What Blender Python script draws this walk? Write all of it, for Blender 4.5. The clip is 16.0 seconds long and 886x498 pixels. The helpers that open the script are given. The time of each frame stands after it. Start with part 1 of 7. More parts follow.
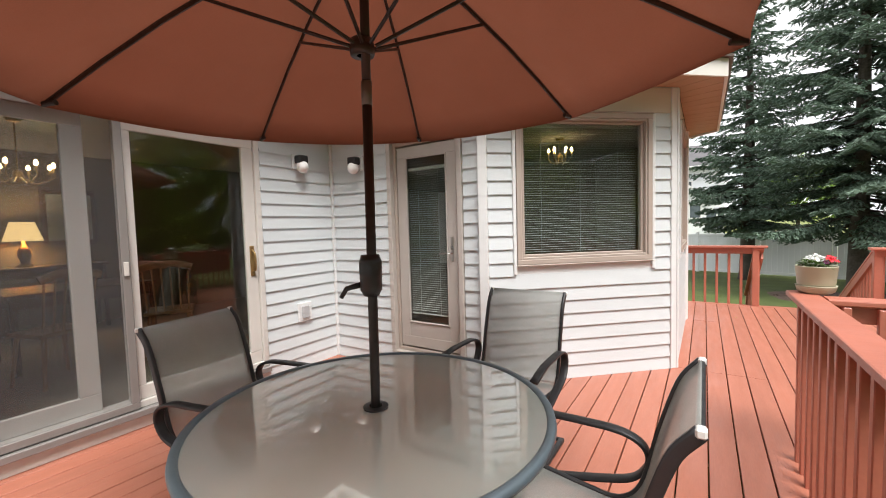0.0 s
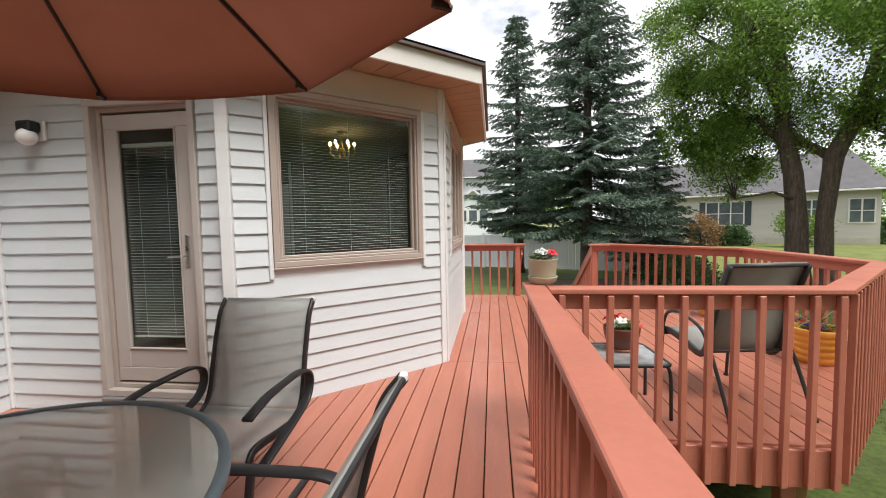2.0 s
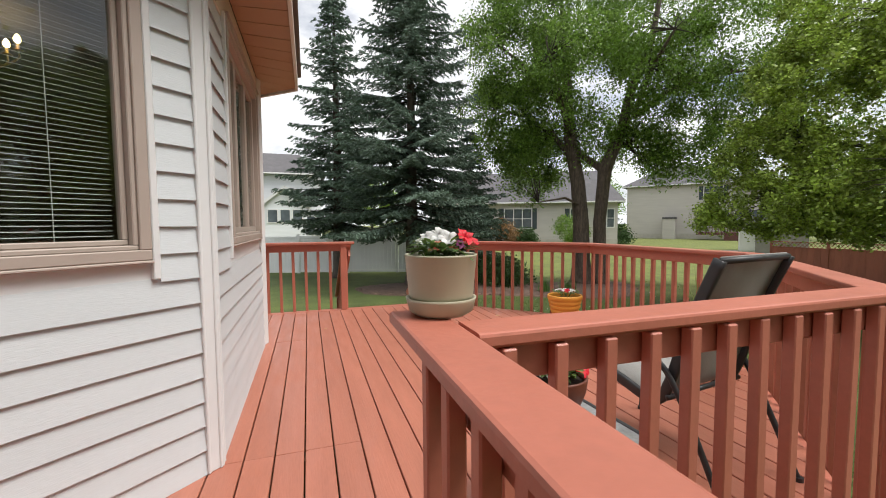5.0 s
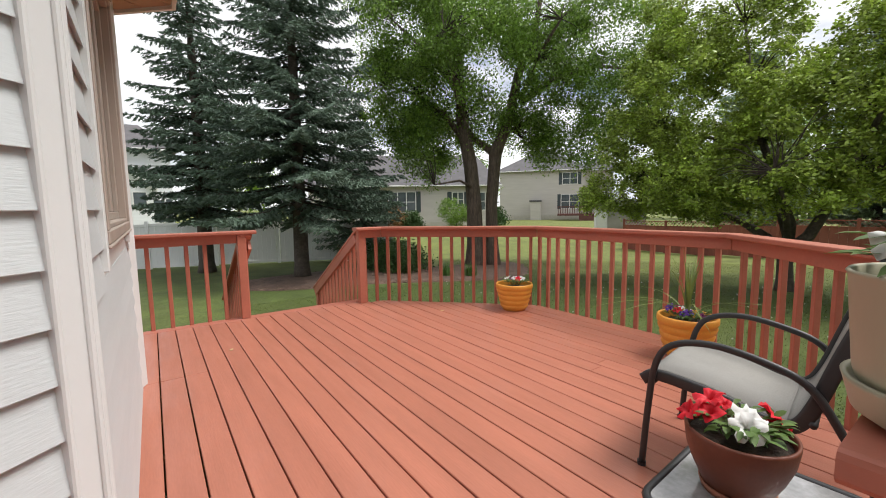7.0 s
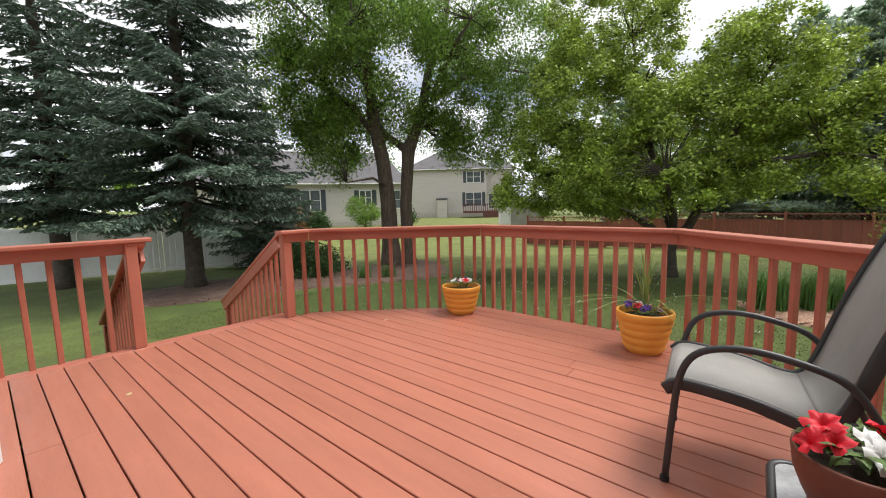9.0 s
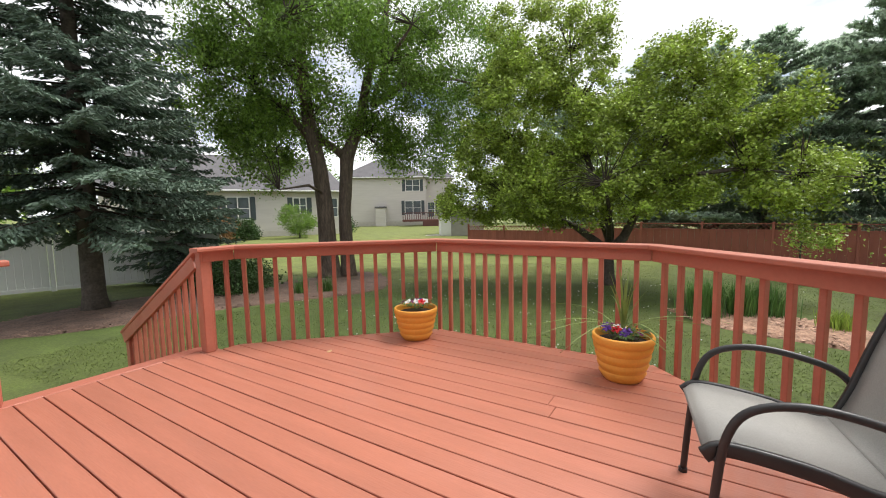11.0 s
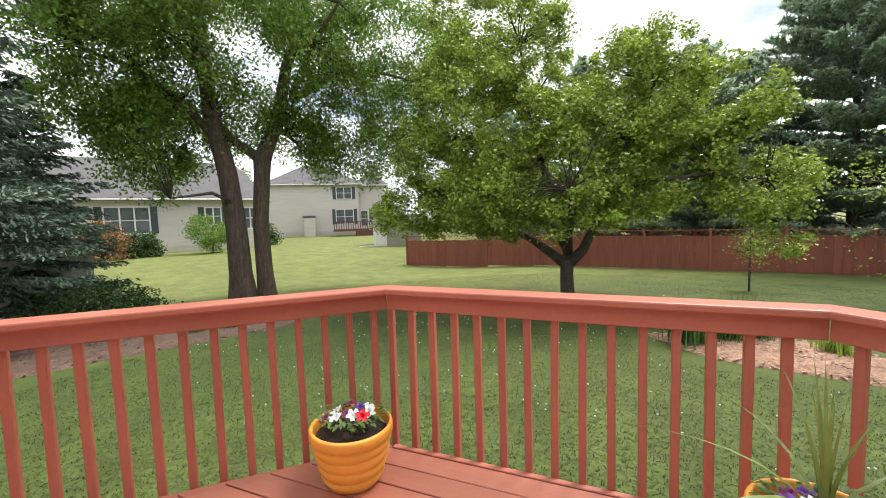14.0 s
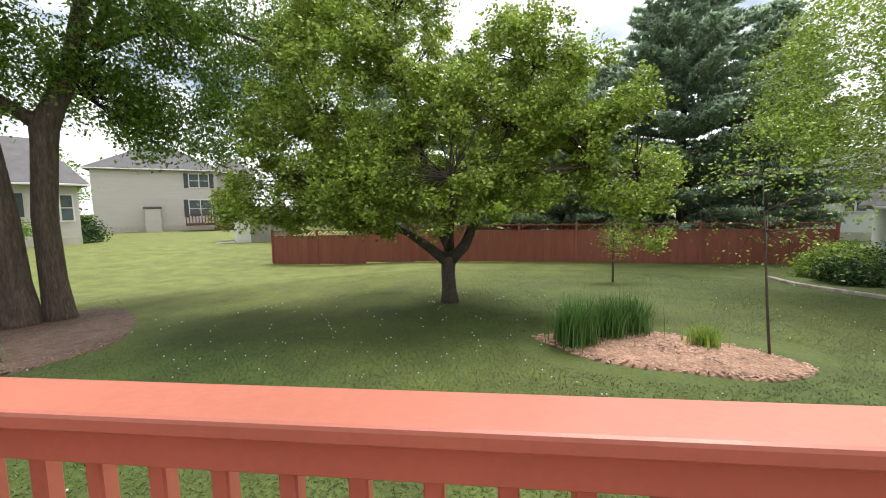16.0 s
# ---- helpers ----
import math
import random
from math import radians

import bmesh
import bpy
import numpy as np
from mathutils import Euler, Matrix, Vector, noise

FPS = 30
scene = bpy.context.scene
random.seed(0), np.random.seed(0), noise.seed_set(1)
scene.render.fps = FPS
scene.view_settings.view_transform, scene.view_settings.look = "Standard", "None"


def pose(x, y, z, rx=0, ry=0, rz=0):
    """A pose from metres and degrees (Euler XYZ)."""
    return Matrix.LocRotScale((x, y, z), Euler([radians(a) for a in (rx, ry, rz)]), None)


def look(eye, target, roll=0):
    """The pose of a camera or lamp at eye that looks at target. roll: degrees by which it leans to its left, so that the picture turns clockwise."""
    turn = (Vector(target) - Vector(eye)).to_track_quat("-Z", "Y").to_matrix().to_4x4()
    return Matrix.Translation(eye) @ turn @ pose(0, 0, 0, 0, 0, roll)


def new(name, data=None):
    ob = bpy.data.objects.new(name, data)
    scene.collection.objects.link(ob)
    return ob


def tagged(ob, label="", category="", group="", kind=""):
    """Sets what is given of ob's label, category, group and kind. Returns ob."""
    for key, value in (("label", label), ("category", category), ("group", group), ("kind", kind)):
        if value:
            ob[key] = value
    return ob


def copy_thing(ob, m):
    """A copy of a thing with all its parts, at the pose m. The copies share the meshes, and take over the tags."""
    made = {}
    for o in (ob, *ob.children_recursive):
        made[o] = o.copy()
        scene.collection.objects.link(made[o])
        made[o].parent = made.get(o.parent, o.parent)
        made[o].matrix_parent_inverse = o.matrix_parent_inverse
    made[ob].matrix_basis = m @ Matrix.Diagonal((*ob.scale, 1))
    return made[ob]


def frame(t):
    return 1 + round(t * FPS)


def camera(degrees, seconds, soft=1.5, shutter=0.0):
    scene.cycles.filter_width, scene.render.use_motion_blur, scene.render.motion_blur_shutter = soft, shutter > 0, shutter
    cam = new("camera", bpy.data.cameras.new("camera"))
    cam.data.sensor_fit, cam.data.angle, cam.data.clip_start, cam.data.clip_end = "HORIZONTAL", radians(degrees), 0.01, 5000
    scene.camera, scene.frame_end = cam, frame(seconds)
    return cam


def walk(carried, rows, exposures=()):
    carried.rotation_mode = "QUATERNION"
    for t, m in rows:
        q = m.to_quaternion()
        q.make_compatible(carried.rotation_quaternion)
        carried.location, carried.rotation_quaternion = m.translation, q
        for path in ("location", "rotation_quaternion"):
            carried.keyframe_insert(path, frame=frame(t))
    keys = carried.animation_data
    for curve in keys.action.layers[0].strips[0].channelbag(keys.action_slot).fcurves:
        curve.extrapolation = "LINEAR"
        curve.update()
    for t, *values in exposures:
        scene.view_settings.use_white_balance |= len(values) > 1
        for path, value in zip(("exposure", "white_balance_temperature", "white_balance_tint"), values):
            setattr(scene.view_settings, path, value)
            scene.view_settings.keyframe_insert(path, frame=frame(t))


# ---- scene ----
cam = camera(95.2, 16.0, 1.0)
PATH = [
    (0, (0.382, 0.27, 1.435), (-0.702, 1.946, 1.321), -1.6),
    (0.5, (0.49, 0.323, 1.435), (-0.421, 2.098, 1.308), -1.7),
    (1, (0.536, 0.412, 1.395), (-0.15, 2.287, 1.28), -1.6),
    (1.5, (0.603, 0.563, 1.386), (0.137, 2.504, 1.269), -1.4),
    (2, (0.626, 0.775, 1.38), (0.381, 2.756, 1.254), -1.1),
    (2.5, (0.656, 1.045, 1.317), (0.616, 3.042, 1.214), -0.6),
    (3, (0.706, 1.329, 1.307), (0.816, 3.323, 1.191), -0.3),
    (3.5, (0.693, 1.608, 1.272), (0.938, 3.59, 1.157), 0.0),
    (4, (0.675, 1.885, 1.246), (1.053, 3.845, 1.124), 0.1),
    (4.2, (0.67, 1.999, 1.226), (1.099, 3.949, 1.112), 0.0),
    (6.5, (0.373, 3.338, 1.206), (1.397, 5.045, 1.011), -0.6),
    (7, (0.297, 3.54, 1.206), (1.456, 5.156, 1.000), -0.8),
    (7.5, (0.276, 3.716, 1.190), (1.542, 5.249, 0.973), -1.1),
    (8, (0.241, 3.871, 1.198), (1.595, 5.327, 0.982), -1.2),
    (8.5, (0.236, 3.98, 1.203), (1.661, 5.365, 0.982), -1.5),
    (9, (0.221, 4.087, 1.218), (1.721, 5.391, 0.995), -1.3),
    (9.5, (0.233, 4.193, 1.218), (1.801, 5.414, 0.996), -1.4),
    (10, (0.302, 4.273, 1.214), (1.923, 5.425, 1.001), -1.1),
    (10.2, (0.312, 4.313, 1.226), (1.956, 5.431, 1.011), -1.1),
    (12.5, (1.223, 5.03, 1.293), (2.932, 6.054, 1.125), -1.2),
    (13, (1.456, 5.254, 1.332), (3.191, 6.234, 1.166), -1.3),
    (13.5, (1.765, 5.488, 1.334), (3.546, 6.384, 1.176), -1.5),
    (14, (2.019, 5.598, 1.368), (3.855, 6.375, 1.208), -1.7),
    (14.5, (2.506, 5.792, 1.344), (4.395, 6.426, 1.18), -1.5),
    (15, (2.824, 5.849, 1.36), (4.755, 6.34, 1.19), -1.6),
    (15.5, (3.139, 5.854, 1.33), (5.099, 6.204, 1.146), -1.3),
    (16, (3.411, 5.773, 1.302), (5.388, 5.995, 1.1), -1.0),
]
walk(cam, [(t, look(eye, target, roll)) for t, eye, target, roll in PATH], [(0.0, 0.84), (1.5, 0.66), (3.0, 0.42), (4.2, 0.33), (7.0, 0.35), (10.2, 0.54), (12.5, 0.70), (14.0, 0.84), (16.0, 0.72)])

# ---- light ----
SUN_ELEVATION, SUN_TURN = 60.0, 128.0      # degrees; turn from +y towards +x
world = bpy.data.worlds.new("overcast_sky")
scene.world = world
world.use_nodes = True
wt = world.node_tree
wt.nodes.clear()
w_out = wt.nodes.new("ShaderNodeOutputWorld")
w_bg = wt.nodes.new("ShaderNodeBackground")
w_sky = wt.nodes.new("ShaderNodeTexSky")
w_sky.sky_type = "NISHITA"
w_sky.sun_disc = False
w_sky.sun_elevation, w_sky.sun_rotation = radians(SUN_ELEVATION), radians(SUN_TURN)
w_co = wt.nodes.new("ShaderNodeTexCoord")
w_map = wt.nodes.new("ShaderNodeMapping")
w_map.inputs["Scale"].default_value = (1.0, 1.0, 2.6)
w_noise = wt.nodes.new("ShaderNodeTexNoise")
w_noise.inputs["Scale"].default_value = 2.6
w_noise.inputs["Detail"].default_value = 7.0
w_noise.inputs["Roughness"].default_value = 0.55
w_ramp = wt.nodes.new("ShaderNodeValToRGB")
w_ramp.color_ramp.elements[0].position, w_ramp.color_ramp.elements[0].color = 0.27, (0.0, 0.0, 0.0, 1)
w_ramp.color_ramp.elements[1].position, w_ramp.color_ramp.elements[1].color = 0.46, (1, 1, 1, 1)
w_noise2 = wt.nodes.new("ShaderNodeTexNoise")
w_noise2.inputs["Scale"].default_value = 5.0
w_noise2.inputs["Detail"].default_value = 5.0
w_cloud = wt.nodes.new("ShaderNodeMix")
w_cloud.data_type = "RGBA"
w_cloud.inputs["A"].default_value = (7.6, 7.9, 8.5, 1)
w_cloud.inputs["B"].default_value = (13.4, 13.4, 13.5, 1)
w_mix = wt.nodes.new("ShaderNodeMix")
w_mix.data_type = "RGBA"
wt.links.new(w_co.outputs["Generated"], w_map.inputs["Vector"])
wt.links.new(w_map.outputs["Vector"], w_noise.inputs["Vector"])
wt.links.new(w_map.outputs["Vector"], w_noise2.inputs["Vector"])
wt.links.new(w_noise.outputs["Fac"], w_ramp.inputs["Fac"])
wt.links.new(w_noise2.outputs["Fac"], w_cloud.inputs["Factor"])
wt.links.new(w_ramp.outputs["Color"], w_mix.inputs["Factor"])
wt.links.new(w_sky.outputs["Color"], w_mix.inputs["A"])
wt.links.new(w_cloud.outputs["Result"], w_mix.inputs["B"])
wt.links.new(w_mix.outputs["Result"], w_bg.inputs["Color"])
w_bg.inputs["Strength"].default_value = 0.080
wt.links.new(w_bg.outputs["Background"], w_out.inputs["Surface"])

sun = new("sun", bpy.data.lights.new("sun", "SUN"))
sun.data.energy, sun.data.angle, sun.data.color = 3.0, radians(28), (1.0, 0.965, 0.92)
_a, _e = radians(SUN_TURN), radians(SUN_ELEVATION)
SUN_DIR = Vector((math.sin(_a) * math.cos(_e), math.cos(_a) * math.cos(_e), math.sin(_e)))
sun.matrix_world = look(SUN_DIR * 60, (0, 0, 0))


# ---- materials ----
def material(name, base, rough=0.5, metal=0.0, vary=0.0, vary_scale=3.0, stretch=(1, 1, 1), fine=0.0, fine_scale=60.0,
             bump=0.0, bump_scale=80.0, bump_stretch=None, spots=None, spot_scale=30.0, spot_level=0.72, island=0.0, piece=0.0,
             coat=0.0, sheen=0.0, through_light=0.0, spec=0.5, second=None, second_scale=0.6, relief=0.004, sunlit=None):
    """A procedural surface in world-size noise: broad variation, fine grain, relief, dark spots of wear."""
    m = bpy.data.materials.new(name)
    m.use_nodes = True
    t = m.node_tree
    N, L = t.nodes, t.links
    p = N["Principled BSDF"]
    p.inputs["Roughness"].default_value = rough
    p.inputs["Metallic"].default_value = metal
    p.inputs["Coat Weight"].default_value = coat
    p.inputs["Sheen Weight"].default_value = sheen
    p.inputs["Specular IOR Level"].default_value = spec
    geo = N.new("ShaderNodeNewGeometry")
    mp = N.new("ShaderNodeMapping")
    mp.inputs["Scale"].default_value = stretch
    L.new(geo.outputs["Position"], mp.inputs["Vector"])
    vec = mp.outputs["Vector"]
    rgb = N.new("ShaderNodeRGB")
    rgb.outputs[0].default_value = (*base, 1)
    col = rgb.outputs[0]

    def tex(scale, detail=4.0, v=vec):
        n = N.new("ShaderNodeTexNoise")
        n.inputs["Scale"].default_value = scale
        n.inputs["Detail"].default_value = detail
        L.new(v, n.inputs["Vector"])
        return n.outputs["Fac"]

    def scaled(fac, lo, hi):
        r = N.new("ShaderNodeMapRange")
        r.inputs["From Min"].default_value, r.inputs["From Max"].default_value = 0.25, 0.75
        r.inputs["To Min"].default_value, r.inputs["To Max"].default_value = lo, hi
        L.new(fac, r.inputs["Value"])
        return r.outputs["Result"]

    def times(c, f):
        v = N.new("ShaderNodeVectorMath")
        v.operation = "SCALE"
        L.new(c, v.inputs[0])
        L.new(f, v.inputs["Scale"])
        return v.outputs["Vector"]

    def blend(a, b, f):
        mx = N.new("ShaderNodeMix")
        mx.data_type = "RGBA"
        L.new(f, mx.inputs["Factor"])
        L.new(a, mx.inputs["A"])
        mx.inputs["B"].default_value = (*b, 1)
        return mx.outputs["Result"]

    if second:
        col = blend(col, second, scaled(tex(second_scale, 6.0), 0.0, 1.0))
    if sunlit:
        # sunlight painted on the outer lawns: paler, yellower than the plot round the trees
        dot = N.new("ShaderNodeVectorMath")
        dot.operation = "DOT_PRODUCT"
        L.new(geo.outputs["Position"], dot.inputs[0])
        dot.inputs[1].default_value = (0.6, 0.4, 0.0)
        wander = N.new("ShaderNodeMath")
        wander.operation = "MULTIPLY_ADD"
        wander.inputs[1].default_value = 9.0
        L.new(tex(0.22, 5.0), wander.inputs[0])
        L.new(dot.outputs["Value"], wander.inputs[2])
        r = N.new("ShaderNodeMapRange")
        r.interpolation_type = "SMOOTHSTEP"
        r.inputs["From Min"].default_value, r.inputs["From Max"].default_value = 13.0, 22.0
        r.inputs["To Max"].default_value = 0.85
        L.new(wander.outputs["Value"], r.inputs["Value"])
        col = blend(col, sunlit, r.outputs["Result"])
    if vary:
        col = times(col, scaled(tex(vary_scale), 1 - vary, 1 + vary))
    if fine:
        col = times(col, scaled(tex(fine_scale, 2.0), 1 - fine, 1 + fine))
    if island:
        r = N.new("ShaderNodeMapRange")
        r.inputs["To Min"].default_value, r.inputs["To Max"].default_value = 1 - island, 1 + island
        L.new(geo.outputs["Random Per Island"], r.inputs["Value"])
        col = times(col, r.outputs["Result"])
    if piece:
        oi = N.new("ShaderNodeObjectInfo")
        r = N.new("ShaderNodeMapRange")
        r.inputs["To Min"].default_value, r.inputs["To Max"].default_value = 1 - piece, 1 + piece
        L.new(oi.outputs["Random"], r.inputs["Value"])
        col = times(col, r.outputs["Result"])
    if spots:
        r = N.new("ShaderNodeMapRange")
        r.inputs["From Min"].default_value, r.inputs["From Max"].default_value = spot_level, spot_level + 0.04
        L.new(tex(spot_scale, 3.0), r.inputs["Value"])
        col = blend(col, spots, r.outputs["Result"])
    L.new(col, p.inputs["Base Color"])
    L.new(scaled(tex(vary_scale * 2.3), max(0.02, rough - 0.08), min(1, rough + 0.08)), p.inputs["Roughness"])
    if bump:
        b = N.new("ShaderNodeBump")
        b.inputs["Strength"].default_value = bump
        b.inputs["Distance"].default_value = relief
        v = vec
        if bump_stretch:
            m2 = N.new("ShaderNodeMapping")
            m2.inputs["Scale"].default_value = bump_stretch
            L.new(geo.outputs["Position"], m2.inputs["Vector"])
            v = m2.outputs["Vector"]
        L.new(tex(bump_scale, 4.0, v), b.inputs["Height"])
        L.new(b.outputs["Normal"], p.inputs["Normal"])
    if through_light:
        tr = N.new("ShaderNodeBsdfTranslucent")
        L.new(col, tr.inputs["Color"])
        ms = N.new("ShaderNodeMixShader")
        ms.inputs["Fac"].default_value = through_light
        L.new(p.outputs["BSDF"], ms.inputs[1])
        L.new(tr.outputs["BSDF"], ms.inputs[2])
        L.new(ms.outputs["Shader"], N["Material Output"].inputs["Surface"])
    return m


def glowing(name, colour, strength):
    m = bpy.data.materials.new(name)
    m.use_nodes = True
    p = m.node_tree.nodes["Principled BSDF"]
    p.inputs["Base Color"].default_value = (*colour, 1)
    p.inputs["Emission Color"].default_value = (*colour, 1)
    p.inputs["Emission Strength"].default_value = strength
    return m


def glass_material(name, tint=(1, 1, 1), rough=0.0, see=0.85):
    """Thin clear pane: mirror-like gloss by Fresnel over a clear body."""
    m = bpy.data.materials.new(name)
    m.use_nodes = True
    N, L = m.node_tree.nodes, m.node_tree.links
    N.remove(N["Principled BSDF"])
    # gloss rises towards a grazing view, alike from both sides of the pane
    f0 = ((see - 1) / (see + 1)) ** 2
    lw = N.new("ShaderNodeLayerWeight")
    lw.inputs["Blend"].default_value = 0.5
    pw = N.new("ShaderNodeMath")
    pw.operation = "POWER"
    pw.inputs[1].default_value = 5.0
    L.new(lw.outputs["Facing"], pw.inputs[0])
    fr = N.new("ShaderNodeMath")
    fr.operation = "MULTIPLY_ADD"
    fr.inputs[1].default_value = 1.0 - f0
    fr.inputs[2].default_value = f0
    L.new(pw.outputs["Value"], fr.inputs[0])
    tp = N.new("ShaderNodeBsdfTransparent")
    tp.inputs["Color"].default_value = (*tint, 1)
    gl = N.new("ShaderNodeBsdfGlossy")
    gl.inputs["Roughness"].default_value = rough
    ms = N.new("ShaderNodeMixShader")
    L.new(fr.outputs["Value"], ms.inputs["Fac"])
    L.new(tp.outputs["BSDF"], ms.inputs[1])
    L.new(gl.outputs["BSDF"], ms.inputs[2])
    L.new(ms.outputs["Shader"], N["Material Output"].inputs["Surface"])
    return m


DECK_RED = (0.40, 0.144, 0.092)
M_DECK = material("deck_board_paint", DECK_RED, 0.42, vary=0.10, vary_scale=1.6, fine=0.05, fine_scale=25, stretch=(6, 0.8, 6),
                  bump=0.25, bump_scale=14, bump_stretch=(9, 0.5, 9), piece=0.06, spots=(0.10, 0.035, 0.025), spot_scale=9, spot_level=0.775, coat=0.16)
M_RAIL = material("railing_paint", (0.43, 0.140, 0.092), 0.50, coat=0.08, vary=0.10, vary_scale=2.2, fine=0.05, fine_scale=40,
                  bump=0.18, bump_scale=60, piece=0.05, spots=(0.16, 0.05, 0.035), spot_scale=22, spot_level=0.80)
M_FRAME_WOOD = material("raw_deck_post_wood", (0.30, 0.17, 0.06), 0.75, vary=0.2, vary_scale=3, stretch=(5, 5, 0.6), bump=0.4)
M_SIDING = material("white_vinyl_siding", (0.575, 0.610, 0.625), 0.5, vary=0.035, vary_scale=1.3, fine=0.02, fine_scale=40, stretch=(1, 1, 6),
                    bump=0.22, bump_scale=22, bump_stretch=(1.2, 1.2, 9), piece=0.02)
M_TRIM = material("white_corner_trim", (0.68, 0.69, 0.69), 0.45, vary=0.04, vary_scale=2, bump=0.05)
M_TAUPE = material("taupe_window_cladding", (0.40, 0.335, 0.29), 0.5, vary=0.06, vary_scale=3, bump=0.06)
M_DOOR = material("painted_door", (0.46, 0.42, 0.385), 0.45, vary=0.05, vary_scale=3, bump=0.05)
M_ALU = material("grey_aluminium_screen_frame", (0.25, 0.235, 0.225), 0.45, metal=0.2, vary=0.05, bump=0.04)
M_SOFFIT = material("brown_soffit_boards", (0.40, 0.25, 0.155), 0.6, vary=0.08, vary_scale=2, bump=0.15)
M_FASCIA = material("white_fascia", (0.70, 0.68, 0.64), 0.5, vary=0.05, vary_scale=2, bump=0.05)
M_GUTTER = material("dark_drip_edge", (0.10, 0.075, 0.06), 0.5, vary=0.1)
M_SHINGLE = material("asphalt_shingles", (0.085, 0.078, 0.075), 0.9, vary=0.25, vary_scale=4, fine=0.2, fine_scale=120, bump=0.5, bump_scale=90)
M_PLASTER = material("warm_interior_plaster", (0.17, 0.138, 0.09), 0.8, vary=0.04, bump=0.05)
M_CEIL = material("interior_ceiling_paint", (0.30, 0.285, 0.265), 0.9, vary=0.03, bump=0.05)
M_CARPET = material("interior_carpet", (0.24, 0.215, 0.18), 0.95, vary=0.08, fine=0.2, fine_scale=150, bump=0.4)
M_DARKWOOD = material("dark_stained_wood", (0.10, 0.055, 0.03), 0.4, vary=0.2, vary_scale=4, stretch=(1, 1, 5), bump=0.1)
M_OAK = material("oak_chair_wood", (0.30, 0.16, 0.07), 0.4, vary=0.2, vary_scale=4, stretch=(1, 1, 5), bump=0.1)
M_GLASS = glass_material("window_glass", (0.86, 0.90, 0.88), 0.0, 1.62)
M_BLIND = material("blind_slat", (0.52, 0.52, 0.50), 0.5, vary=0.03)
M_BLACK = material("black_powder_coat", (0.018, 0.018, 0.02), 0.42, vary=0.15, vary_scale=8, bump=0.12, bump_scale=200, spec=0.5)
M_BRONZE = material("dark_bronze_metal", (0.035, 0.027, 0.024), 0.4, metal=0.4, vary=0.15, vary_scale=8, bump=0.1, bump_scale=150)
# near lawn's shade is in the dark base, open sun in the outer colour
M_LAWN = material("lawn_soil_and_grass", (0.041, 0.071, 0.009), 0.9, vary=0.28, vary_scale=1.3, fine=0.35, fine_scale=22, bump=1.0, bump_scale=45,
                  second=(0.095, 0.115, 0.024), second_scale=0.13, sunlit=(0.150, 0.172, 0.038))


# ---- mesh helpers ----
def finish(name, bm, mat, parent=None, label="", smooth=False):
    me = bpy.data.meshes.new(name)
    bm.normal_update()
    bm.to_mesh(me)
    bm.free()
    if mat:
        me.materials.append(mat)
    if smooth:
        me.polygons.foreach_set("use_smooth", [True] * len(me.polygons))
    ob = new(name, me)
    if parent:
        ob.parent = parent
    if label:
        ob["label"] = label
    return ob


def part(name, bm, mat, parent, label="", smooth=False):
    return finish(name, bm, mat, parent, label, smooth)


def shared(name, me, parent, m):
    ob = new(name, me)
    ob.parent = parent
    ob.matrix_basis = m
    return ob


def thing(name, label, category, group="", kind="", at=None):
    ob = new(name)
    ob.empty_display_size = 0.1
    if at is not None:
        ob.matrix_basis = at
    return tagged(ob, label, category, group, kind)


def structure(name, bm, mat, label, category, smooth=False):
    return tagged(finish(name, bm, mat, None, "", smooth), label, category, "", "structure")


def hexa(bm, lower, upper):
    """A solid between two rings of points with the same count."""
    a = [bm.verts.new(p) for p in lower]
    b = [bm.verts.new(p) for p in upper]
    n = len(a)
    bm.faces.new(a[::-1])
    bm.faces.new(b)
    for i in range(n):
        bm.faces.new((a[i], a[(i + 1) % n], b[(i + 1) % n], b[i]))


def box(bm, x0, y0, z0, x1, y1, z1, bevel=0.0):
    x0, x1 = min(x0, x1), max(x0, x1)
    y0, y1 = min(y0, y1), max(y0, y1)
    z0, z1 = min(z0, z1), max(z0, z1)
    b = bm if not bevel else bmesh.new()
    hexa(b, [(x0, y0, z0), (x1, y0, z0), (x1, y1, z0), (x0, y1, z0)], [(x0, y0, z1), (x1, y0, z1), (x1, y1, z1), (x0, y1, z1)])
    if bevel:
        bmesh.ops.bevel(b, geom=b.edges[:], offset=bevel, segments=1, affect="EDGES")
        absorb(bm, b)
    return bm


def absorb(bm, other, m=None):
    if m is not None:
        bmesh.ops.transform(other, matrix=m, verts=other.verts[:])
    me = bpy.data.meshes.new("tmp")
    other.to_mesh(me)
    other.free()
    bm.from_mesh(me)
    bpy.data.meshes.remove(me)


def cuboid(x0, y0, z0, x1, y1, z1, bevel=0.0):
    return box(bmesh.new(), x0, y0, z0, x1, y1, z1, bevel)


def beam(bm, p, q, w, h, up=(0, 0, 1), bevel=0.0):
    """A straight bar from p to q, w wide across and h deep along up, centred on the line."""
    p, q = Vector(p), Vector(q)
    d = (q - p)
    n = d.length
    d.normalize()
    u = Vector(up)
    s = d.cross(u)
    s = s.normalized() if s.length > 1e-4 else Vector((1, 0, 0))
    u = s.cross(d)
    b = bmesh.new()
    box(b, -w / 2, 0, -h / 2, w / 2, n, h / 2, bevel)
    m = Matrix(((s.x, d.x, u.x, p.x), (s.y, d.y, u.y, p.y), (s.z, d.z, u.z, p.z), (0, 0, 0, 1)))
    absorb(bm, b, m)
    return bm


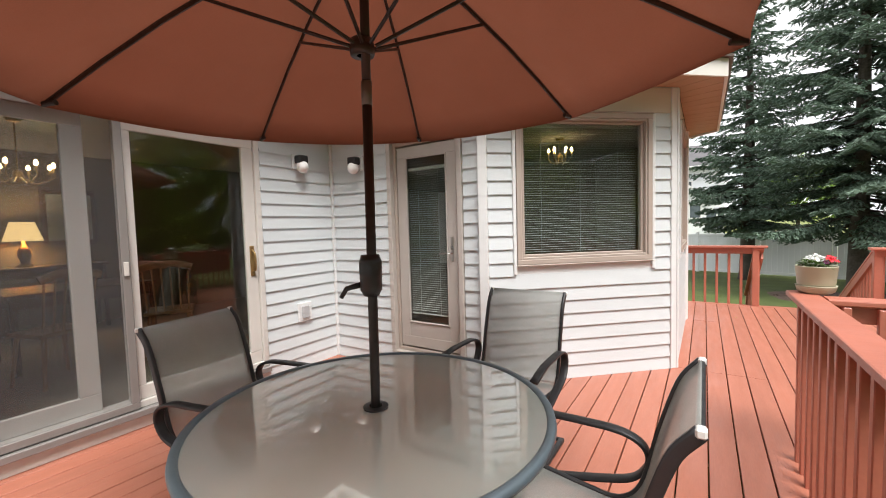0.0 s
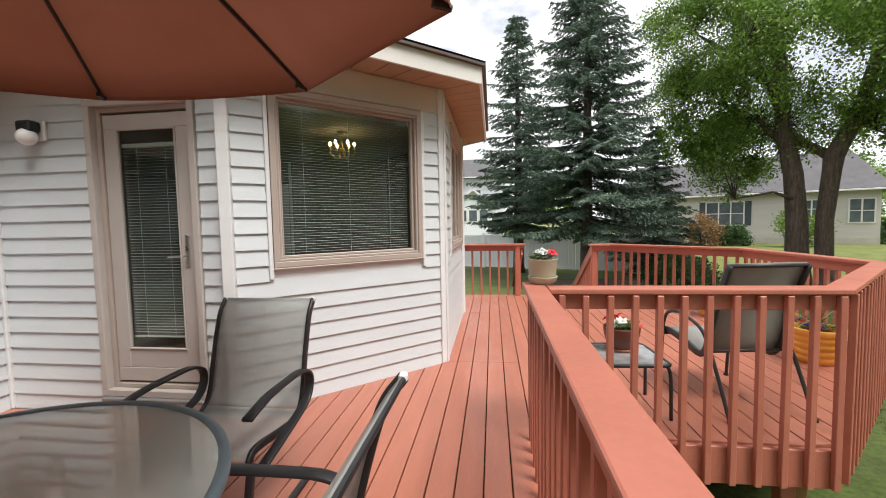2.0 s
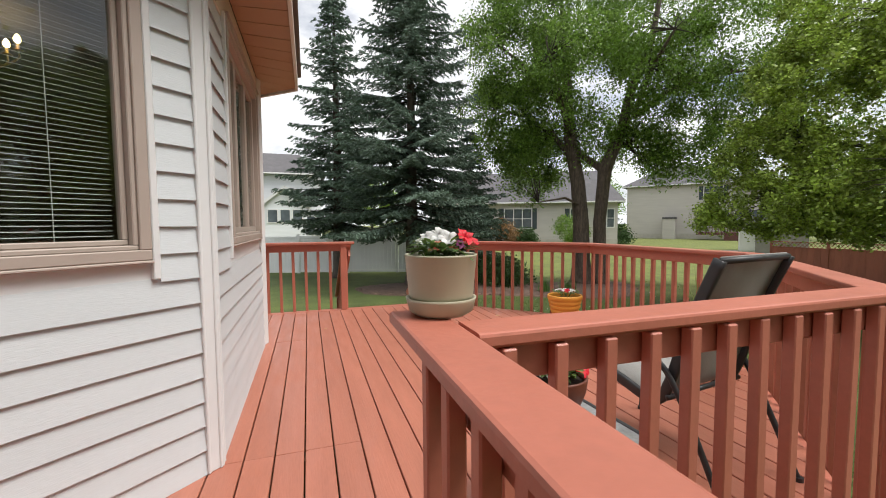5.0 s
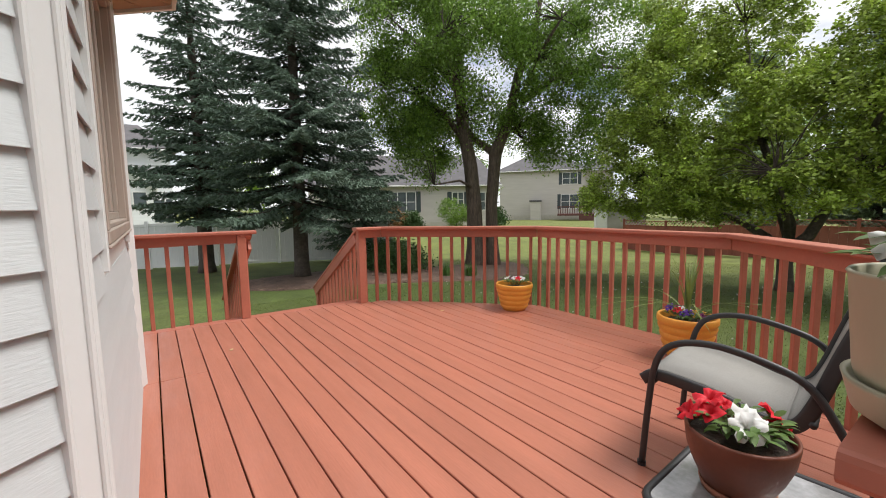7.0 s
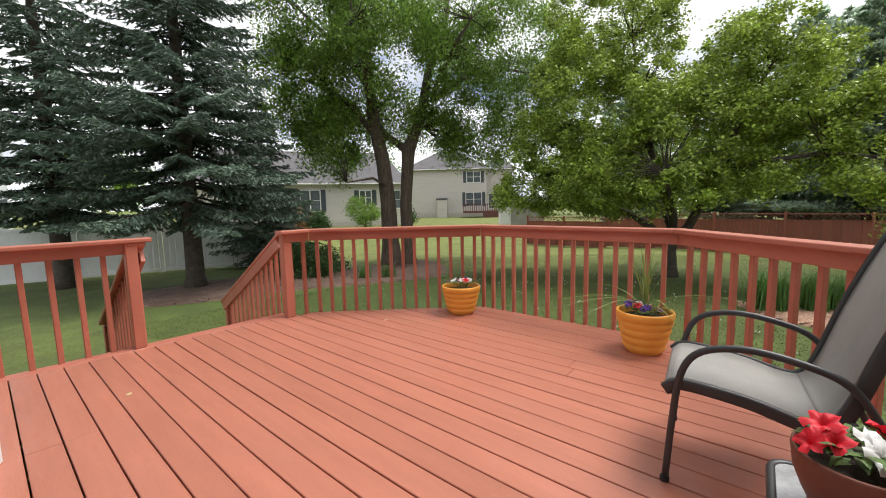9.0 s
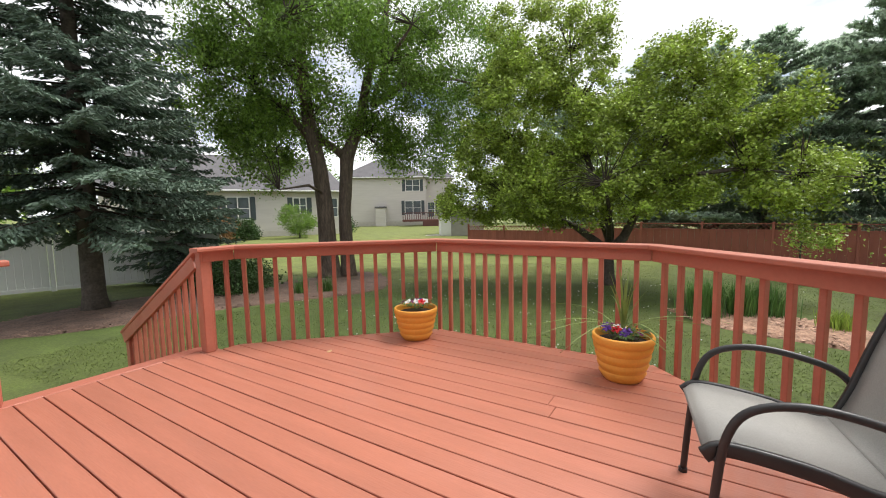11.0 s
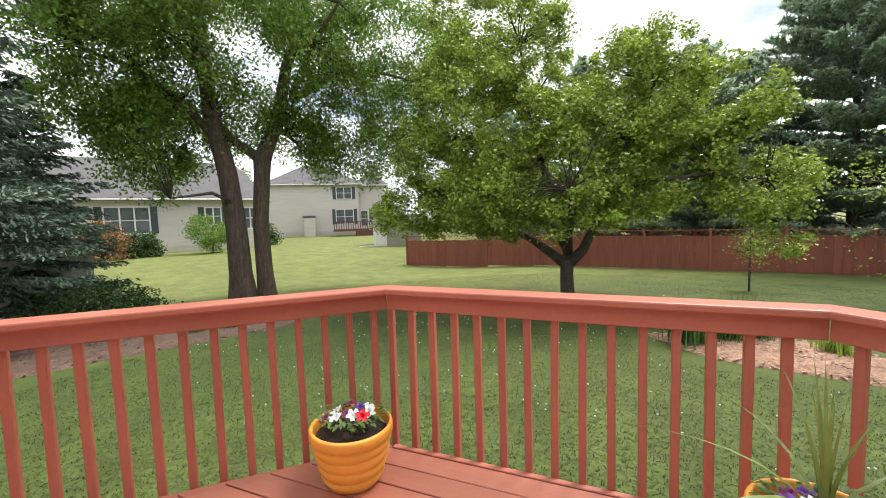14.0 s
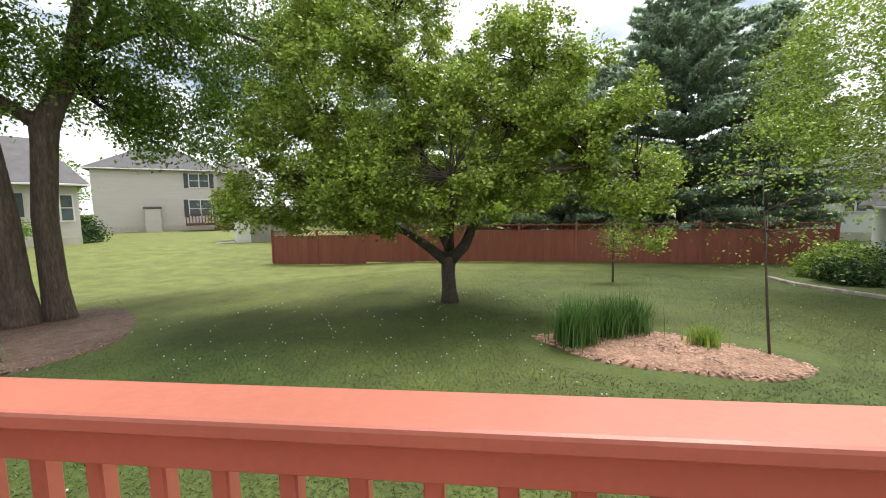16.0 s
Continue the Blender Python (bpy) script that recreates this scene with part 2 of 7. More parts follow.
def tube(bm, pts, radii, n=8, flat=1.0, closed=False, caps=True):
    """A round or flattened bar along a line of points."""
    pts = [Vector(p) for p in pts]
    if not isinstance(radii, (list, tuple)):
        radii = [radii] * len(pts)
    rings = []
    side = None
    m = len(pts)
    for i, p in enumerate(pts):
        if closed:
            d = pts[(i + 1) % m] - pts[i - 1]
        else:
            d = pts[min(i + 1, m - 1)] - pts[max(i - 1, 0)]
        d.normalize()
        if side is None:
            side = d.cross(Vector((0, 0, 1)))
            if side.length < 0.1:
                side = d.cross(Vector((0, 1, 0)))
        side = (side - d * side.dot(d)).normalized()
        up = d.cross(side)
        rings.append([bm.verts.new(p + side * (math.cos(2 * math.pi * k / n) * radii[i]) + up * (math.sin(2 * math.pi * k / n) * radii[i] * flat)) for k in range(n)])
    for i in range(m if closed else m - 1):
        a, b = rings[i], rings[(i + 1) % m]
        for k in range(n):
            bm.faces.new((a[k], a[(k + 1) % n], b[(k + 1) % n], b[k]))
    if caps and not closed:
        bm.faces.new(rings[0][::-1])
        bm.faces.new(rings[-1])
    return bm


def curve_points(pts, steps=6):
    """Catmull-Rom points through the given ones."""
    P = [Vector(p) for p in pts]
    P = [2 * P[0] - P[1]] + P + [2 * P[-1] - P[-2]]
    out = []
    for i in range(1, len(P) - 2):
        a, b, c, d = P[i - 1], P[i], P[i + 1], P[i + 2]
        for k in range(steps):
            t = k / steps
            out.append(0.5 * ((2 * b) + (c - a) * t + (2 * a - 5 * b + 4 * c - d) * t * t + (3 * b - a - 3 * c + d) * t ** 3))
    out.append(P[-2])
    return out


def lathe(bm, profile, n=32, centre=(0, 0, 0)):
    """A turned solid from (radius, height) pairs."""
    c = Vector(centre)
    rings = []
    for r, z in profile:
        if r < 1e-5:
            rings.append([bm.verts.new(c + Vector((0, 0, z)))])
        else:
            rings.append([bm.verts.new(c + Vector((r * math.cos(2 * math.pi * k / n), r * math.sin(2 * math.pi * k / n), z))) for k in range(n)])
    for a, b in zip(rings, rings[1:]):
        for k in range(n):
            k2 = (k + 1) % n
            if len(a) == 1 and len(b) == 1:
                continue
            if len(a) == 1:
                bm.faces.new((a[0], b[k2], b[k]))
            elif len(b) == 1:
                bm.faces.new((a[k], a[k2], b[0]))
            else:
                bm.faces.new((a[k], a[k2], b[k2], b[k]))
    return bm


def array_mesh(name, verts, faces, mat, smooth=False):
    """A mesh object from numpy arrays; all faces have the same number of corners."""
    verts, faces = np.asarray(verts, dtype=np.float32), np.asarray(faces, dtype=np.int32)
    me = bpy.data.meshes.new(name)
    k = faces.shape[1]
    me.vertices.add(len(verts))
    me.vertices.foreach_set("co", verts.ravel())
    me.loops.add(faces.size)
    me.loops.foreach_set("vertex_index", faces.ravel())
    me.polygons.add(len(faces))
    me.polygons.foreach_set("loop_start", np.arange(0, faces.size, k, dtype=np.int32))
    me.polygons.foreach_set("loop_total", np.full(len(faces), k, dtype=np.int32))
    me.update(calc_edges=True)
    if smooth:
        me.polygons.foreach_set("use_smooth", [True] * len(faces))
    me.materials.append(mat)
    return new(name, me)


def ground_z(x, y):
    """Height of the yard: just below the deck it lies high, it falls away gently and rises again towards the far houses."""
    d = math.hypot(x - 2.0, y - 5.5)
    s = min(1.0, max(0.0, (d - 3.0) / 22.0))
    q = min(1.0, max(0.0, (0.45 * x + 0.89 * y - 23.0) / 14.0))
    a, b = min(1.0, max(0.0, (x - 5.0) / 6.0)), min(1.0, max(0.0, (y - 8.5) / 6.0))
    dip = 0.20 * a * a * (3 - 2 * a) * b * b * (3 - 2 * b)
    return -0.93 - 0.36 * s * s * (3 - 2 * s) - dip + (0.5 + dip) * q * q * (3 - 2 * q)


M_FRIEZE = material("cream_frieze_board", (0.60, 0.54, 0.46), 0.5, vary=0.05, vary_scale=2, bump=0.06)
M_CHROME = material("brushed_metal", (0.55, 0.54, 0.52), 0.3, metal=1.0, vary=0.05)
M_BRASS = material("aged_brass", (0.42, 0.29, 0.13), 0.35, metal=0.9, vary=0.1)
M_DOORWHITE = material("white_door_vinyl", (0.60, 0.575, 0.54), 0.45, vary=0.05, vary_scale=2, bump=0.05)
M_OUTLET = material("grey_outlet_plastic", (0.42, 0.42, 0.43), 0.5, vary=0.05)
M_GLOBE = material("opal_globe_glass", (0.82, 0.81, 0.80), 0.15, vary=0.02, coat=0.3)
M_BULB = glowing("lit_bulb", (1.0, 0.66, 0.30), 14.0)
M_SHADE = glowing("lit_lamp_shade", (1.0, 0.62, 0.26), 1.1)
M_PAPER = material("print_paper", (0.35, 0.36, 0.33), 0.8, vary=0.3, vary_scale=6)
M_MESH = material("insect_mesh", (0.10, 0.10, 0.105), 0.7, vary=0.03)
_n, _l = M_MESH.node_tree.nodes, M_MESH.node_tree.links
_mix, _clear = _n.new("ShaderNodeMixShader"), _n.new("ShaderNodeBsdfTransparent")
_mix.inputs["Fac"].default_value = 0.76
_l.new(_n["Principled BSDF"].outputs["BSDF"], _mix.inputs[1])
_l.new(_clear.outputs["BSDF"], _mix.inputs[2])
_l.new(_mix.outputs["Shader"], _n["Material Output"].inputs["Surface"])


# ---- house ----
IC, BL, B0, B1, B2 = (-3.14, 3.45), (-1.24, 3.44), (0.15, 4.72), (0.15, 6.96), (-1.24, 8.24)
HOUSE = [(-3.14, -4.2), IC, BL, B0, B1, B2, (-3.14, 8.25), (-3.14, 12.0), (-9.0, 12.0), (-9.0, -4.2)]
WALL_TOP, SOFFIT_Z, SIDING_TOP, COURSE = 2.70, 2.66, 2.42, 0.121
FLOOR_IN = 0.16


class Run:
    """A wall line from a to b: local coordinates (along, outwards, up). Outwards is to the right when walking from a to b."""

    def __init__(self, a, b):
        self.a, self.b = Vector((*a, 0)), Vector((*b, 0))
        d = self.b - self.a
        self.n = d.length
        u = d.normalized()
        o = Vector((u.y, -u.x, 0))
        self.m = Matrix(((u.x, o.x, 0, a[0]), (u.y, o.y, 0, a[1]), (0, 0, 1, 0), (0, 0, 0, 1)))

    def place(self, bm):
        bmesh.ops.transform(bm, matrix=self.m, verts=bm.verts[:])
        bmesh.ops.reverse_faces(bm, faces=bm.faces[:])
        return bm

    def box(self, s0, d0, z0, s1, d1, z1, bevel=0.0):
        return self.place(cuboid(s0, d0, z0, s1, d1, z1, bevel))

    def at(self, s, d, z):
        return self.m @ Vector((s, d, z))


def frame_ring(run, s0, z0, s1, z1, w, d0, d1, bevel=0.004):
    """Four bars round an opening, in one mesh."""
    bm = bmesh.new()
    for q in ((s0, z0, s1, z0 + w), (s0, z1 - w, s1, z1), (s0, z0 + w, s0 + w, z1 - w), (s1 - w, z0 + w, s1, z1 - w)):
        box(bm, q[0], d0, q[1], q[2], d1, q[3], bevel)
    return run.place(bm)


def wall_body(name, run, z0, z1, openings, thick, label):
    """The sheathing of a wall, in one mesh, with its openings cut through."""
    ss = sorted({0.0, run.n, *[o[0] for o in openings], *[o[1] for o in openings]})
    zs = sorted({z0, z1, *[o[2] for o in openings], *[o[3] for o in openings]})
    bm = bmesh.new()
    for s0, s1 in zip(ss, ss[1:]):
        for za, zb in zip(zs, zs[1:]):
            if not any(o[0] <= s0 and s1 <= o[1] and o[2] <= za and zb <= o[3] for o in openings):
                box(bm, s0, -thick, za, s1, 0, zb)
    return structure(name, run.place(bm), M_TRIM, label, "wall")


SIDING_JOBS = []


def siding(run, wall, z0, z1, holes, s0=0.04, s1=None):
    SIDING_JOBS.append((run, wall, z0, z1, holes, s0, run.n - 0.04 if s1 is None else s1))


def lay_siding():
    """Lapped boards, each a wedge that stands proud at its lower edge."""
    for run, wall, z0, z1, holes, s0, s1 in SIDING_JOBS:
        k = math.floor(z0 / COURSE + 1e-6)
        while k * COURSE < z1 - 0.01:
            za, zb = max(z0, k * COURSE), min(z1, (k + 1) * COURSE)
            spans = [(s0, s1)]
            for h0, h1, ha, hb in holes:
                if za < hb - 0.02 and zb > ha + 0.02:
                    spans = [q for p in spans for q in ((p[0], min(p[1], h0)), (max(p[0], h1), p[1])) if q[1] - q[0] > 0.01]
            for p, q in spans:
                bm = bmesh.new()
                prof = [(0.001, za + 0.018), (0.0190, za), (0.0195, za + 0.0015), (0.0030, zb + 0.014), (0.001, zb + 0.014)]
                if zb - za < 0.07:
                    prof = [(0.001, za), (0.0255, za), (0.0260, za + 0.003), (0.0040, zb + 0.002), (0.001, zb + 0.002)]
                hexa(bm, [(p, d, z) for d, z in prof], [(q, d, z) for d, z in prof])
                bmesh.ops.recalc_face_normals(bm, faces=bm.faces[:])
                part("siding_board", run.place(bm), M_SIDING, wall)
            k += 1


def corner_post(name, x, y, z0, z1, label, size=0.042, turn=0.0):
    bm = cuboid(-size, -size, z0, size, size, z1, 0.006)
    bmesh.ops.transform(bm, matrix=pose(x, y, 0, 0, 0, turn), verts=bm.verts[:])
    return structure(name, bm, M_TRIM, label, "trim")


def window_thing(name, run, s0, s1, z0, z1, label, bays=1, blind_drop=1.0, slat_tilt=12, glass_inset=0.03, ears=True):
    """A framed window with casing, sill, sashes, panes and a venetian blind behind."""
    w = thing(name, label, "window", kind="structure")
    part("window_casing", frame_ring(run, s0, z0, s1, z1, 0.045, -0.005, 0.036), M_TAUPE, w, "taupe clad outer casing")
    part("window_stop", frame_ring(run, s0 + 0.045, z0 + 0.045, s1 - 0.045, z1 - 0.045, 0.02, -0.03, 0.024), M_TAUPE, w)
    part("window_sill", run.box(s0 - 0.005, 0.0, z0 - 0.014, s1 + 0.005, 0.040, z0 - 0.001, 0.004), M_TAUPE, w, "sloped taupe sill")
    part("head_flashing", run.box(s0 - 0.005, 0.0, z1 + 0.001, s1 + 0.005, 0.045, z1 + 0.014, 0.003), M_TAUPE, w)
    if ears:
        for s in (s0 - 0.034, s1 + 0.004):
            part("siding_channel", run.box(s, 0.0, z0 - 0.085, s + 0.03, 0.03, z1 + 0.0, 0.004), M_TRIM, w, "white siding channel that ends below the sill")
    a, b = s0 + 0.065, s1 - 0.065
    za, zb = z0 + 0.065, z1 - 0.065
    step = (b - a) / bays
    for i in range(bays):
        p, q = a + i * step, a + (i + 1) * step
        sash = part("sash_frame", frame_ring(run, p + 0.001, za + 0.001, q - 0.001, zb - 0.001, 0.04 if bays > 1 else 0.022, -0.055, -0.012), M_TAUPE, w)
        pane = part("pane", run.box(p + 0.015, -0.036, za + 0.015, q - 0.015, -0.031, zb - 0.015), M_GLASS, sash, "clear window glass")
        pane.visible_shadow = False
    blind(run, a + 0.02, b - 0.02, za + 0.01, zb - 0.01, -0.10, slat_tilt, blind_drop, "white venetian blind hung behind the window glass")
    return w


def blind(run, s0, s1, z0, z1, d, tilt, drop, label, pitch=0.0215, w=0.0048):
    t = thing("venetian_blind", label, "blind")
    part("head_rail", run.box(s0, d - 0.02, z1 - 0.03, s1, d + 0.02, z1, 0.003), M_BLIND, t)
    n = int((z1 - 0.04 - z0) * drop / pitch)
    a = radians(tilt)
    bm = bmesh.new()
    prof = [(-w * math.cos(a), -w * math.sin(a)), (0, 0.0018), (w * math.cos(a), w * math.sin(a)), (0, 0.0010)]
    hexa(bm, [(s0, p, q) for p, q in prof], [(s1, p, q) for p, q in prof])
    bmesh.ops.recalc_face_normals(bm, faces=bm.faces[:])
    me = bpy.data.meshes.new("slat")
    run.place(bm).to_mesh(me)
    bm.free()
    me.materials.append(M_BLIND)
    base = run.m.to_3x3() @ Vector((0, d, 0))
    for i in range(n):
        shared("slat", me, t, Matrix.Translation((base.x, base.y, z1 - 0.045 - i * pitch)))
    zl = z1 - 0.05 - n * pitch
    part("bottom_rail", run.box(s0, d - 0.012, zl - 0.012, s1, d + 0.012, zl, 0.002), M_BLIND, t)
    k = 3 if s1 - s0 > 0.8 else 2
    for i in range(k):
        s = s0 + (s1 - s0) * (i + 0.5) / k
        part("ladder_cord", run.box(s - 0.0015, d + 0.0135, zl, s + 0.0015, d + 0.0155, z1 - 0.03), M_BLIND, t)
    return t


R_SLIDE, R_DOOR, R_WIN, R_SIDE, R_BACK = Run(HOUSE[0], IC), Run(IC, BL), Run(BL, B0), Run(B0, B1), Run(B1, B2)
R_REAR, R_REAR2 = Run(B2, HOUSE[6]), Run(HOUSE[6], HOUSE[7])
SL0, SL1, SLA, SLB = 4.82, 6.72, 0.15, 2.31          # sliding door opening along its wall
DR0, DR1, DRA, DRB = 0.83, 1.70, 0.13, 2.32          # hinged door opening
WN0, WN1, WNA, WNB = 0.297, 1.624, 1.068, 2.41       # bay window
SW0, SW1, SWA, SWB = 0.50, 2.06, 1.10, 2.46          # side window

wall_slide = wall_body("wall_west", R_SLIDE, -1.0, WALL_TOP, [(SL0, SL1, SLA, SLB)], 0.14, "white vinyl-sided house wall round the sliding patio door")
wall_door = wall_body("wall_north", R_DOOR, -1.0, WALL_TOP, [(DR0, DR1, DRA, DRB)], 0.14, "white vinyl-sided house wall round the glazed deck door")
wall_win = wall_body("wall_bay_front", R_WIN, -1.0, WALL_TOP, [(WN0 + 0.03, WN1 - 0.03, WNA + 0.03, WNB - 0.03)], 0.14, "white vinyl-sided bay wall with a picture window")
wall_side = wall_body("wall_bay_side", R_SIDE, -1.0, WALL_TOP, [(SW0 + 0.03, SW1 - 0.03, SWA + 0.03, SWB - 0.03)], 0.14, "white vinyl-sided bay wall with casement windows")
wall_back = wall_body("wall_bay_back", R_BACK, -1.0, WALL_TOP, [], 0.14, "white vinyl-sided bay wall beyond the casements")
wall_rear = wall_body("wall_rear", R_REAR, -1.0, WALL_TOP, [], 0.14, "white vinyl-sided return wall of the house")
wall_rear2 = wall_body("wall_rear_side", R_REAR2, -1.0, WALL_TOP, [], 0.14, "white vinyl-sided long wall of the house")
for a, b, nm in ((HOUSE[7], HOUSE[8], "wall_far_end"), (HOUSE[8], HOUSE[9], "wall_street"), (HOUSE[9], HOUSE[0], "wall_near_end")):
    wall_body(nm, Run(a, b), -1.0, WALL_TOP, [], 0.14, "plain white outer wall of the house")
siding(R_SLIDE, wall_slide, 0.0, SIDING_TOP, [(SL0 - 0.045, SL1 + 0.045, -0.5, SLB + 0.05)])
siding(R_DOOR, wall_door, 0.0, SIDING_TOP, [(DR0 - 0.01, DR1 + 0.01, 0.10, DRB + 0.02)])
siding(R_WIN, wall_win, 0.0, SIDING_TOP, [(WN0 - 0.035, WN1 + 0.035, WNA - 0.04, WNB + 0.02)])
siding(R_SIDE, wall_side, 0.0, SIDING_TOP, [(SW0 - 0.035, SW1 + 0.035, SWA - 0.04, SWB + 0.02)])
siding(R_BACK, wall_back, 0.0, SIDING_TOP, [])
siding(R_REAR, wall_rear, 0.0, SIDING_TOP, [])
siding(R_REAR2, wall_rear2, 0.0, SIDING_TOP, [])

corner_post("trim_inner_corner", IC[0] + 0.012, IC[1] - 0.012, 0.0, SIDING_TOP, "white vinyl inside corner post", 0.026)
corner_post("trim_bay_inner", BL[0] + 0.006, BL[1] - 0.014, 0.0, SIDING_TOP, "white vinyl angled inside corner post", 0.040, 22)
bm = R_WIN.box(R_WIN.n - 0.058, 0.0, 0.002, R_WIN.n + 0.010, 0.022, SOFFIT_Z, 0.003)
for run, p, q in ((R_WIN, R_WIN.n - 0.064, R_WIN.n - 0.050), (R_WIN, R_WIN.n - 0.004, R_WIN.n + 0.011), (R_SIDE, -0.008, 0.006), (R_SIDE, 0.030, 0.042)):
    extra = run.box(p, 0.0, 0.001, q, 0.030, SOFFIT_Z - 0.001, 0.004)
    me_x = bpy.data.meshes.new("ridge")
    extra.to_mesh(me_x)
    extra.free()
    bm.from_mesh(me_x)
extra = R_SIDE.box(-0.006, 0.0, 0.002, 0.038, 0.022, SOFFIT_Z, 0.003)
me_x = bpy.data.meshes.new("ridge")
extra.to_mesh(me_x)
extra.free()
bm.from_mesh(me_x)
structure("trim_bay_corner", bm, M_TRIM, "ridged white vinyl outside corner trim of the bay", "trim")
corner_post("trim_bay_corner_back", B1[0] - 0.012, B1[1] - 0.010, 0.0, SOFFIT_Z, "white vinyl outside corner post of the bay", 0.045, -22)

# smooth frieze boards above the siding
for run, nm in ((R_SLIDE, "west"), (R_DOOR, "north"), (R_WIN, "bay_front"), (R_SIDE, "bay_side"), (R_BACK, "bay_back"), (R_REAR, "rear"), (R_REAR2, "rear_side")):
    bm = bmesh.new()
    box(bm, 0.0, 0.001, SIDING_TOP + 0.006, run.n, 0.014, SOFFIT_Z - 0.003, 0.003)
    structure("frieze_" + nm, run.place(bm), M_FRIEZE, "cream frieze board under the eave", "trim")


def offset_outline(points, d):
    out = []
    n = len(points)
    for i in range(n):
        p0, p1, p2 = Vector(points[i - 1]), Vector(points[i]), Vector(points[(i + 1) % n])
        u, v = (p1 - p0).normalized(), (p2 - p1).normalized()
        a, b = Vector((u.y, -u.x)), Vector((v.y, -v.x))
        k = (a + b) / (1 + a.dot(b))
        out.append(p1 + k * d)
    return out


EAVE = offset_outline(HOUSE, 0.37)
EAVE_IN = offset_outline(HOUSE, 0.018)
bm = bmesh.new()
for i in range(len(HOUSE)):
    j = (i + 1) % len(HOUSE)
    a, b, c, d = EAVE_IN[i], EAVE_IN[j], EAVE[j], EAVE[i]
    n = max(2, int((b - a).length / 0.19))
    for k in range(n):
        t0, t1 = k / n + 0.008 / max((b - a).length, 0.5), (k + 1) / n
        q = [a.lerp(b, t0), a.lerp(b, t1), d.lerp(c, t1), d.lerp(c, t0)]
        hexa(bm, [(*p, SOFFIT_Z) for p in q], [(*p, SOFFIT_Z + 0.018) for p in q])
bmesh.ops.recalc_face_normals(bm, faces=bm.faces[:])
structure("ceiling_soffit", bm, M_SOFFIT, "brown boarded soffit under the eave", "soffit")
EAVE_F = offset_outline(HOUSE, 0.395)
EAVE_G = offset_outline(HOUSE, 0.43)
bm, bg = bmesh.new(), bmesh.new()
for i in range(len(HOUSE)):
    j = (i + 1) % len(HOUSE)
    hexa(bm, [(*EAVE[i], SOFFIT_Z - 0.025), (*EAVE[j], SOFFIT_Z - 0.025), (*EAVE_F[j], SOFFIT_Z - 0.025), (*EAVE_F[i], SOFFIT_Z - 0.025)],
         [(*EAVE[i], SOFFIT_Z + 0.125), (*EAVE[j], SOFFIT_Z + 0.125), (*EAVE_F[j], SOFFIT_Z + 0.125), (*EAVE_F[i], SOFFIT_Z + 0.125)])
    hexa(bg, [(*EAVE[i], SOFFIT_Z + 0.127), (*EAVE[j], SOFFIT_Z + 0.127), (*EAVE_G[j], SOFFIT_Z + 0.127), (*EAVE_G[i], SOFFIT_Z + 0.127)],
         [(*EAVE[i], SOFFIT_Z + 0.165), (*EAVE[j], SOFFIT_Z + 0.165), (*EAVE_G[j], SOFFIT_Z + 0.150), (*EAVE_G[i], SOFFIT_Z + 0.150)])
for b in (bm, bg):
    bmesh.ops.recalc_face_normals(b, faces=b.faces[:])
structure("trim_fascia", bm, M_FASCIA, "white fascia board along the eave", "fascia")
structure("trim_drip_edge", bg, M_GUTTER, "dark brown metal drip edge above the fascia", "trim")
bm = bmesh.new()
low = [bm.verts.new((*p, SOFFIT_Z + 0.168)) for p in EAVE_G]
top = [bm.verts.new((-6.0, min(9.0, max(-1.0, p.y)), SOFFIT_Z + 0.168 + 1.9)) for p in EAVE_G]
for i in range(len(low)):
    j = (i + 1) % len(low)
    if (top[i].co - top[j].co).length < 1e-4:
        bm.faces.new((low[i], low[j], top[i]))
    else:
        bm.faces.new((low[i], low[j], top[j], top[i]))
structure("roof", bm, M_SHINGLE, "dark asphalt shingle roof of the house", "roof")

# rooms behind the glass
bm = bmesh.new()
inner = offset_outline(HOUSE, -0.141)
vs = [bm.verts.new((*p, FLOOR_IN)) for p in inner]
bm.faces.new(vs)
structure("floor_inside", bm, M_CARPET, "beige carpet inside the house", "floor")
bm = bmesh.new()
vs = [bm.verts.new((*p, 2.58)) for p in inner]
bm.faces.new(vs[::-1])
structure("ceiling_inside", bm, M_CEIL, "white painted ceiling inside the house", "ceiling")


def lining(run, openings, name):
    ss = sorted({0.0, run.n, *[o[0] for o in openings], *[o[1] for o in openings]})
    zs = sorted({FLOOR_IN, 2.58, *[o[2] for o in openings], *[o[3] for o in openings]})
    b = bmesh.new()
    for s0, s1 in zip(ss, ss[1:]):
        for za, zb in zip(zs, zs[1:]):
            if not any(o[0] <= s0 and s1 <= o[1] and o[2] <= za and zb <= o[3] for o in openings):
                box(b, s0, -0.152, za, s1, -0.142, zb)
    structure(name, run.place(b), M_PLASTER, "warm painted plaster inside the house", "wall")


lining(R_SLIDE, [(SL0, SL1, FLOOR_IN, SLB)], "wall_lining_west")
lining(R_DOOR, [(DR0, DR1, FLOOR_IN, DRB)], "wall_lining_north")
lining(R_WIN, [(WN0, WN1, WNA, WNB)], "wall_lining_bay_front")
lining(R_SIDE, [(SW0, SW1, SWA, SWB)], "wall_lining_bay_side")
for run, nm in ((R_BACK, "bay_back"), (R_REAR, "rear"), (R_REAR2, "rear_side")):
    lining(run, [], "wall_lining_" + nm)
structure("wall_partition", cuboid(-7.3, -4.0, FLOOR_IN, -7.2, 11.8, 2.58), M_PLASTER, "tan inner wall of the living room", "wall")

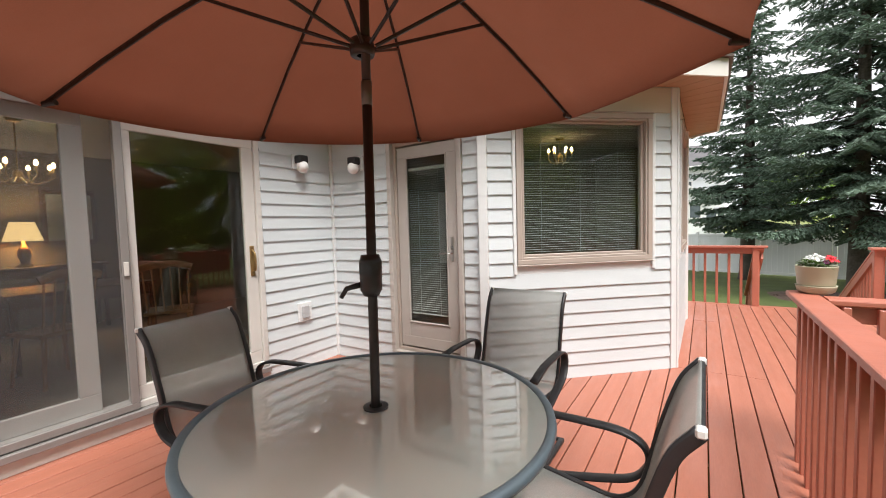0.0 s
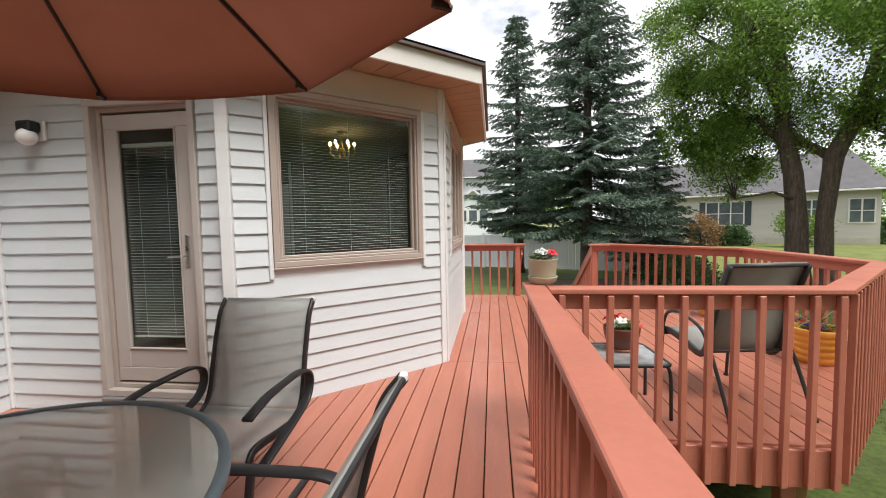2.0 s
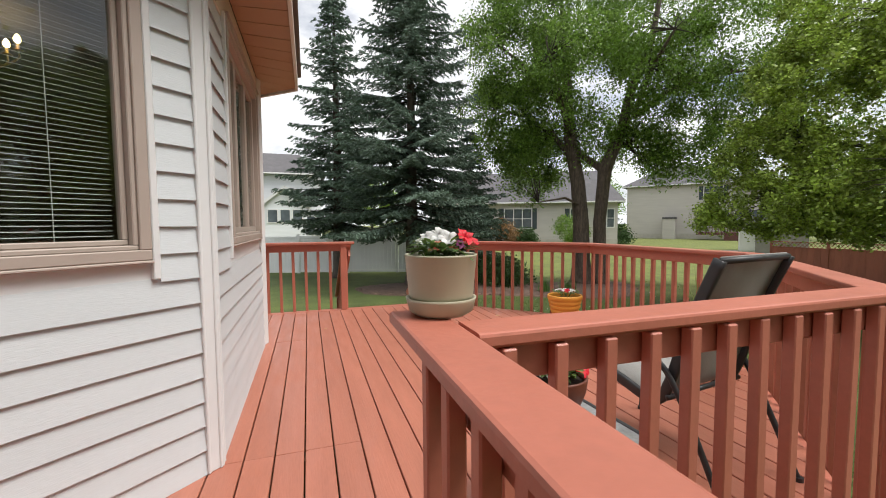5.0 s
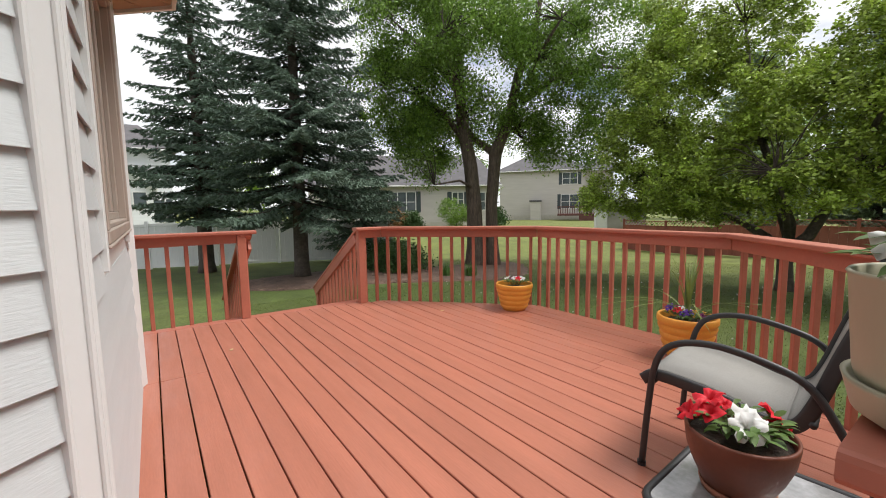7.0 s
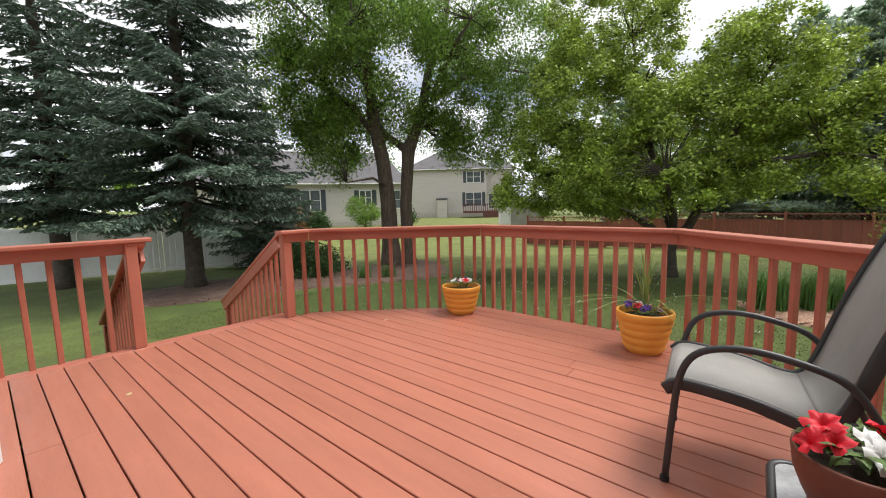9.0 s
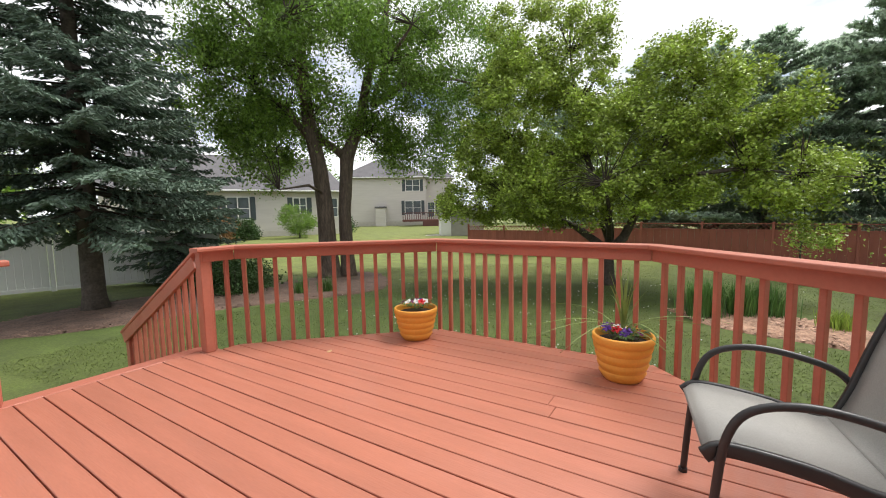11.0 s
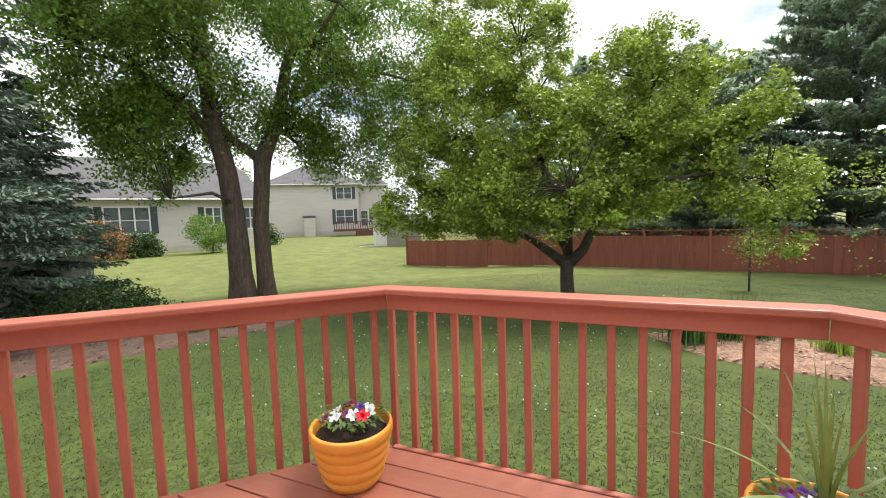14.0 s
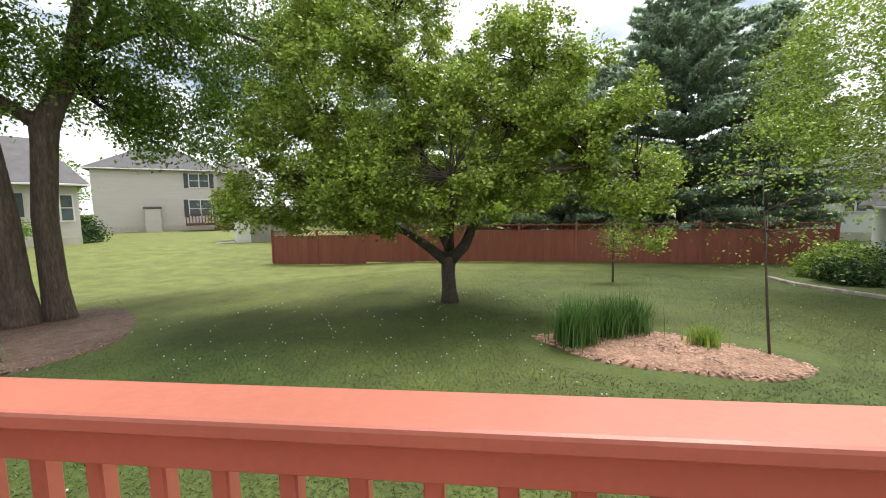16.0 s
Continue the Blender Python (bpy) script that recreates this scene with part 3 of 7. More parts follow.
window_1 = window_thing("window_1", R_WIN, WN0, WN1, WNA, WNB, "large picture window in a taupe frame with blinds behind", slat_tilt=-16)
window_2 = window_thing("window_2", R_SIDE, SW0, SW1, SWA, SWB, "three-part casement window in a taupe frame", bays=3, slat_tilt=-16)


def deck_door():
    r = R_DOOR
    d = thing("door_1", "taupe glazed deck door with a lever handle and blinds", "door", kind="structure")
    part("door_casing", frame_ring(r, DR0, DRA, DR1, DRB, 0.05, -0.09, 0.030), M_DOOR, d, "painted door casing")
    part("door_jamb", frame_ring(r, DR0 + 0.05, DRA + 0.05, DR1 - 0.05, DRB - 0.05, 0.035, -0.13, -0.02), M_TAUPE, d, "taupe inner jamb")
    part("threshold", r.box(DR0 + 0.02, -0.05, DRA - 0.03, DR1 - 0.02, 0.06, DRA - 0.001, 0.006), M_ALU, d, "metal threshold")
    s0, s1, z0, z1 = DR0 + 0.09, DR1 - 0.09, DRA + 0.10, DRB - 0.10
    leaf = part("door_leaf", frame_ring(r, s0, z0, s1, z1, 0.105, -0.075, -0.035), M_DOOR, d)
    part("bottom_rail", r.box(s0 + 0.105, -0.073, z0 + 0.105, s1 - 0.105, -0.037, z0 + 0.245, 0.003), M_DOOR, leaf)
    g0, g1, ga, gb = s0 + 0.105, s1 - 0.105, z0 + 0.245, z1 - 0.105
    part("glazing_bead", frame_ring(r, g0, ga, g1, gb, 0.014, -0.050, -0.028), M_DOOR, leaf)
    pane = part("pane", r.box(g0 + 0.005, -0.058, ga + 0.005, g1 - 0.005, -0.053, gb - 0.005), M_GLASS, leaf, "clear door glass")
    pane.visible_shadow = False
    bm = bmesh.new()
    box(bm, s1 - 0.072, -0.034, 1.10, s1 - 0.040, -0.026, 1.33, 0.004)
    part("handle_plate", r.place(bm), M_CHROME, leaf, "brushed metal handle plate")
    bm = bmesh.new()
    tube(bm, curve_points([(s1 - 0.056, -0.027, 1.18), (s1 - 0.056, 0.015, 1.18), (s1 - 0.075, 0.028, 1.18), (s1 - 0.165, 0.026, 1.176)], 5), 0.008, 8)
    part("lever", r.place(bm), M_CHROME, leaf, "brushed metal lever handle")
    blind(r, g0 + 0.005, g1 - 0.005, ga + 0.10, gb - 0.10, -0.090, -30, 1.0, "white venetian blind hung behind the door glass", 0.0215, 0.0036)
    return d


def patio_door():
    r = R_SLIDE
    d = thing("door_2", "white sliding patio door with a grey insect screen", "sliding door", kind="structure")
    part("door_casing", frame_ring(r, SL0 - 0.04, SLA - 0.0, SL1 + 0.04, SLB + 0.04, 0.05, -0.10, 0.022), M_DOORWHITE, d, "white outer frame")
    part("track_sill", r.box(SL0 - 0.03, -0.02, SLA - 0.05, SL1 + 0.03, 0.075, SLA - 0.002, 0.004), M_ALU, d, "grey aluminium sill track")
    part("kick_board", r.box(SL0 - 0.04, 0.001, 0.002, SL1 + 0.04, 0.028, SLA - 0.052, 0.003), M_DOORWHITE, d, "white board under the sill")
    mid = (SL0 + SL1) / 2 - 0.10
    # sliding leaf beside the house corner
    leaf = part("door_leaf", frame_ring(r, mid - 0.02, SLA + 0.052, SL1 - 0.012, SLB - 0.012, 0.105, -0.045, -0.005), M_DOORWHITE, d)
    p = part("pane", r.box(mid + 0.08, -0.028, SLA + 0.15, SL1 - 0.11, -0.023, SLB - 0.11), M_GLASS, leaf, "clear door glass")
    p.visible_shadow = False
    bm = bmesh.new()
    box(bm, SL1 - 0.088, -0.006, 1.02, SL1 - 0.045, 0.006, 1.30, 0.004)
    tube(bm, curve_points([(SL1 - 0.066, 0.004, 1.06), (SL1 - 0.066, 0.045, 1.09), (SL1 - 0.066, 0.045, 1.22), (SL1 - 0.066, 0.004, 1.26)], 5), 0.009, 8)
    part("pull_handle", r.place(bm), M_BRASS, leaf, "tan pull handle")
    # fixed leaf
    fix = part("fixed_leaf", frame_ring(r, SL0 + 0.012, SLA + 0.052, mid - 0.17, SLB - 0.012, 0.12, -0.095, -0.055), M_DOORWHITE, d)
    p = part("pane", r.box(SL0 + 0.12, -0.078, SLA + 0.15, mid - 0.28, -0.073, SLB - 0.11), M_GLASS, fix, "clear door glass")
    p.visible_shadow = False
    # insect screen in front
    scr = part("screen_frame", frame_ring(r, SL0 + 0.012, SLA + 0.005, mid + 0.02, SLB - 0.005, 0.052, 0.022, 0.046), M_ALU, d, "grey aluminium screen frame")
    part("screen_mesh", r.box(SL0 + 0.05, 0.0335, SLA + 0.045, mid - 0.02, 0.0345, SLB - 0.045), M_MESH, scr, "grey insect mesh")
    part("screen_latch", r.box(mid - 0.025, 0.046, 1.14, mid + 0.005, 0.062, 1.24, 0.004), M_DOORWHITE, scr, "white screen latch")
    return d


deck_door()
patio_door()


def wall_lamp(m):
    t = thing("wall_lamp", "black outdoor wall lamp with a white glass globe", "wall lamp", "lamps by the deck doors", at=m)
    part("mounting_block", cuboid(-0.075, 0.0, -0.075, 0.075, 0.028, 0.075, 0.008), M_TRIM, t, "white vinyl mounting block")
    part("lamp_body", cuboid(-0.058, 0.028, -0.02, 0.058, 0.115, 0.060, 0.012), M_BLACK, t, "black metal housing")
    bm = bmesh.new()
    tube(bm, [(0, 0.07, -0.015), (0, 0.085, -0.045)], 0.035, 14)
    part("collar", bm, M_BLACK, t)
    bm = bmesh.new()
    bmesh.ops.create_uvsphere(bm, u_segments=24, v_segments=14, radius=0.062, matrix=Matrix.Translation((0, 0.085, -0.055)))
    part("globe", bm, M_GLOBE, t, "white opal glass globe", True)
    return t


lamp = wall_lamp(pose(-2.70, 3.435, 2.115, 0, 0, 180))
copy_thing(lamp, pose(-3.124, 2.985, 2.125, 0, 0, -90))

# covered outlet on the wall
out = thing("outdoor_outlet", "white covered outdoor power outlet on the siding", "outlet", at=pose(-3.124, 2.985, 0.585, 0, 0, -90))
part("mounting_block", cuboid(-0.085, 0.0, -0.10, 0.085, 0.024, 0.10, 0.008), M_TRIM, out)
part("cover_plate", cuboid(-0.045, 0.024, -0.065, 0.045, 0.040, 0.065, 0.006), M_OUTLET, out, "grey hinged cover")


def chandelier(x, y, z, drop, arms, r):
    t = thing("chandelier", "brass chandelier with glowing candle bulbs hung from the ceiling", "chandelier", at=pose(x, y, z))
    bm = bmesh.new()
    tube(bm, [(0, 0, drop), (0, 0, 0.02)], 0.006, 8)
    part("stem", bm, M_BRASS, t)
    part("canopy", lathe(bmesh.new(), [(0.0, drop), (0.06, drop), (0.05, drop - 0.03), (0.0, drop - 0.035)], 20), M_BRASS, t)
    part("hub", lathe(bmesh.new(), [(0, 0.05), (0.03, 0.03), (0.045, -0.02), (0.02, -0.07), (0.0, -0.09)], 20), M_BRASS, t, "", True)
    for k in range(arms):
        a = 2 * math.pi * k / arms + 0.3
        c, s = math.cos(a), math.sin(a)
        bm = bmesh.new()
        tube(bm, curve_points([(0.03 * c, 0.03 * s, -0.03), (r * 0.5 * c, r * 0.5 * s, -0.09), (r * c, r * s, -0.03), (r * c, r * s, 0.02)], 5), 0.006, 7)
        lathe(bm, [(0.0, 0.02), (0.03, 0.022), (0.012, 0.03), (0.01, 0.06), (0.0, 0.062)], 10, (r * c, r * s, 0))
        arm = part("arm", bm, M_BRASS, t, "", True)
        part("bulb", lathe(bmesh.new(), [(0.0, 0.062), (0.016, 0.075), (0.019, 0.092), (0.010, 0.115), (0.0, 0.125)], 10, (r * c, r * s, 0)), M_BULB, arm, "lit candle bulb", True)
    return t


chandelier(-1.28, 5.85, 2.33, 0.25, 6, 0.15)
chandelier(-5.2, 1.37, 2.05, 0.53, 8, 0.26)


def table_lamp(x, y, z):
    t = thing("table_lamp", "table lamp with a glowing cream shade on a console", "lamp", at=pose(x, y, z))
    part("base", lathe(bmesh.new(), [(0, 0), (0.08, 0), (0.085, 0.02), (0.04, 0.05), (0.065, 0.14), (0.06, 0.22), (0.02, 0.29), (0.012, 0.36), (0, 0.36)], 24), M_BRASS, t, "", True)
    bm = lathe(bmesh.new(), [(0.19, 0.33), (0.115, 0.57), (0.112, 0.57), (0.187, 0.33)], 28)
    part("shade", bm, M_SHADE, t, "glowing cream fabric shade", True)
    return t


def console_table(x, y, w, d, h):
    t = thing("console_table", "dark wooden console table against the wall", "table", at=pose(x, y, FLOOR_IN))
    part("tabletop", cuboid(-d / 2, -w / 2, h - 0.035, d / 2, w / 2, h, 0.006), M_DARKWOOD, t)
    part("apron", cuboid(-d / 2 + 0.04, -w / 2 + 0.04, h - 0.14, d / 2 - 0.04, w / 2 - 0.04, h - 0.036), M_DARKWOOD, t)
    for sx in (-1, 1):
        for sy in (-1, 1):
            part("leg", cuboid(sx * (d / 2 - 0.05) - 0.025, sy * (w / 2 - 0.05) - 0.025, 0, sx * (d / 2 - 0.05) + 0.025, sy * (w / 2 - 0.05) + 0.025, h - 0.036, 0.005), M_DARKWOOD, t)
    return t


for nm, x, y, z, watts, col in (("lamp_light", -6.9, 1.70, 1.53, 14, (1.0, 0.70, 0.40)), ("dining_light", -5.2, 1.37, 2.06, 9, (1.0, 0.74, 0.46)), ("nook_light", -1.28, 5.85, 2.28, 0.9, (1.0, 0.72, 0.42))):
    lt = new(nm, bpy.data.lights.new(nm, "POINT"))
    lt.data.energy, lt.data.color, lt.data.shadow_soft_size = watts, col, 0.06
    lt.matrix_world = pose(x, y, z)
console_table(-6.9, 1.75, 1.5, 0.42, 0.90)
table_lamp(-6.9, 1.70, FLOOR_IN + 0.90)
console_table(-5.3, 1.75, 1.2, 0.9, 0.75)


def spindle_chair(m):
    t = thing("spindle_chair", "oak spindle-back dining chair inside by the patio door", "chair", "dining chairs inside", at=m)
    part("seat", cuboid(-0.22, -0.21, 0.43, 0.22, 0.21, 0.465, 0.012), M_OAK, t)
    for sx in (-1, 1):
        for sy in (-1, 1):
            bm = bmesh.new()
            tube(bm, [(sx * 0.17, sy * 0.16, 0.43), (sx * 0.21, sy * 0.20, 0.0)], [0.018, 0.013], 8)
            part("leg", bm, M_OAK, t)
    for k in range(6):
        bm = bmesh.new()
        x = -0.18 + 0.072 * k
        tube(bm, [(x, 0.18, 0.46), (x * 1.1, 0.27, 0.93)], 0.009, 6)
        part("spindle", bm, M_OAK, t)
    bm = bmesh.new()
    tube(bm, curve_points([(-0.23, 0.26, 0.92), (-0.1, 0.285, 0.96), (0.1, 0.285, 0.96), (0.23, 0.26, 0.92)], 5), 0.026, 8, 1.4)
    part("top_rail", bm, M_OAK, t)
    return t


sc = spindle_chair(pose(-4.45, 1.36, FLOOR_IN, 0, 0, -72))
copy_thing(sc, pose(-4.5, 2.32, FLOOR_IN, 0, 0, -118))
pic = thing("framed_picture", "dark framed picture on the inner wall", "picture", at=pose(-7.195, 2.24, 1.70))
part("picture_frame", cuboid(0.0, -0.3, -0.38, 0.03, 0.3, 0.38, 0.006), M_DARKWOOD, pic)
part("picture_sheet", cuboid(0.030, -0.24, -0.32, 0.034, 0.24, 0.32), M_PAPER, pic, "pale mounted print")


# ---- ground ----
def yard():
    """One sheet of lawn that reaches the horizon, finer near the deck."""
    line = sorted({*[round(-30 + 1.0 * i, 2) for i in range(96)], *[s * v for s in (-1, 1) for v in (80, 110, 160, 260, 450, 900, 1800)]})
    n = len(line)
    vs = [(x + 5, y + 6, ground_z(x + 5, y + 6)) for y in line for x in line]
    fs = [(j * n + i, j * n + i + 1, (j + 1) * n + i + 1, (j + 1) * n + i) for j in range(n - 1) for i in range(n - 1)]
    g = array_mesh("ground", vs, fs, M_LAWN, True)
    return tagged(g, "mown green lawn with yellowish patches and sunlight painted on its outer part", "lawn", kind="structure")


yard()

# ---- deck ----
PITCH, GAP, FIRST = 0.1505, 0.0080, 0.263
DECK_S, DECK_N = -2.3, 8.382                     # ends of the boards
EDGE = [(0.96, DECK_S), (0.96, 3.39), (2.63, 3.39), (4.05, 4.81), (4.05, 6.83), (2.69, 8.25), (2.45, 8.25)]
RAIL_TOP, CAP_W, CAP_T = 0.965, 0.140, 0.038


def wall_front(x):
    return 3.43 if x < -1.24 else 3.43 + (x + 1.24) * 1.28 / 1.39


def board_spans(x):
    """Stretches of deck along y at this x."""
    if x < 0.15:
        rear = 8.26 if x < -1.24 else 8.25 - (x + 1.24) * 1.28 / 1.39
        return [(DECK_S, wall_front(x) - 0.008), (rear + 0.02, DECK_N)]
    lo = DECK_S if x < 0.96 else 3.39 if x < 2.63 else 3.39 + (x - 2.63)
    hi = DECK_N if x < 2.45 else 8.25 if x < 2.69 else 8.25 - (x - 2.69) * 1.42 / 1.36
    return [(lo, hi)]


def lay_deck(floor):
    rnd = random.Random(5)
    k0 = math.floor((-3.14 - FIRST) / PITCH)
    for k in range(k0, 27):
        a, b = FIRST + k * PITCH + GAP / 2, FIRST + (k + 1) * PITCH - GAP / 2
        a, b = max(a, -3.13), min(b, 4.05)
        if b - a < 0.03:
            continue
        e = 0.0005
        sa, sb = board_spans(a + e), board_spans(b - e)
        if len(sa) != len(sb):
            sa = board_spans((a + b) / 2 + 0.001)
            sb = sa
        for i, ((p0, p1), (q0, q1)) in enumerate(zip(sa, sb)):
            if abs(p0 - q0) > 1.0:                                    # the step in the outline by the landing rail
                p0 = q0 = max(p0, q0) if (a + b) / 2 > 0.96 else min(p0, q0)
            if 2.30 < a < 2.46 < b + 0.02:                            # the notch beside the top of the stairs
                p1 = q1 = DECK_N if (a + b) / 2 < 2.45 else 8.25
            cuts = []
            if i == 0 and b < 0.90 and a > 0.10:
                cuts.append(4.73)
            if -1 <= k <= 1 and a > 0.1:
                cuts.append(6.96 + 0.004 * k)
            if a < 2.93 < b + 0.05 or a < 3.08 < b:
                cuts.append(5.235 if a < 2.9 else 5.29)
            if not cuts and rnd.random() < 0.25 and p1 - p0 > 3:
                cuts.append(p0 + (p1 - p0) * rnd.uniform(0.05, 0.12))
            ends = [(p0, q0)]
            for c in cuts:
                if max(p0, q0) + 0.1 < c < min(p1, q1) - 0.1:
                    ends += [(c - 0.0015, c - 0.0015), (c + 0.0015, c + 0.0015)]
            ends.append((p1, q1))
            for (ya, yb), (yc, yd) in zip(ends[::2], ends[1::2]):
                dz = rnd.uniform(-0.0012, 0.0012)
                t, o = 0.003, 0.0035
                bm = bmesh.new()
                low = [(a, ya, -0.038), (b, yb, -0.038), (b, yd, -0.038), (a, yc, -0.038)]
                mid = [(a, ya, dz - t), (b, yb, dz - t), (b, yd, dz - t), (a, yc, dz - t)]
                top = [(a + o, ya + 0.002, dz), (b - o, yb + 0.002, dz), (b - o, yd - 0.002, dz), (a + o, yc - 0.002, dz)]
                rings = [[bm.verts.new(v) for v in r] for r in (low, mid, top)]
                bm.faces.new(rings[0][::-1])
                bm.faces.new(rings[2])
                for r0, r1 in zip(rings, rings[1:]):
                    for i4 in range(4):
                        j4 = (i4 + 1) % 4
                        bm.faces.new((r0[i4], r0[j4], r1[j4], r1[i4]))
                part("deck_board", bm, M_DECK, floor)


bm = bmesh.new()
for y in [DECK_S + 0.05 + 0.41 * i for i in range(26)]:
    xs = [-3.1, 0.92] if y < 3.3 else [0.2, 2.4]
    box(bm, xs[0], y - 0.019, -0.22, xs[1], y + 0.019, -0.0395)
floor_deck = structure("floor_deck", bm, M_FRAME_WOOD, "terracotta red painted wooden deck with worn boards", "deck")

# rim boards round the deck
for p, q in zip(EDGE, EDGE[1:]):
    bm = bmesh.new()
    d = (Vector(q) - Vector(p)).normalized()
    o = Vector((d.y, -d.x)) * 0.020
    beam(bm, (p[0] + o.x, p[1] + o.y, -0.130), (q[0] + o.x, q[1] + o.y, -0.130), 0.038, 0.235, bevel=0.004)
    structure("trim_rim_board", bm, M_RAIL, "terracotta red rim board of the deck", "rim board")
bm = bmesh.new()
beam(bm, (-1.3, 8.456, -0.018), (2.45, 8.456, -0.018), 0.138, 0.036, bevel=0.004)
beam(bm, (-1.3, 8.50, -0.13), (2.43, 8.50, -0.13), 0.036, 0.185, bevel=0.004)
structure("trim_stair_edge", bm, M_RAIL, "terracotta red nosing board at the top of the stairs", "rim board")

# wooden posts that carry the deck
for k, (x, y) in enumerate(((2.45, 3.50), (2.60, 3.62), (3.92, 4.88), (3.92, 6.75), (2.5, 8.28), (1.1, 8.3), (0.84, 3.2), (0.84, 0.6), (0.84, -2.1), (-1.2, -2.1), (-3.0, -2.1))):
    t = thing("deck_post", "square wooden post that carries the deck", "post", "posts under the deck", at=pose(x, y, 0))
    g = ground_z(x, y)
    part("post_shaft", cuboid(-0.045, -0.045, g - 0.1, 0.045, 0.045, -0.26, 0.005), M_RAIL if k == 0 else M_FRAME_WOOD, t)


def mitred(a, b, o, d, z, mitre):
    """A cap board from a to b with eased edges; mitre: the angle in degrees by which each end is cut for its neighbour."""
    bm = bmesh.new()
    ka, kb = math.tan(radians(mitre[0] / 2)), math.tan(radians(mitre[1] / 2))
    h, e = CAP_W / 2, 0.009
    prof = [(-h, -CAP_T + e), (-h + e, -CAP_T), (h - e, -CAP_T), (h, -CAP_T + e), (h, -e), (h - e * 0.3, -e * 0.3), (h - e, 0), (-h + e, 0), (-h + e * 0.3, -e * 0.3), (-h, -e)]
    hexa(bm, [a + o * p + d * (-p * ka) + Vector((0, 0, z + q)) for p, q in prof], [b + o * p + d * (p * kb) + Vector((0, 0, z + q)) for p, q in prof])
    bmesh.ops.recalc_face_normals(bm, faces=bm.faces[:])
    return bm


def railing(name, p, q, label, side, spacing=0.147, sub=1, drop=-0.235, post_at=(), z_off=0.0, ext=(0.0, 0.0), first=0.5, cap_shift=0.0, mitre=(0.0, 0.0), pitch=0.0):
    """Railing from p to q, whose deck lies to the left of the line. side: how far the balusters stand outside the line."""
    P, Q = Vector((*p, 0)), Vector((*q, 0))
    d = (Q - P).normalized()
    o = Vector((d.y, -d.x, 0))
    n = (Q - P).length
    t = thing(name, label, "railing", "deck railings")
    a, b = P - d * ext[0] + o * cap_shift, Q + d * ext[1] + o * cap_shift
    z = RAIL_TOP + z_off
    part("cap_board", mitred(a, b, o, d, z, mitre), M_RAIL, t, "flat painted cap board with eased edges")
    s = o * (side - sub * 0.041)
    a, b = P + s, Q + s
    part("sub_rail", beam(bmesh.new(), (a.x, a.y, z - CAP_T - 0.0485), (b.x, b.y, z - CAP_T - 0.0485), 0.036, 0.094, bevel=0.004), M_RAIL, t)
    bal = cuboid(-0.019, -0.019, drop, 0.019, 0.019, z - CAP_T - 0.002, 0.004)
    me = bpy.data.meshes.new("baluster")
    bal.to_mesh(me)
    bal.free()
    me.materials.append(M_RAIL)
    ang = math.degrees(math.atan2(d.y, d.x))
    m = max(1, int(n / spacing))
    step = n / m
    if pitch:
        step, m = pitch, int((n - first * pitch) / pitch + 1.2)
    rnd = random.Random(len(name) + m)
    for k in range(m):
        c = P + d * ((k + first) * step) + o * side
        shared("baluster", me, t, pose(c.x, c.y, rnd.uniform(-0.004, 0.0), rnd.uniform(-0.25, 0.25), rnd.uniform(-0.25, 0.25), ang + rnd.uniform(-1.5, 1.5)))
    for c in post_at:
        part("post", cuboid(c[0] - 0.044, c[1] - 0.044, c[2] if len(c) > 2 else 0.0, c[0] + 0.044, c[1] + 0.044, z - CAP_T - 0.001, 0.006), M_RAIL, t, "square painted end post")
    return t


RL = "terracotta red wooden deck railing"
railing("deck_railing", (0.868, -2.28), (0.893, 3.37), RL + " by the walkway", -0.035, sub=-1, drop=0.002, spacing=0.135, ext=(0.0, 0.25))
railing("deck_railing", (0.98, 3.39), (2.63, 3.39), RL + " above the drop beside the walkway", 0.060, ext=(0.01, 0.004), cap_shift=0.01, first=0.48, pitch=0.1424, mitre=(0, 45))
railing("deck_railing", (2.63, 3.39), (4.05, 4.81), RL + " across the deck corner", 0.060, ext=(0.004, 0.004), cap_shift=0.01, mitre=(45, 45))
railing("deck_railing", (4.05, 4.81), (4.05, 6.83), RL + " facing the apple tree", 0.060, first=0.79, pitch=0.137, ext=(0.004, 0.004), cap_shift=0.01, mitre=(45, 45))
railing("deck_railing", (4.05, 6.83), (2.69, 8.25), RL + " facing the twin-trunked tree", 0.060, spacing=0.1385, ext=(0.004, 0.004), cap_shift=0.01, mitre=(45, 45))
railing("deck_railing", (2.69, 8.25), (2.40, 8.25), RL + " in a short run beside the stairs", 0.060, ext=(0.004, 0.07), first=0.3, pitch=0.16, cap_shift=0.01, mitre=(45, 0), post_at=((2.425, 8.30),))
railing("deck_railing", (1.15, 8.45), (-1.18, 8.45), RL + " between the house and the stairs", 0.060, ext=(0.08, 0.0), post_at=((1.08, 8.45),), z_off=0.012, spacing=0.16)
railing("deck_railing", (-3.1, -2.28), (0.868, -2.28), RL + " across the end of the deck", 0.060)

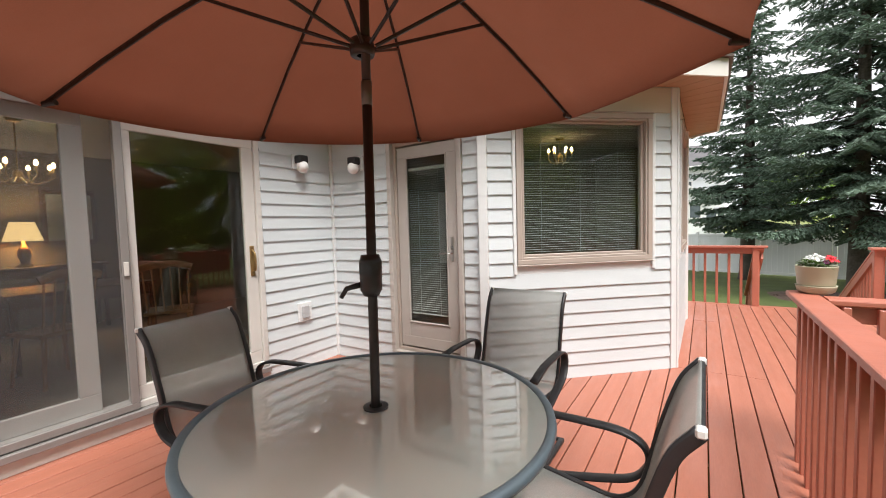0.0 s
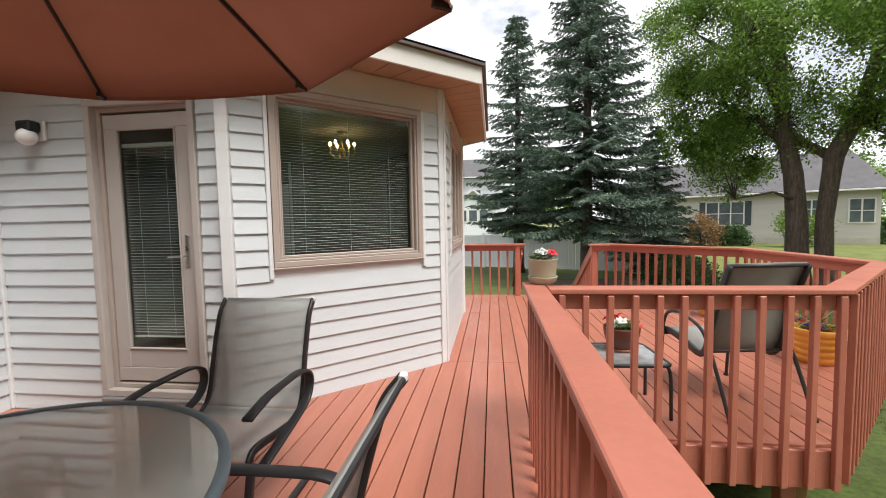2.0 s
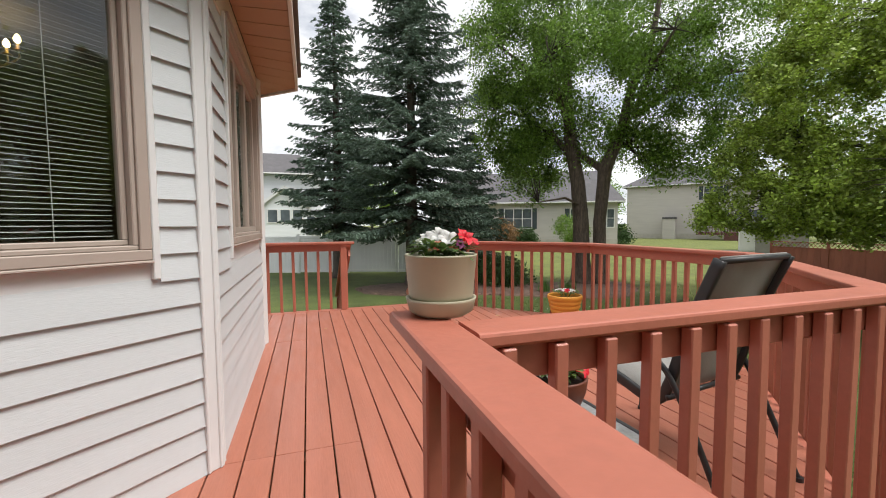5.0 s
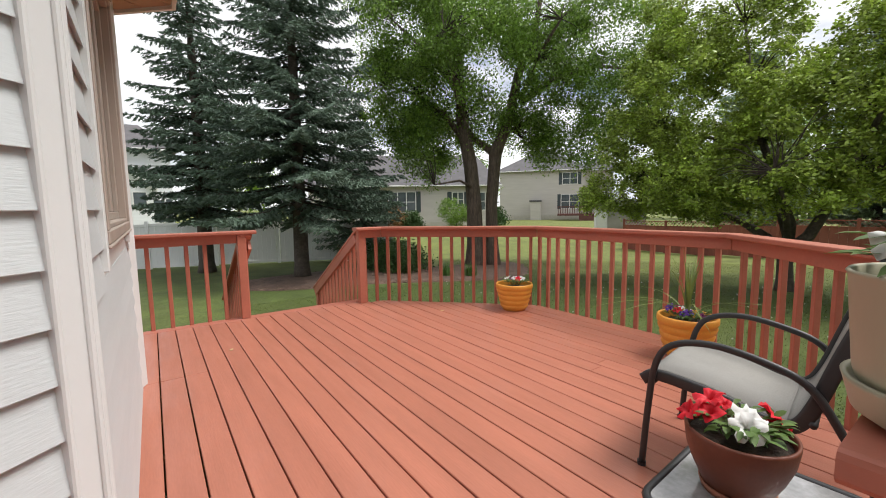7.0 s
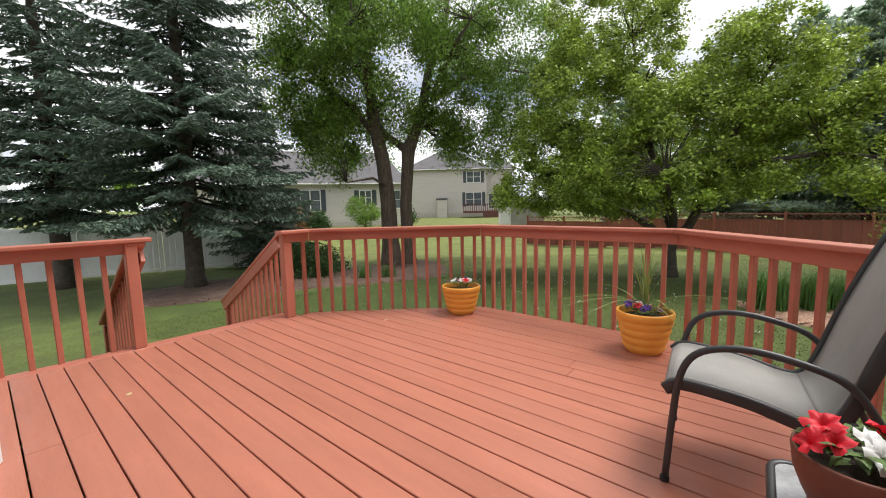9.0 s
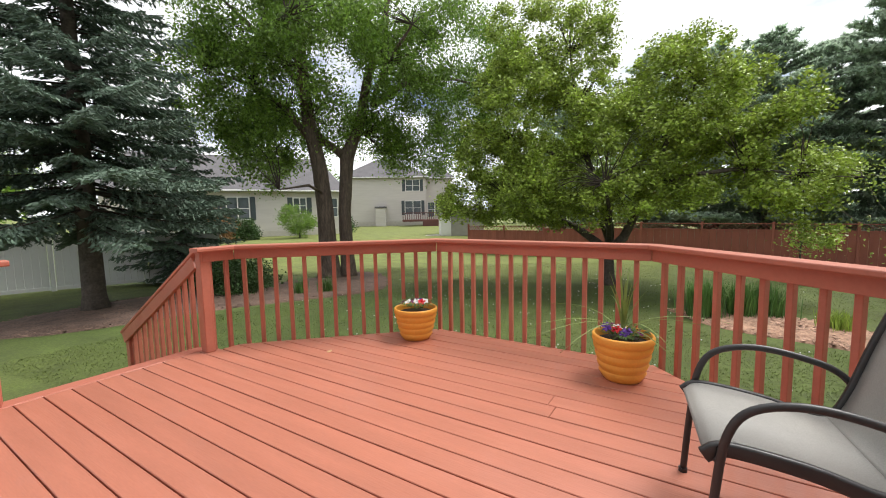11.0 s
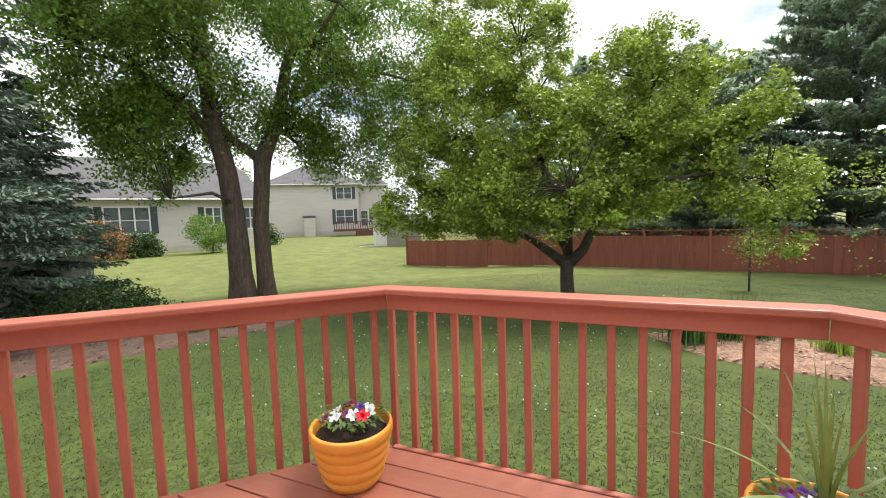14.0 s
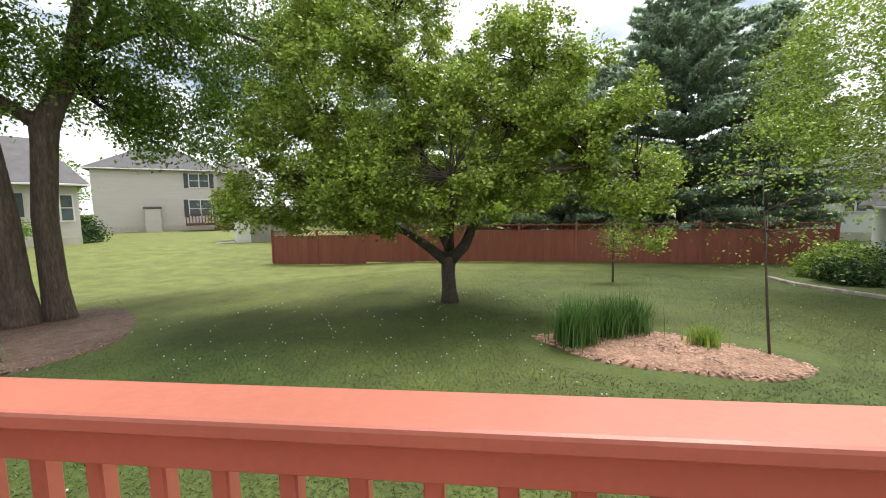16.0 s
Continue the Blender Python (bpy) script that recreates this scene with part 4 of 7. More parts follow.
# stairs from the deck to the lawn
stairs = thing("deck_stairs", "terracotta red painted wooden stairs from the deck to the lawn", "stairs")
RISE, RUN = 0.186, 0.31
for k in range(4):
    z = -RISE * (k + 1)
    y = 8.565 + RUN * k
    for j in range(2):
        part("tread", cuboid(1.16, y + j * 0.152, z - 0.038, 2.44, y + j * 0.152 + 0.146, z, 0.005), M_DECK, stairs)
for x in (1.13, 2.47):
    bm = bmesh.new()
    hexa(bm, [(x - 0.018, 8.57, -0.04), (x - 0.018, 9.85, -0.86), (x - 0.018, 9.85, -1.02), (x - 0.018, 9.45, -1.02), (x - 0.018, 8.57, -0.36)],
         [(x + 0.018, 8.57, -0.04), (x + 0.018, 9.85, -0.86), (x + 0.018, 9.85, -1.02), (x + 0.018, 9.45, -1.02), (x + 0.018, 8.57, -0.36)])
    bmesh.ops.recalc_face_normals(bm, faces=bm.faces[:])
    part("stringer", bm, M_RAIL, stairs)


def stair_rail(x, side):
    t = thing("stair_railing", "sloping terracotta red stair railing with square balusters", "railing", "stair railings")
    y0, z0, y1, z1 = 8.40, 0.955, 10.22, -0.085
    d = Vector((0, y1 - y0, z1 - z0)).normalized()
    part("cap_board", beam(bmesh.new(), (x, y0, z0 - 0.019), (x, y1, z1 - 0.019), CAP_W * 0.95, CAP_T, bevel=0.008), M_RAIL, t)
    part("sub_rail", beam(bmesh.new(), (x + side * 0.041, y0 + 0.05, z0 - 0.135), (x + side * 0.041, y1 - 0.05, z1 - 0.08), 0.036, 0.12, bevel=0.004), M_RAIL, t)
    n = 13
    for k in range(n):
        f = (k + 0.6) / n
        y, zt = y0 + (y1 - y0) * f, z0 + (z1 - z0) * f - 0.045
        part("baluster", cuboid(x - 0.019, y - 0.019, zt - 1.0, x + 0.019, y + 0.019, zt, 0.004), M_RAIL, t)
    part("post", cuboid(x - 0.044, y1 - 0.16, ground_z(x, y1) - 0.05, x + 0.044, y1 - 0.072, z1 - 0.02, 0.006), M_RAIL, t)
    return t


stair_rail(2.47, -1)
stair_rail(1.12, 1)


# ---- deck furniture ----
def sling_material(name, base, see):
    """Woven mesh cloth: a weave that lets part of the view through."""
    m = material(name, base, 0.7, vary=0.06, vary_scale=6, fine=0.12, fine_scale=220, bump=0.4, bump_scale=260)
    N, L = m.node_tree.nodes, m.node_tree.links
    ms = N.new("ShaderNodeMixShader")
    ms.inputs["Fac"].default_value = see
    tp = N.new("ShaderNodeBsdfTransparent")
    L.new(N["Principled BSDF"].outputs["BSDF"], ms.inputs[1])
    L.new(tp.outputs["BSDF"], ms.inputs[2])
    L.new(ms.outputs["Shader"], N["Material Output"].inputs["Surface"])
    return m


def table_glass(name):
    m = glass_material(name, (0.88, 0.95, 0.93), 0.02, 3.7)
    N, L = m.node_tree.nodes, m.node_tree.links
    old = N["Material Output"].inputs["Surface"].links[0].from_socket
    df = N.new("ShaderNodeBsdfTranslucent")
    df.inputs["Color"].default_value = (0.95, 0.86, 0.78, 1)
    df2 = N.new("ShaderNodeBsdfDiffuse")
    df2.inputs["Color"].default_value = (0.84, 0.93, 0.90, 1)
    mixd = N.new("ShaderNodeMixShader")
    L.new(df.outputs["BSDF"], mixd.inputs[1])
    L.new(df2.outputs["BSDF"], mixd.inputs[2])
    coat = old.node
    ms = N.new("ShaderNodeMixShader")
    ms.inputs["Fac"].default_value = 0.46
    L.new(coat.inputs[1].links[0].from_socket, ms.inputs[1])
    L.new(mixd.outputs["Shader"], ms.inputs[2])
    L.new(ms.outputs["Shader"], coat.inputs[1])
    nz = N.new("ShaderNodeTexNoise")
    nz.inputs["Scale"].default_value = 7.0
    geo = N.new("ShaderNodeNewGeometry")
    L.new(geo.outputs["Position"], nz.inputs["Vector"])
    bp = N.new("ShaderNodeBump")
    bp.inputs["Strength"].default_value = 0.12
    bp.inputs["Distance"].default_value = 0.002
    L.new(nz.outputs["Fac"], bp.inputs["Height"])
    for n in N:
        if n.bl_idname == "ShaderNodeBsdfGlossy":
            L.new(bp.outputs["Normal"], n.inputs["Normal"])
    return m


M_SLING = sling_material("grey_sling_mesh", (0.42, 0.43, 0.41), 0.40)
M_SLING2 = sling_material("greige_sling_mesh", (0.285, 0.275, 0.255), 0.05)
M_TGLASS = table_glass("pebbled_table_glass")
M_TRIMBLUE = material("slate_blue_metal", (0.11, 0.145, 0.17), 0.4, metal=0.2, vary=0.12, vary_scale=6, bump=0.06)
M_CANOPY = material("rust_umbrella_cloth", (0.215, 0.074, 0.042), 0.9, vary=0.05, vary_scale=3, fine=0.04, fine_scale=200, bump=0.2, bump_scale=300, through_light=0.26)
M_CHARCOAL = material("charcoal_frame_metal", (0.035, 0.035, 0.036), 0.42, metal=0.1, vary=0.15, vary_scale=6, bump=0.1, bump_scale=180)
M_CAP = material("white_plastic_cap", (0.72, 0.72, 0.70), 0.5, vary=0.05)
M_TERRA = material("brown_clay_pot", (0.130, 0.036, 0.017), 0.5, vary=0.15, vary_scale=5, fine=0.08, bump=0.2, bump_scale=60)
M_TERRA2 = material("pale_clay_saucer", (0.30, 0.12, 0.07), 0.6, vary=0.15, vary_scale=6, bump=0.2)
M_ORANGE = material("orange_ribbed_pot", (0.76, 0.34, 0.05), 0.45, vary=0.08, vary_scale=4, fine=0.05, bump=0.12, bump_scale=80)
M_BEIGE = material("beige_plastic_planter", (0.40, 0.375, 0.27), 0.45, vary=0.05, vary_scale=4, bump=0.06)
M_SOIL = material("dark_potting_soil", (0.035, 0.024, 0.017), 0.95, vary=0.3, vary_scale=30, fine=0.3, bump=1.0, bump_scale=120)
M_PETAL_W = material("white_petals", (0.80, 0.80, 0.78), 0.6, vary=0.05, vary_scale=20, through_light=0.25)
M_PETAL_R = material("crimson_petals", (0.66, 0.010, 0.025), 0.55, vary=0.15, vary_scale=20, through_light=0.25)
M_PETAL_P = material("violet_petals", (0.11, 0.03, 0.30), 0.6, vary=0.2, vary_scale=20, through_light=0.2)
M_PETAL_M = material("plum_petals", (0.17, 0.02, 0.10), 0.6, vary=0.2, vary_scale=20, through_light=0.2)
M_LEAF_P = material("petunia_leaf", (0.095, 0.165, 0.036), 0.55, vary=0.25, vary_scale=25, island=0.25, through_light=0.3)
M_SPIKE = material("dracaena_blade", (0.20, 0.27, 0.07), 0.45, vary=0.2, vary_scale=12, island=0.2, through_light=0.2)


def strip(bm, left, right, thick=0.004):
    """A thin solid sheet between two lines of points."""
    n = len(left)
    L, R = [Vector(p) for p in left], [Vector(p) for p in right]
    up = []
    for i in range(n):
        d = L[min(i + 1, n - 1)] - L[max(i - 1, 0)]
        up.append((R[i] - L[i]).cross(d).normalized() * thick)
    tl, tr = [bm.verts.new(p) for p in L], [bm.verts.new(p) for p in R]
    bl, br = [bm.verts.new(p - u) for p, u in zip(L, up)], [bm.verts.new(p - u) for p, u in zip(R, up)]
    for i in range(n - 1):
        bm.faces.new((tl[i], tl[i + 1], tr[i + 1], tr[i]))
        bm.faces.new((bl[i], br[i], br[i + 1], bl[i + 1]))
        bm.faces.new((tl[i], bl[i], bl[i + 1], tl[i + 1]))
        bm.faces.new((tr[i], tr[i + 1], br[i + 1], br[i]))
    bm.faces.new((tl[0], tr[0], br[0], bl[0]))
    bm.faces.new((tl[-1], bl[-1], br[-1], tr[-1]))
    return bm


def bar(bm, pts, w, h):
    """A flat bar that follows points lying in a plane x = const: w across in x, h deep."""
    P = [Vector(p) for p in pts]
    rings = []
    n = len(P)
    for i in range(n):
        d = (P[min(i + 1, n - 1)] - P[max(i - 1, 0)]).normalized()
        u = Vector((1, 0, 0)).cross(d).normalized()
        x = Vector((1, 0, 0))
        rings.append([bm.verts.new(P[i] + x * a * w / 2 + u * b * h / 2) for a, b in ((-1, -0.6), (-0.8, -1), (0.8, -1), (1, -0.6), (1, 0.6), (0.8, 1), (-0.8, 1), (-1, 0.6))])
    for a, b in zip(rings, rings[1:]):
        for k in range(8):
            bm.faces.new((a[k], a[(k + 1) % 8], b[(k + 1) % 8], b[k]))
    bm.faces.new(rings[0][::-1])
    bm.faces.new(rings[-1])
    return bm


def dining_chair(m):
    """Sling armchair: faces +y, stands at z = 0."""
    t = thing("sling_armchair", "black metal sling armchair with grey mesh at the patio table", "chair", "chairs round the patio table", at=m)
    w = 0.265
    rail = curve_points([(0, 0.275, 0.40), (0, 0.22, 0.435), (0, 0.0, 0.405), (0, -0.13, 0.40), (0, -0.21, 0.48), (0, -0.262, 0.68), (0, -0.325, 0.88), (0, -0.385, 0.965)], 5)
    L = [(-w + 0.012, p.y, p.z + 0.006) for p in rail]
    R = [(w - 0.012, p.y, p.z + 0.006) for p in rail]
    k = 18
    part("seat", strip(bmesh.new(), L[:k], R[:k], 0.004), M_SLING, t, "grey mesh seat", True)
    part("backrest", strip(bmesh.new(), L[k - 1:], R[k - 1:], 0.004), M_SLING, t, "grey see-through mesh back", True)
    for s in (-1, 1):
        bm = bmesh.new()
        bar(bm, [(s * w, p.y, p.z) for p in rail], 0.018, 0.034)
        part("side_rail", bm, M_BLACK, t, "black side rail", True)
        bm = bmesh.new()
        tip = rail[-1]
        box(bm, s * w - 0.014, tip.y - 0.012, tip.z - 0.012, s * w + 0.014, tip.y + 0.012, tip.z + 0.012, 0.005)
        part("end_cap", bm, M_CAP, t, "worn pale end cap")
        bm = bmesh.new()
        arm = curve_points([(s * 0.315, 0.33, 0.615), (s * 0.315, 0.18, 0.645), (s * 0.315, 0.0, 0.650), (s * 0.315, -0.13, 0.645), (s * 0.315, -0.205, 0.61), (s * 0.315, -0.22, 0.55),
                            (s * 0.315, -0.18, 0.485), (s * 0.315, -0.10, 0.45), (s * 0.315, 0.10, 0.40), (s * 0.315, 0.24, 0.37)], 4)
        bar(bm, [(s * 0.305, p.y, p.z) for p in arm], 0.046, 0.016)
        part("armrest", bm, M_BLACK, t, "flat black armrest that curls back under itself", True)
        bm = bmesh.new()
        bar(bm, curve_points([(s * 0.262, 0.25, 0.385), (s * 0.262, 0.285, 0.20), (s * 0.262, 0.26, 0.05), (s * 0.262, 0.18, 0.016), (s * 0.262, -0.05, 0.014), (s * 0.262, -0.28, 0.014)], 5), 0.034, 0.026)
        part("leg", bm, M_BLACK, t, "sled leg", True)
    for y, z in ((-0.28, 0.014), (0.255, 0.37), (-0.16, 0.405)):
        bm = bmesh.new()
        tube(bm, [(-w, y, z), (w, y, z)], 0.013, 8)
        part("crossbar", bm, M_BLACK, t)
    bm = bmesh.new()
    tip = rail[-1]
    tube(bm, [(-w, tip.y, tip.z - 0.004), (w, tip.y, tip.z - 0.004)], 0.010, 8)
    part("top_bar", bm, M_BLACK, t)
    return t


TX, TY, TZ, TR = -0.715, 1.44, 0.72, 0.685
ch = dining_chair(pose(-1.63, 1.44, 0.0, 0, 0, -78))
copy_thing(ch, pose(-0.655, 2.555, 0.0, 0, 0, 180))
copy_thing(ch, pose(-0.005, 1.565, 0.0, 0, 0, 90))

tab = thing("patio_table", "round patio table with a pebbled glass top", "table", at=pose(TX, TY, 0))
part("glass_top", lathe(bmesh.new(), [(0.03, TZ - 0.007), (TR - 0.012, TZ - 0.007), (TR - 0.012, TZ - 0.001), (0.03, TZ - 0.001), (0.03, TZ - 0.007)], 96), M_TGLASS, tab, "pebbled greenish glass top")
part("table_rim", lathe(bmesh.new(), [(TR - 0.022, TZ - 0.028), (TR + 0.006, TZ - 0.028), (TR + 0.012, TZ - 0.012), (TR + 0.008, TZ + 0.004), (TR - 0.010, TZ + 0.006), (TR - 0.022, TZ + 0.0), (TR - 0.022, TZ - 0.028)], 96), M_TRIMBLUE, tab, "slate blue metal rim", True)
part("umbrella_ring", lathe(bmesh.new(), [(0.026, TZ - 0.03), (0.045, TZ - 0.03), (0.05, TZ + 0.006), (0.026, TZ + 0.008), (0.026, TZ - 0.03)], 24), M_BLACK, tab)
for k in range(4):
    a = radians(45 + 90 * k)
    c, s = math.cos(a), math.sin(a)
    bm = bmesh.new()
    tube(bm, curve_points([(0.60 * c, 0.60 * s, TZ - 0.03), (0.50 * c, 0.50 * s, 0.45), (0.46 * c, 0.46 * s, 0.25), (0.54 * c, 0.54 * s, 0.0)], 5), 0.016, 8)
    part("leg", bm, M_BLACK, tab, "", True)
bm = bmesh.new()
tube(bm, [(0.47 * math.cos(2 * math.pi * k / 40), 0.47 * math.sin(2 * math.pi * k / 40), 0.30) for k in range(40)], 0.012, 8, closed=True)
part("brace_ring", bm, M_BLACK, tab, "", True)


def umbrella():
    t = thing("patio_umbrella", "open rust-brown patio umbrella on a dark pole", "umbrella", at=pose(TX, TY, 0))
    def P(z):
        return (0.012 * (z - 0.72), 0.0, z)
    part("base", lathe(bmesh.new(), [(0, 0), (0.23, 0), (0.235, 0.03), (0.18, 0.055), (0.05, 0.075), (0.04, 0.20), (0.028, 0.205), (0, 0.205)], 36), M_BLACK, t, "round black base", True)
    bm = bmesh.new()
    tube(bm, [P(0.05), P(1.965)], 0.019, 14)
    part("lower_pole", bm, M_BRONZE, t, "dark bronze pole", True)
    bm = bmesh.new()
    tube(bm, [P(1.90), P(1.99)], 0.0205, 14)
    part("tilt_joint", bm, M_CHARJOINT, t, "grey tilt joint", True)
    bm = bmesh.new()
    tube(bm, [P(1.985), P(2.66)], 0.0175, 14)
    part("upper_pole", bm, M_BRONZE, t, "", True)
    part("crank_box", lathe(bmesh.new(), [(0, 1.17), (0.03, 1.17), (0.043, 1.195), (0.045, 1.30), (0.036, 1.33), (0, 1.33)], 20), M_BLACK, t, "black crank housing", True)
    bm = bmesh.new()
    tube(bm, [(-0.03, -0.02, 1.215), (-0.075, -0.06, 1.20), (-0.095, -0.07, 1.165)], [0.012, 0.010, 0.009], 8)
    part("crank_handle", bm, M_BLACK, t, "", True)
    part("runner_hub", lathe(bmesh.new(), [(0.02, 2.088), (0.045, 2.088), (0.05, 2.113), (0.042, 2.148), (0.02, 2.153)], 18), M_BRONZE, t, "", True)
    hub = Vector((0.016, 0, 2.118))
    apex = Vector((0.022, 0, 2.60))
    tips = []
    for k in range(8):
        a = radians(27 + 45 * k)
        tips.append(Vector((1.36 * math.cos(a), 1.36 * math.sin(a), 2.03 + 0.045 * math.cos(a - radians(80)))))

    def rib_at(k, f):
        q = apex.lerp(tips[k % 8], f)
        q.z += 0.055 * math.sin(math.pi * f)
        return q

    for k in range(8):
        bm = bmesh.new()
        a = tips[k].normalized()
        tube(bm, [rib_at(k, f) + Vector((0, 0, -0.016)) for f in (0.03, 0.2, 0.4, 0.6, 0.8, 1.0)], 0.0075, 6, 1.5)
        rib = part("rib", bm, M_BRONZE, t)
        bm = bmesh.new()
        d = Vector((tips[k].x, tips[k].y, 0)).normalized()
        tube(bm, [hub + d * 0.04, rib_at(k, 0.47) + Vector((0, 0, -0.025))], 0.0075, 6)
        part("strut", bm, M_BRONZE, rib)
        bm = bmesh.new()
        q = rib_at(k, 1.0)
        tube(bm, [q + Vector((0, 0, -0.012)) - d * 0.05, q + Vector((0, 0, -0.016)) + d * 0.012], 0.012, 8)
        part("rib_tip", bm, M_BLACK, rib)
        n, m = 8, 6
        bm = bmesh.new()
        grid = []
        for i in range(n + 1):
            f = 0.02 + 0.99 * i / n
            p, q = rib_at(k, f), rib_at(k + 1, f)
            row = []
            for j in range(m + 1):
                g = j / m
                v = p.lerp(q, g)
                sag = math.sin(math.pi * g) * f
                v.z -= 0.030 * sag
                r = Vector((v.x, v.y, 0))
                v -= r.normalized() * 0.045 * math.sin(math.pi * g) * f * f
                row.append(bm.verts.new(v))
            grid.append(row)
        for i in range(n):
            for j in range(m):
                bm.faces.new((grid[i][j], grid[i + 1][j], grid[i + 1][j + 1], grid[i][j + 1]))
        for j in range(m):
            a0, a1 = grid[n][j], grid[n][j + 1]
            b0, b1 = bm.verts.new(a0.co + Vector((0, 0, -0.018))), bm.verts.new(a1.co + Vector((0, 0, -0.018)))
            bm.faces.new((a0, b0, b1, a1))
        part("canopy_panel", bm, M_CANOPY, t, "", True)
    part("finial", lathe(bmesh.new(), [(0.0, 2.72), (0.015, 2.70), (0.02, 2.66), (0.05, 2.635), (0.06, 2.60), (0.0, 2.60)], 16), M_BRONZE, t, "", True)
    return t


M_CHARJOINT = material("grey_joint_metal", (0.13, 0.115, 0.105), 0.45, metal=0.3, vary=0.1)
umbrella()


def patio_chair(m):
    """Stacking sling chair with bent tube arms: faces +y."""
    t = thing("stacking_patio_chair", "greige sling patio chair with charcoal tube arms", "chair", at=m)
    w = 0.268
    rail = curve_points([(0, 0.435, 0.405), (0, 0.37, 0.44), (0, 0.15, 0.415), (0, -0.02, 0.370), (0, -0.10, 0.385), (0, -0.15, 0.48), (0, -0.215, 0.70), (0, -0.285, 0.90), (0, -0.350, 1.06)], 5)
    L = [(-w + 0.01, p.y, p.z + 0.012) for p in rail]
    R = [(w - 0.01, p.y, p.z + 0.012) for p in rail]
    k = 19
    part("seat", strip(bmesh.new(), L[:k], R[:k], 0.005), M_SLING2, t, "greige woven seat", True)
    part("backrest", strip(bmesh.new(), L[k - 1:], R[k - 1:], 0.005), M_SLING2, t, "greige woven back", True)
    for s in (-1, 1):
        bm = bmesh.new()
        bar(bm, [(s * w, p.y, p.z) for p in rail], 0.024, 0.048)
        part("side_rail", bm, M_CHARCOAL, t, "", True)
        bm = bmesh.new()
        tube(bm, curve_points([(s * 0.29, 0.42, 0.0), (s * 0.292, 0.40, 0.30), (s * 0.295, 0.375, 0.50), (s * 0.297, 0.31, 0.60), (s * 0.298, 0.17, 0.635), (s * 0.298, 0.0, 0.61),
                               (s * 0.297, -0.13, 0.555), (s * 0.294, -0.22, 0.42), (s * 0.292, -0.31, 0.24), (s * 0.29, -0.42, 0.0)], 5), 0.0120, 10, 1.2)
        part("arm_tube", bm, M_CHARCOAL, t, "bent charcoal tube that forms arm and legs", True)
        bm = bmesh.new()
        lathe(bm, [(0, 0), (0.019, 0), (0.019, 0.02), (0.0, 0.021)], 12, (s * 0.29, 0.42, 0))
        part("foot_cap", bm, M_BLACK, t)
        bm = bmesh.new()
        lathe(bm, [(0, 0), (0.019, 0), (0.019, 0.02), (0.0, 0.021)], 12, (s * 0.29, -0.42, 0))
        part("foot_cap", bm, M_BLACK, t)
    for y, z, r in ((0.395, 0.40, 0.013), (-0.150, 0.41, 0.013), (-0.350, 1.055, 0.014)):
        bm = bmesh.new()
        tube(bm, [(-0.285 if z < 1 else -w, y, z), (0.285 if z < 1 else w, y, z)], r, 8)
        part("crossbar", bm, M_CHARCOAL, t, "", True)
    return t


patio_chair(pose(2.42, 4.075, 0.0, 0, 0, 8))


def side_table(m):
    t = thing("side_table", "small charcoal side table with a frosted glass top", "table", at=m)
    w, d, h = 0.222, 0.250, 0.405
    bm = bmesh.new()
    corner = 0.05
    ring = []
    for cx, cy, a0 in ((w - corner, d - corner, 0), (-w + corner, d - corner, 90), (-w + corner, -d + corner, 180), (w - corner, -d + corner, 270)):
        for k in range(5):
            a = radians(a0 + 22.5 * k)
            ring.append((cx + corner * math.cos(a), cy + corner * math.sin(a), h - 0.012))
    tube(bm, ring, 0.013, 8, closed=True)
    part("top_frame", bm, M_CHARCOAL, t, "", True)
    bm = bmesh.new()
    hexa(bm, [(x, y, h - 0.012) for x, y, z in ring], [(x, y, h - 0.006) for x, y, z in ring])
    part("glass_top", bm, M_TGLASS2, t, "milky frosted glass with stains")
    for sx in (-1, 1):
        for sy in (-1, 1):
            bm = bmesh.new()
            tube(bm, curve_points([(sx * (w - 0.03), sy * (d - 0.06), h - 0.02), (sx * w, sy * (d - 0.05), h - 0.05), (sx * (w + 0.012), sy * (d - 0.045), h - 0.14), (sx * (w + 0.015), sy * (d - 0.04), 0.0)], 4), 0.0125, 8)
            part("leg", bm, M_CHARCOAL, t, "", True)
    return t


M_TGLASS2 = material("frosted_side_glass", (0.30, 0.30, 0.30), 0.14, vary=0.25, vary_scale=14, fine=0.12, fine_scale=70, bump=0.15, bump_scale=90, coat=0.8)
side_table(pose(1.58, 3.84, 0, 0, 0, 3))


# ---- pots and flowers ----
def petal_flower(bm, centre, direction, r, rnd):
    """A trumpet flower with five ruffled lobes."""
    d = Vector(direction).normalized()
    q = d.to_track_quat("Z", "Y").to_matrix()
    c = Vector(centre)
    n = 20
    prof = [(0.10, -0.55), (0.22, -0.12), (0.62, 0.06), (1.0, 0.0)]
    rings = []
    ph = rnd.uniform(0, 6.28)
    for i, (rr, zz) in enumerate(prof):
        ring = []
        for k in range(n):
            a = 2 * math.pi * k / n + ph
            lobe = 1.0 if i < 2 else 0.62 + 0.42 * abs(math.cos(2.5 * (a - ph))) ** 0.7
            ruf = 0.0 if i < 2 else 0.10 * math.sin(7 * a) * (i - 1)
            ring.append(bm.verts.new(c + q @ Vector((r * rr * lobe * math.cos(a), r * rr * lobe * math.sin(a), r * (zz + ruf + rnd.uniform(-0.03, 0.03))))))
        rings.append(ring)
    for a, b in zip(rings, rings[1:]):
        for k in range(n):
            bm.faces.new((a[k], a[(k + 1) % n], b[(k + 1) % n], b[k]))


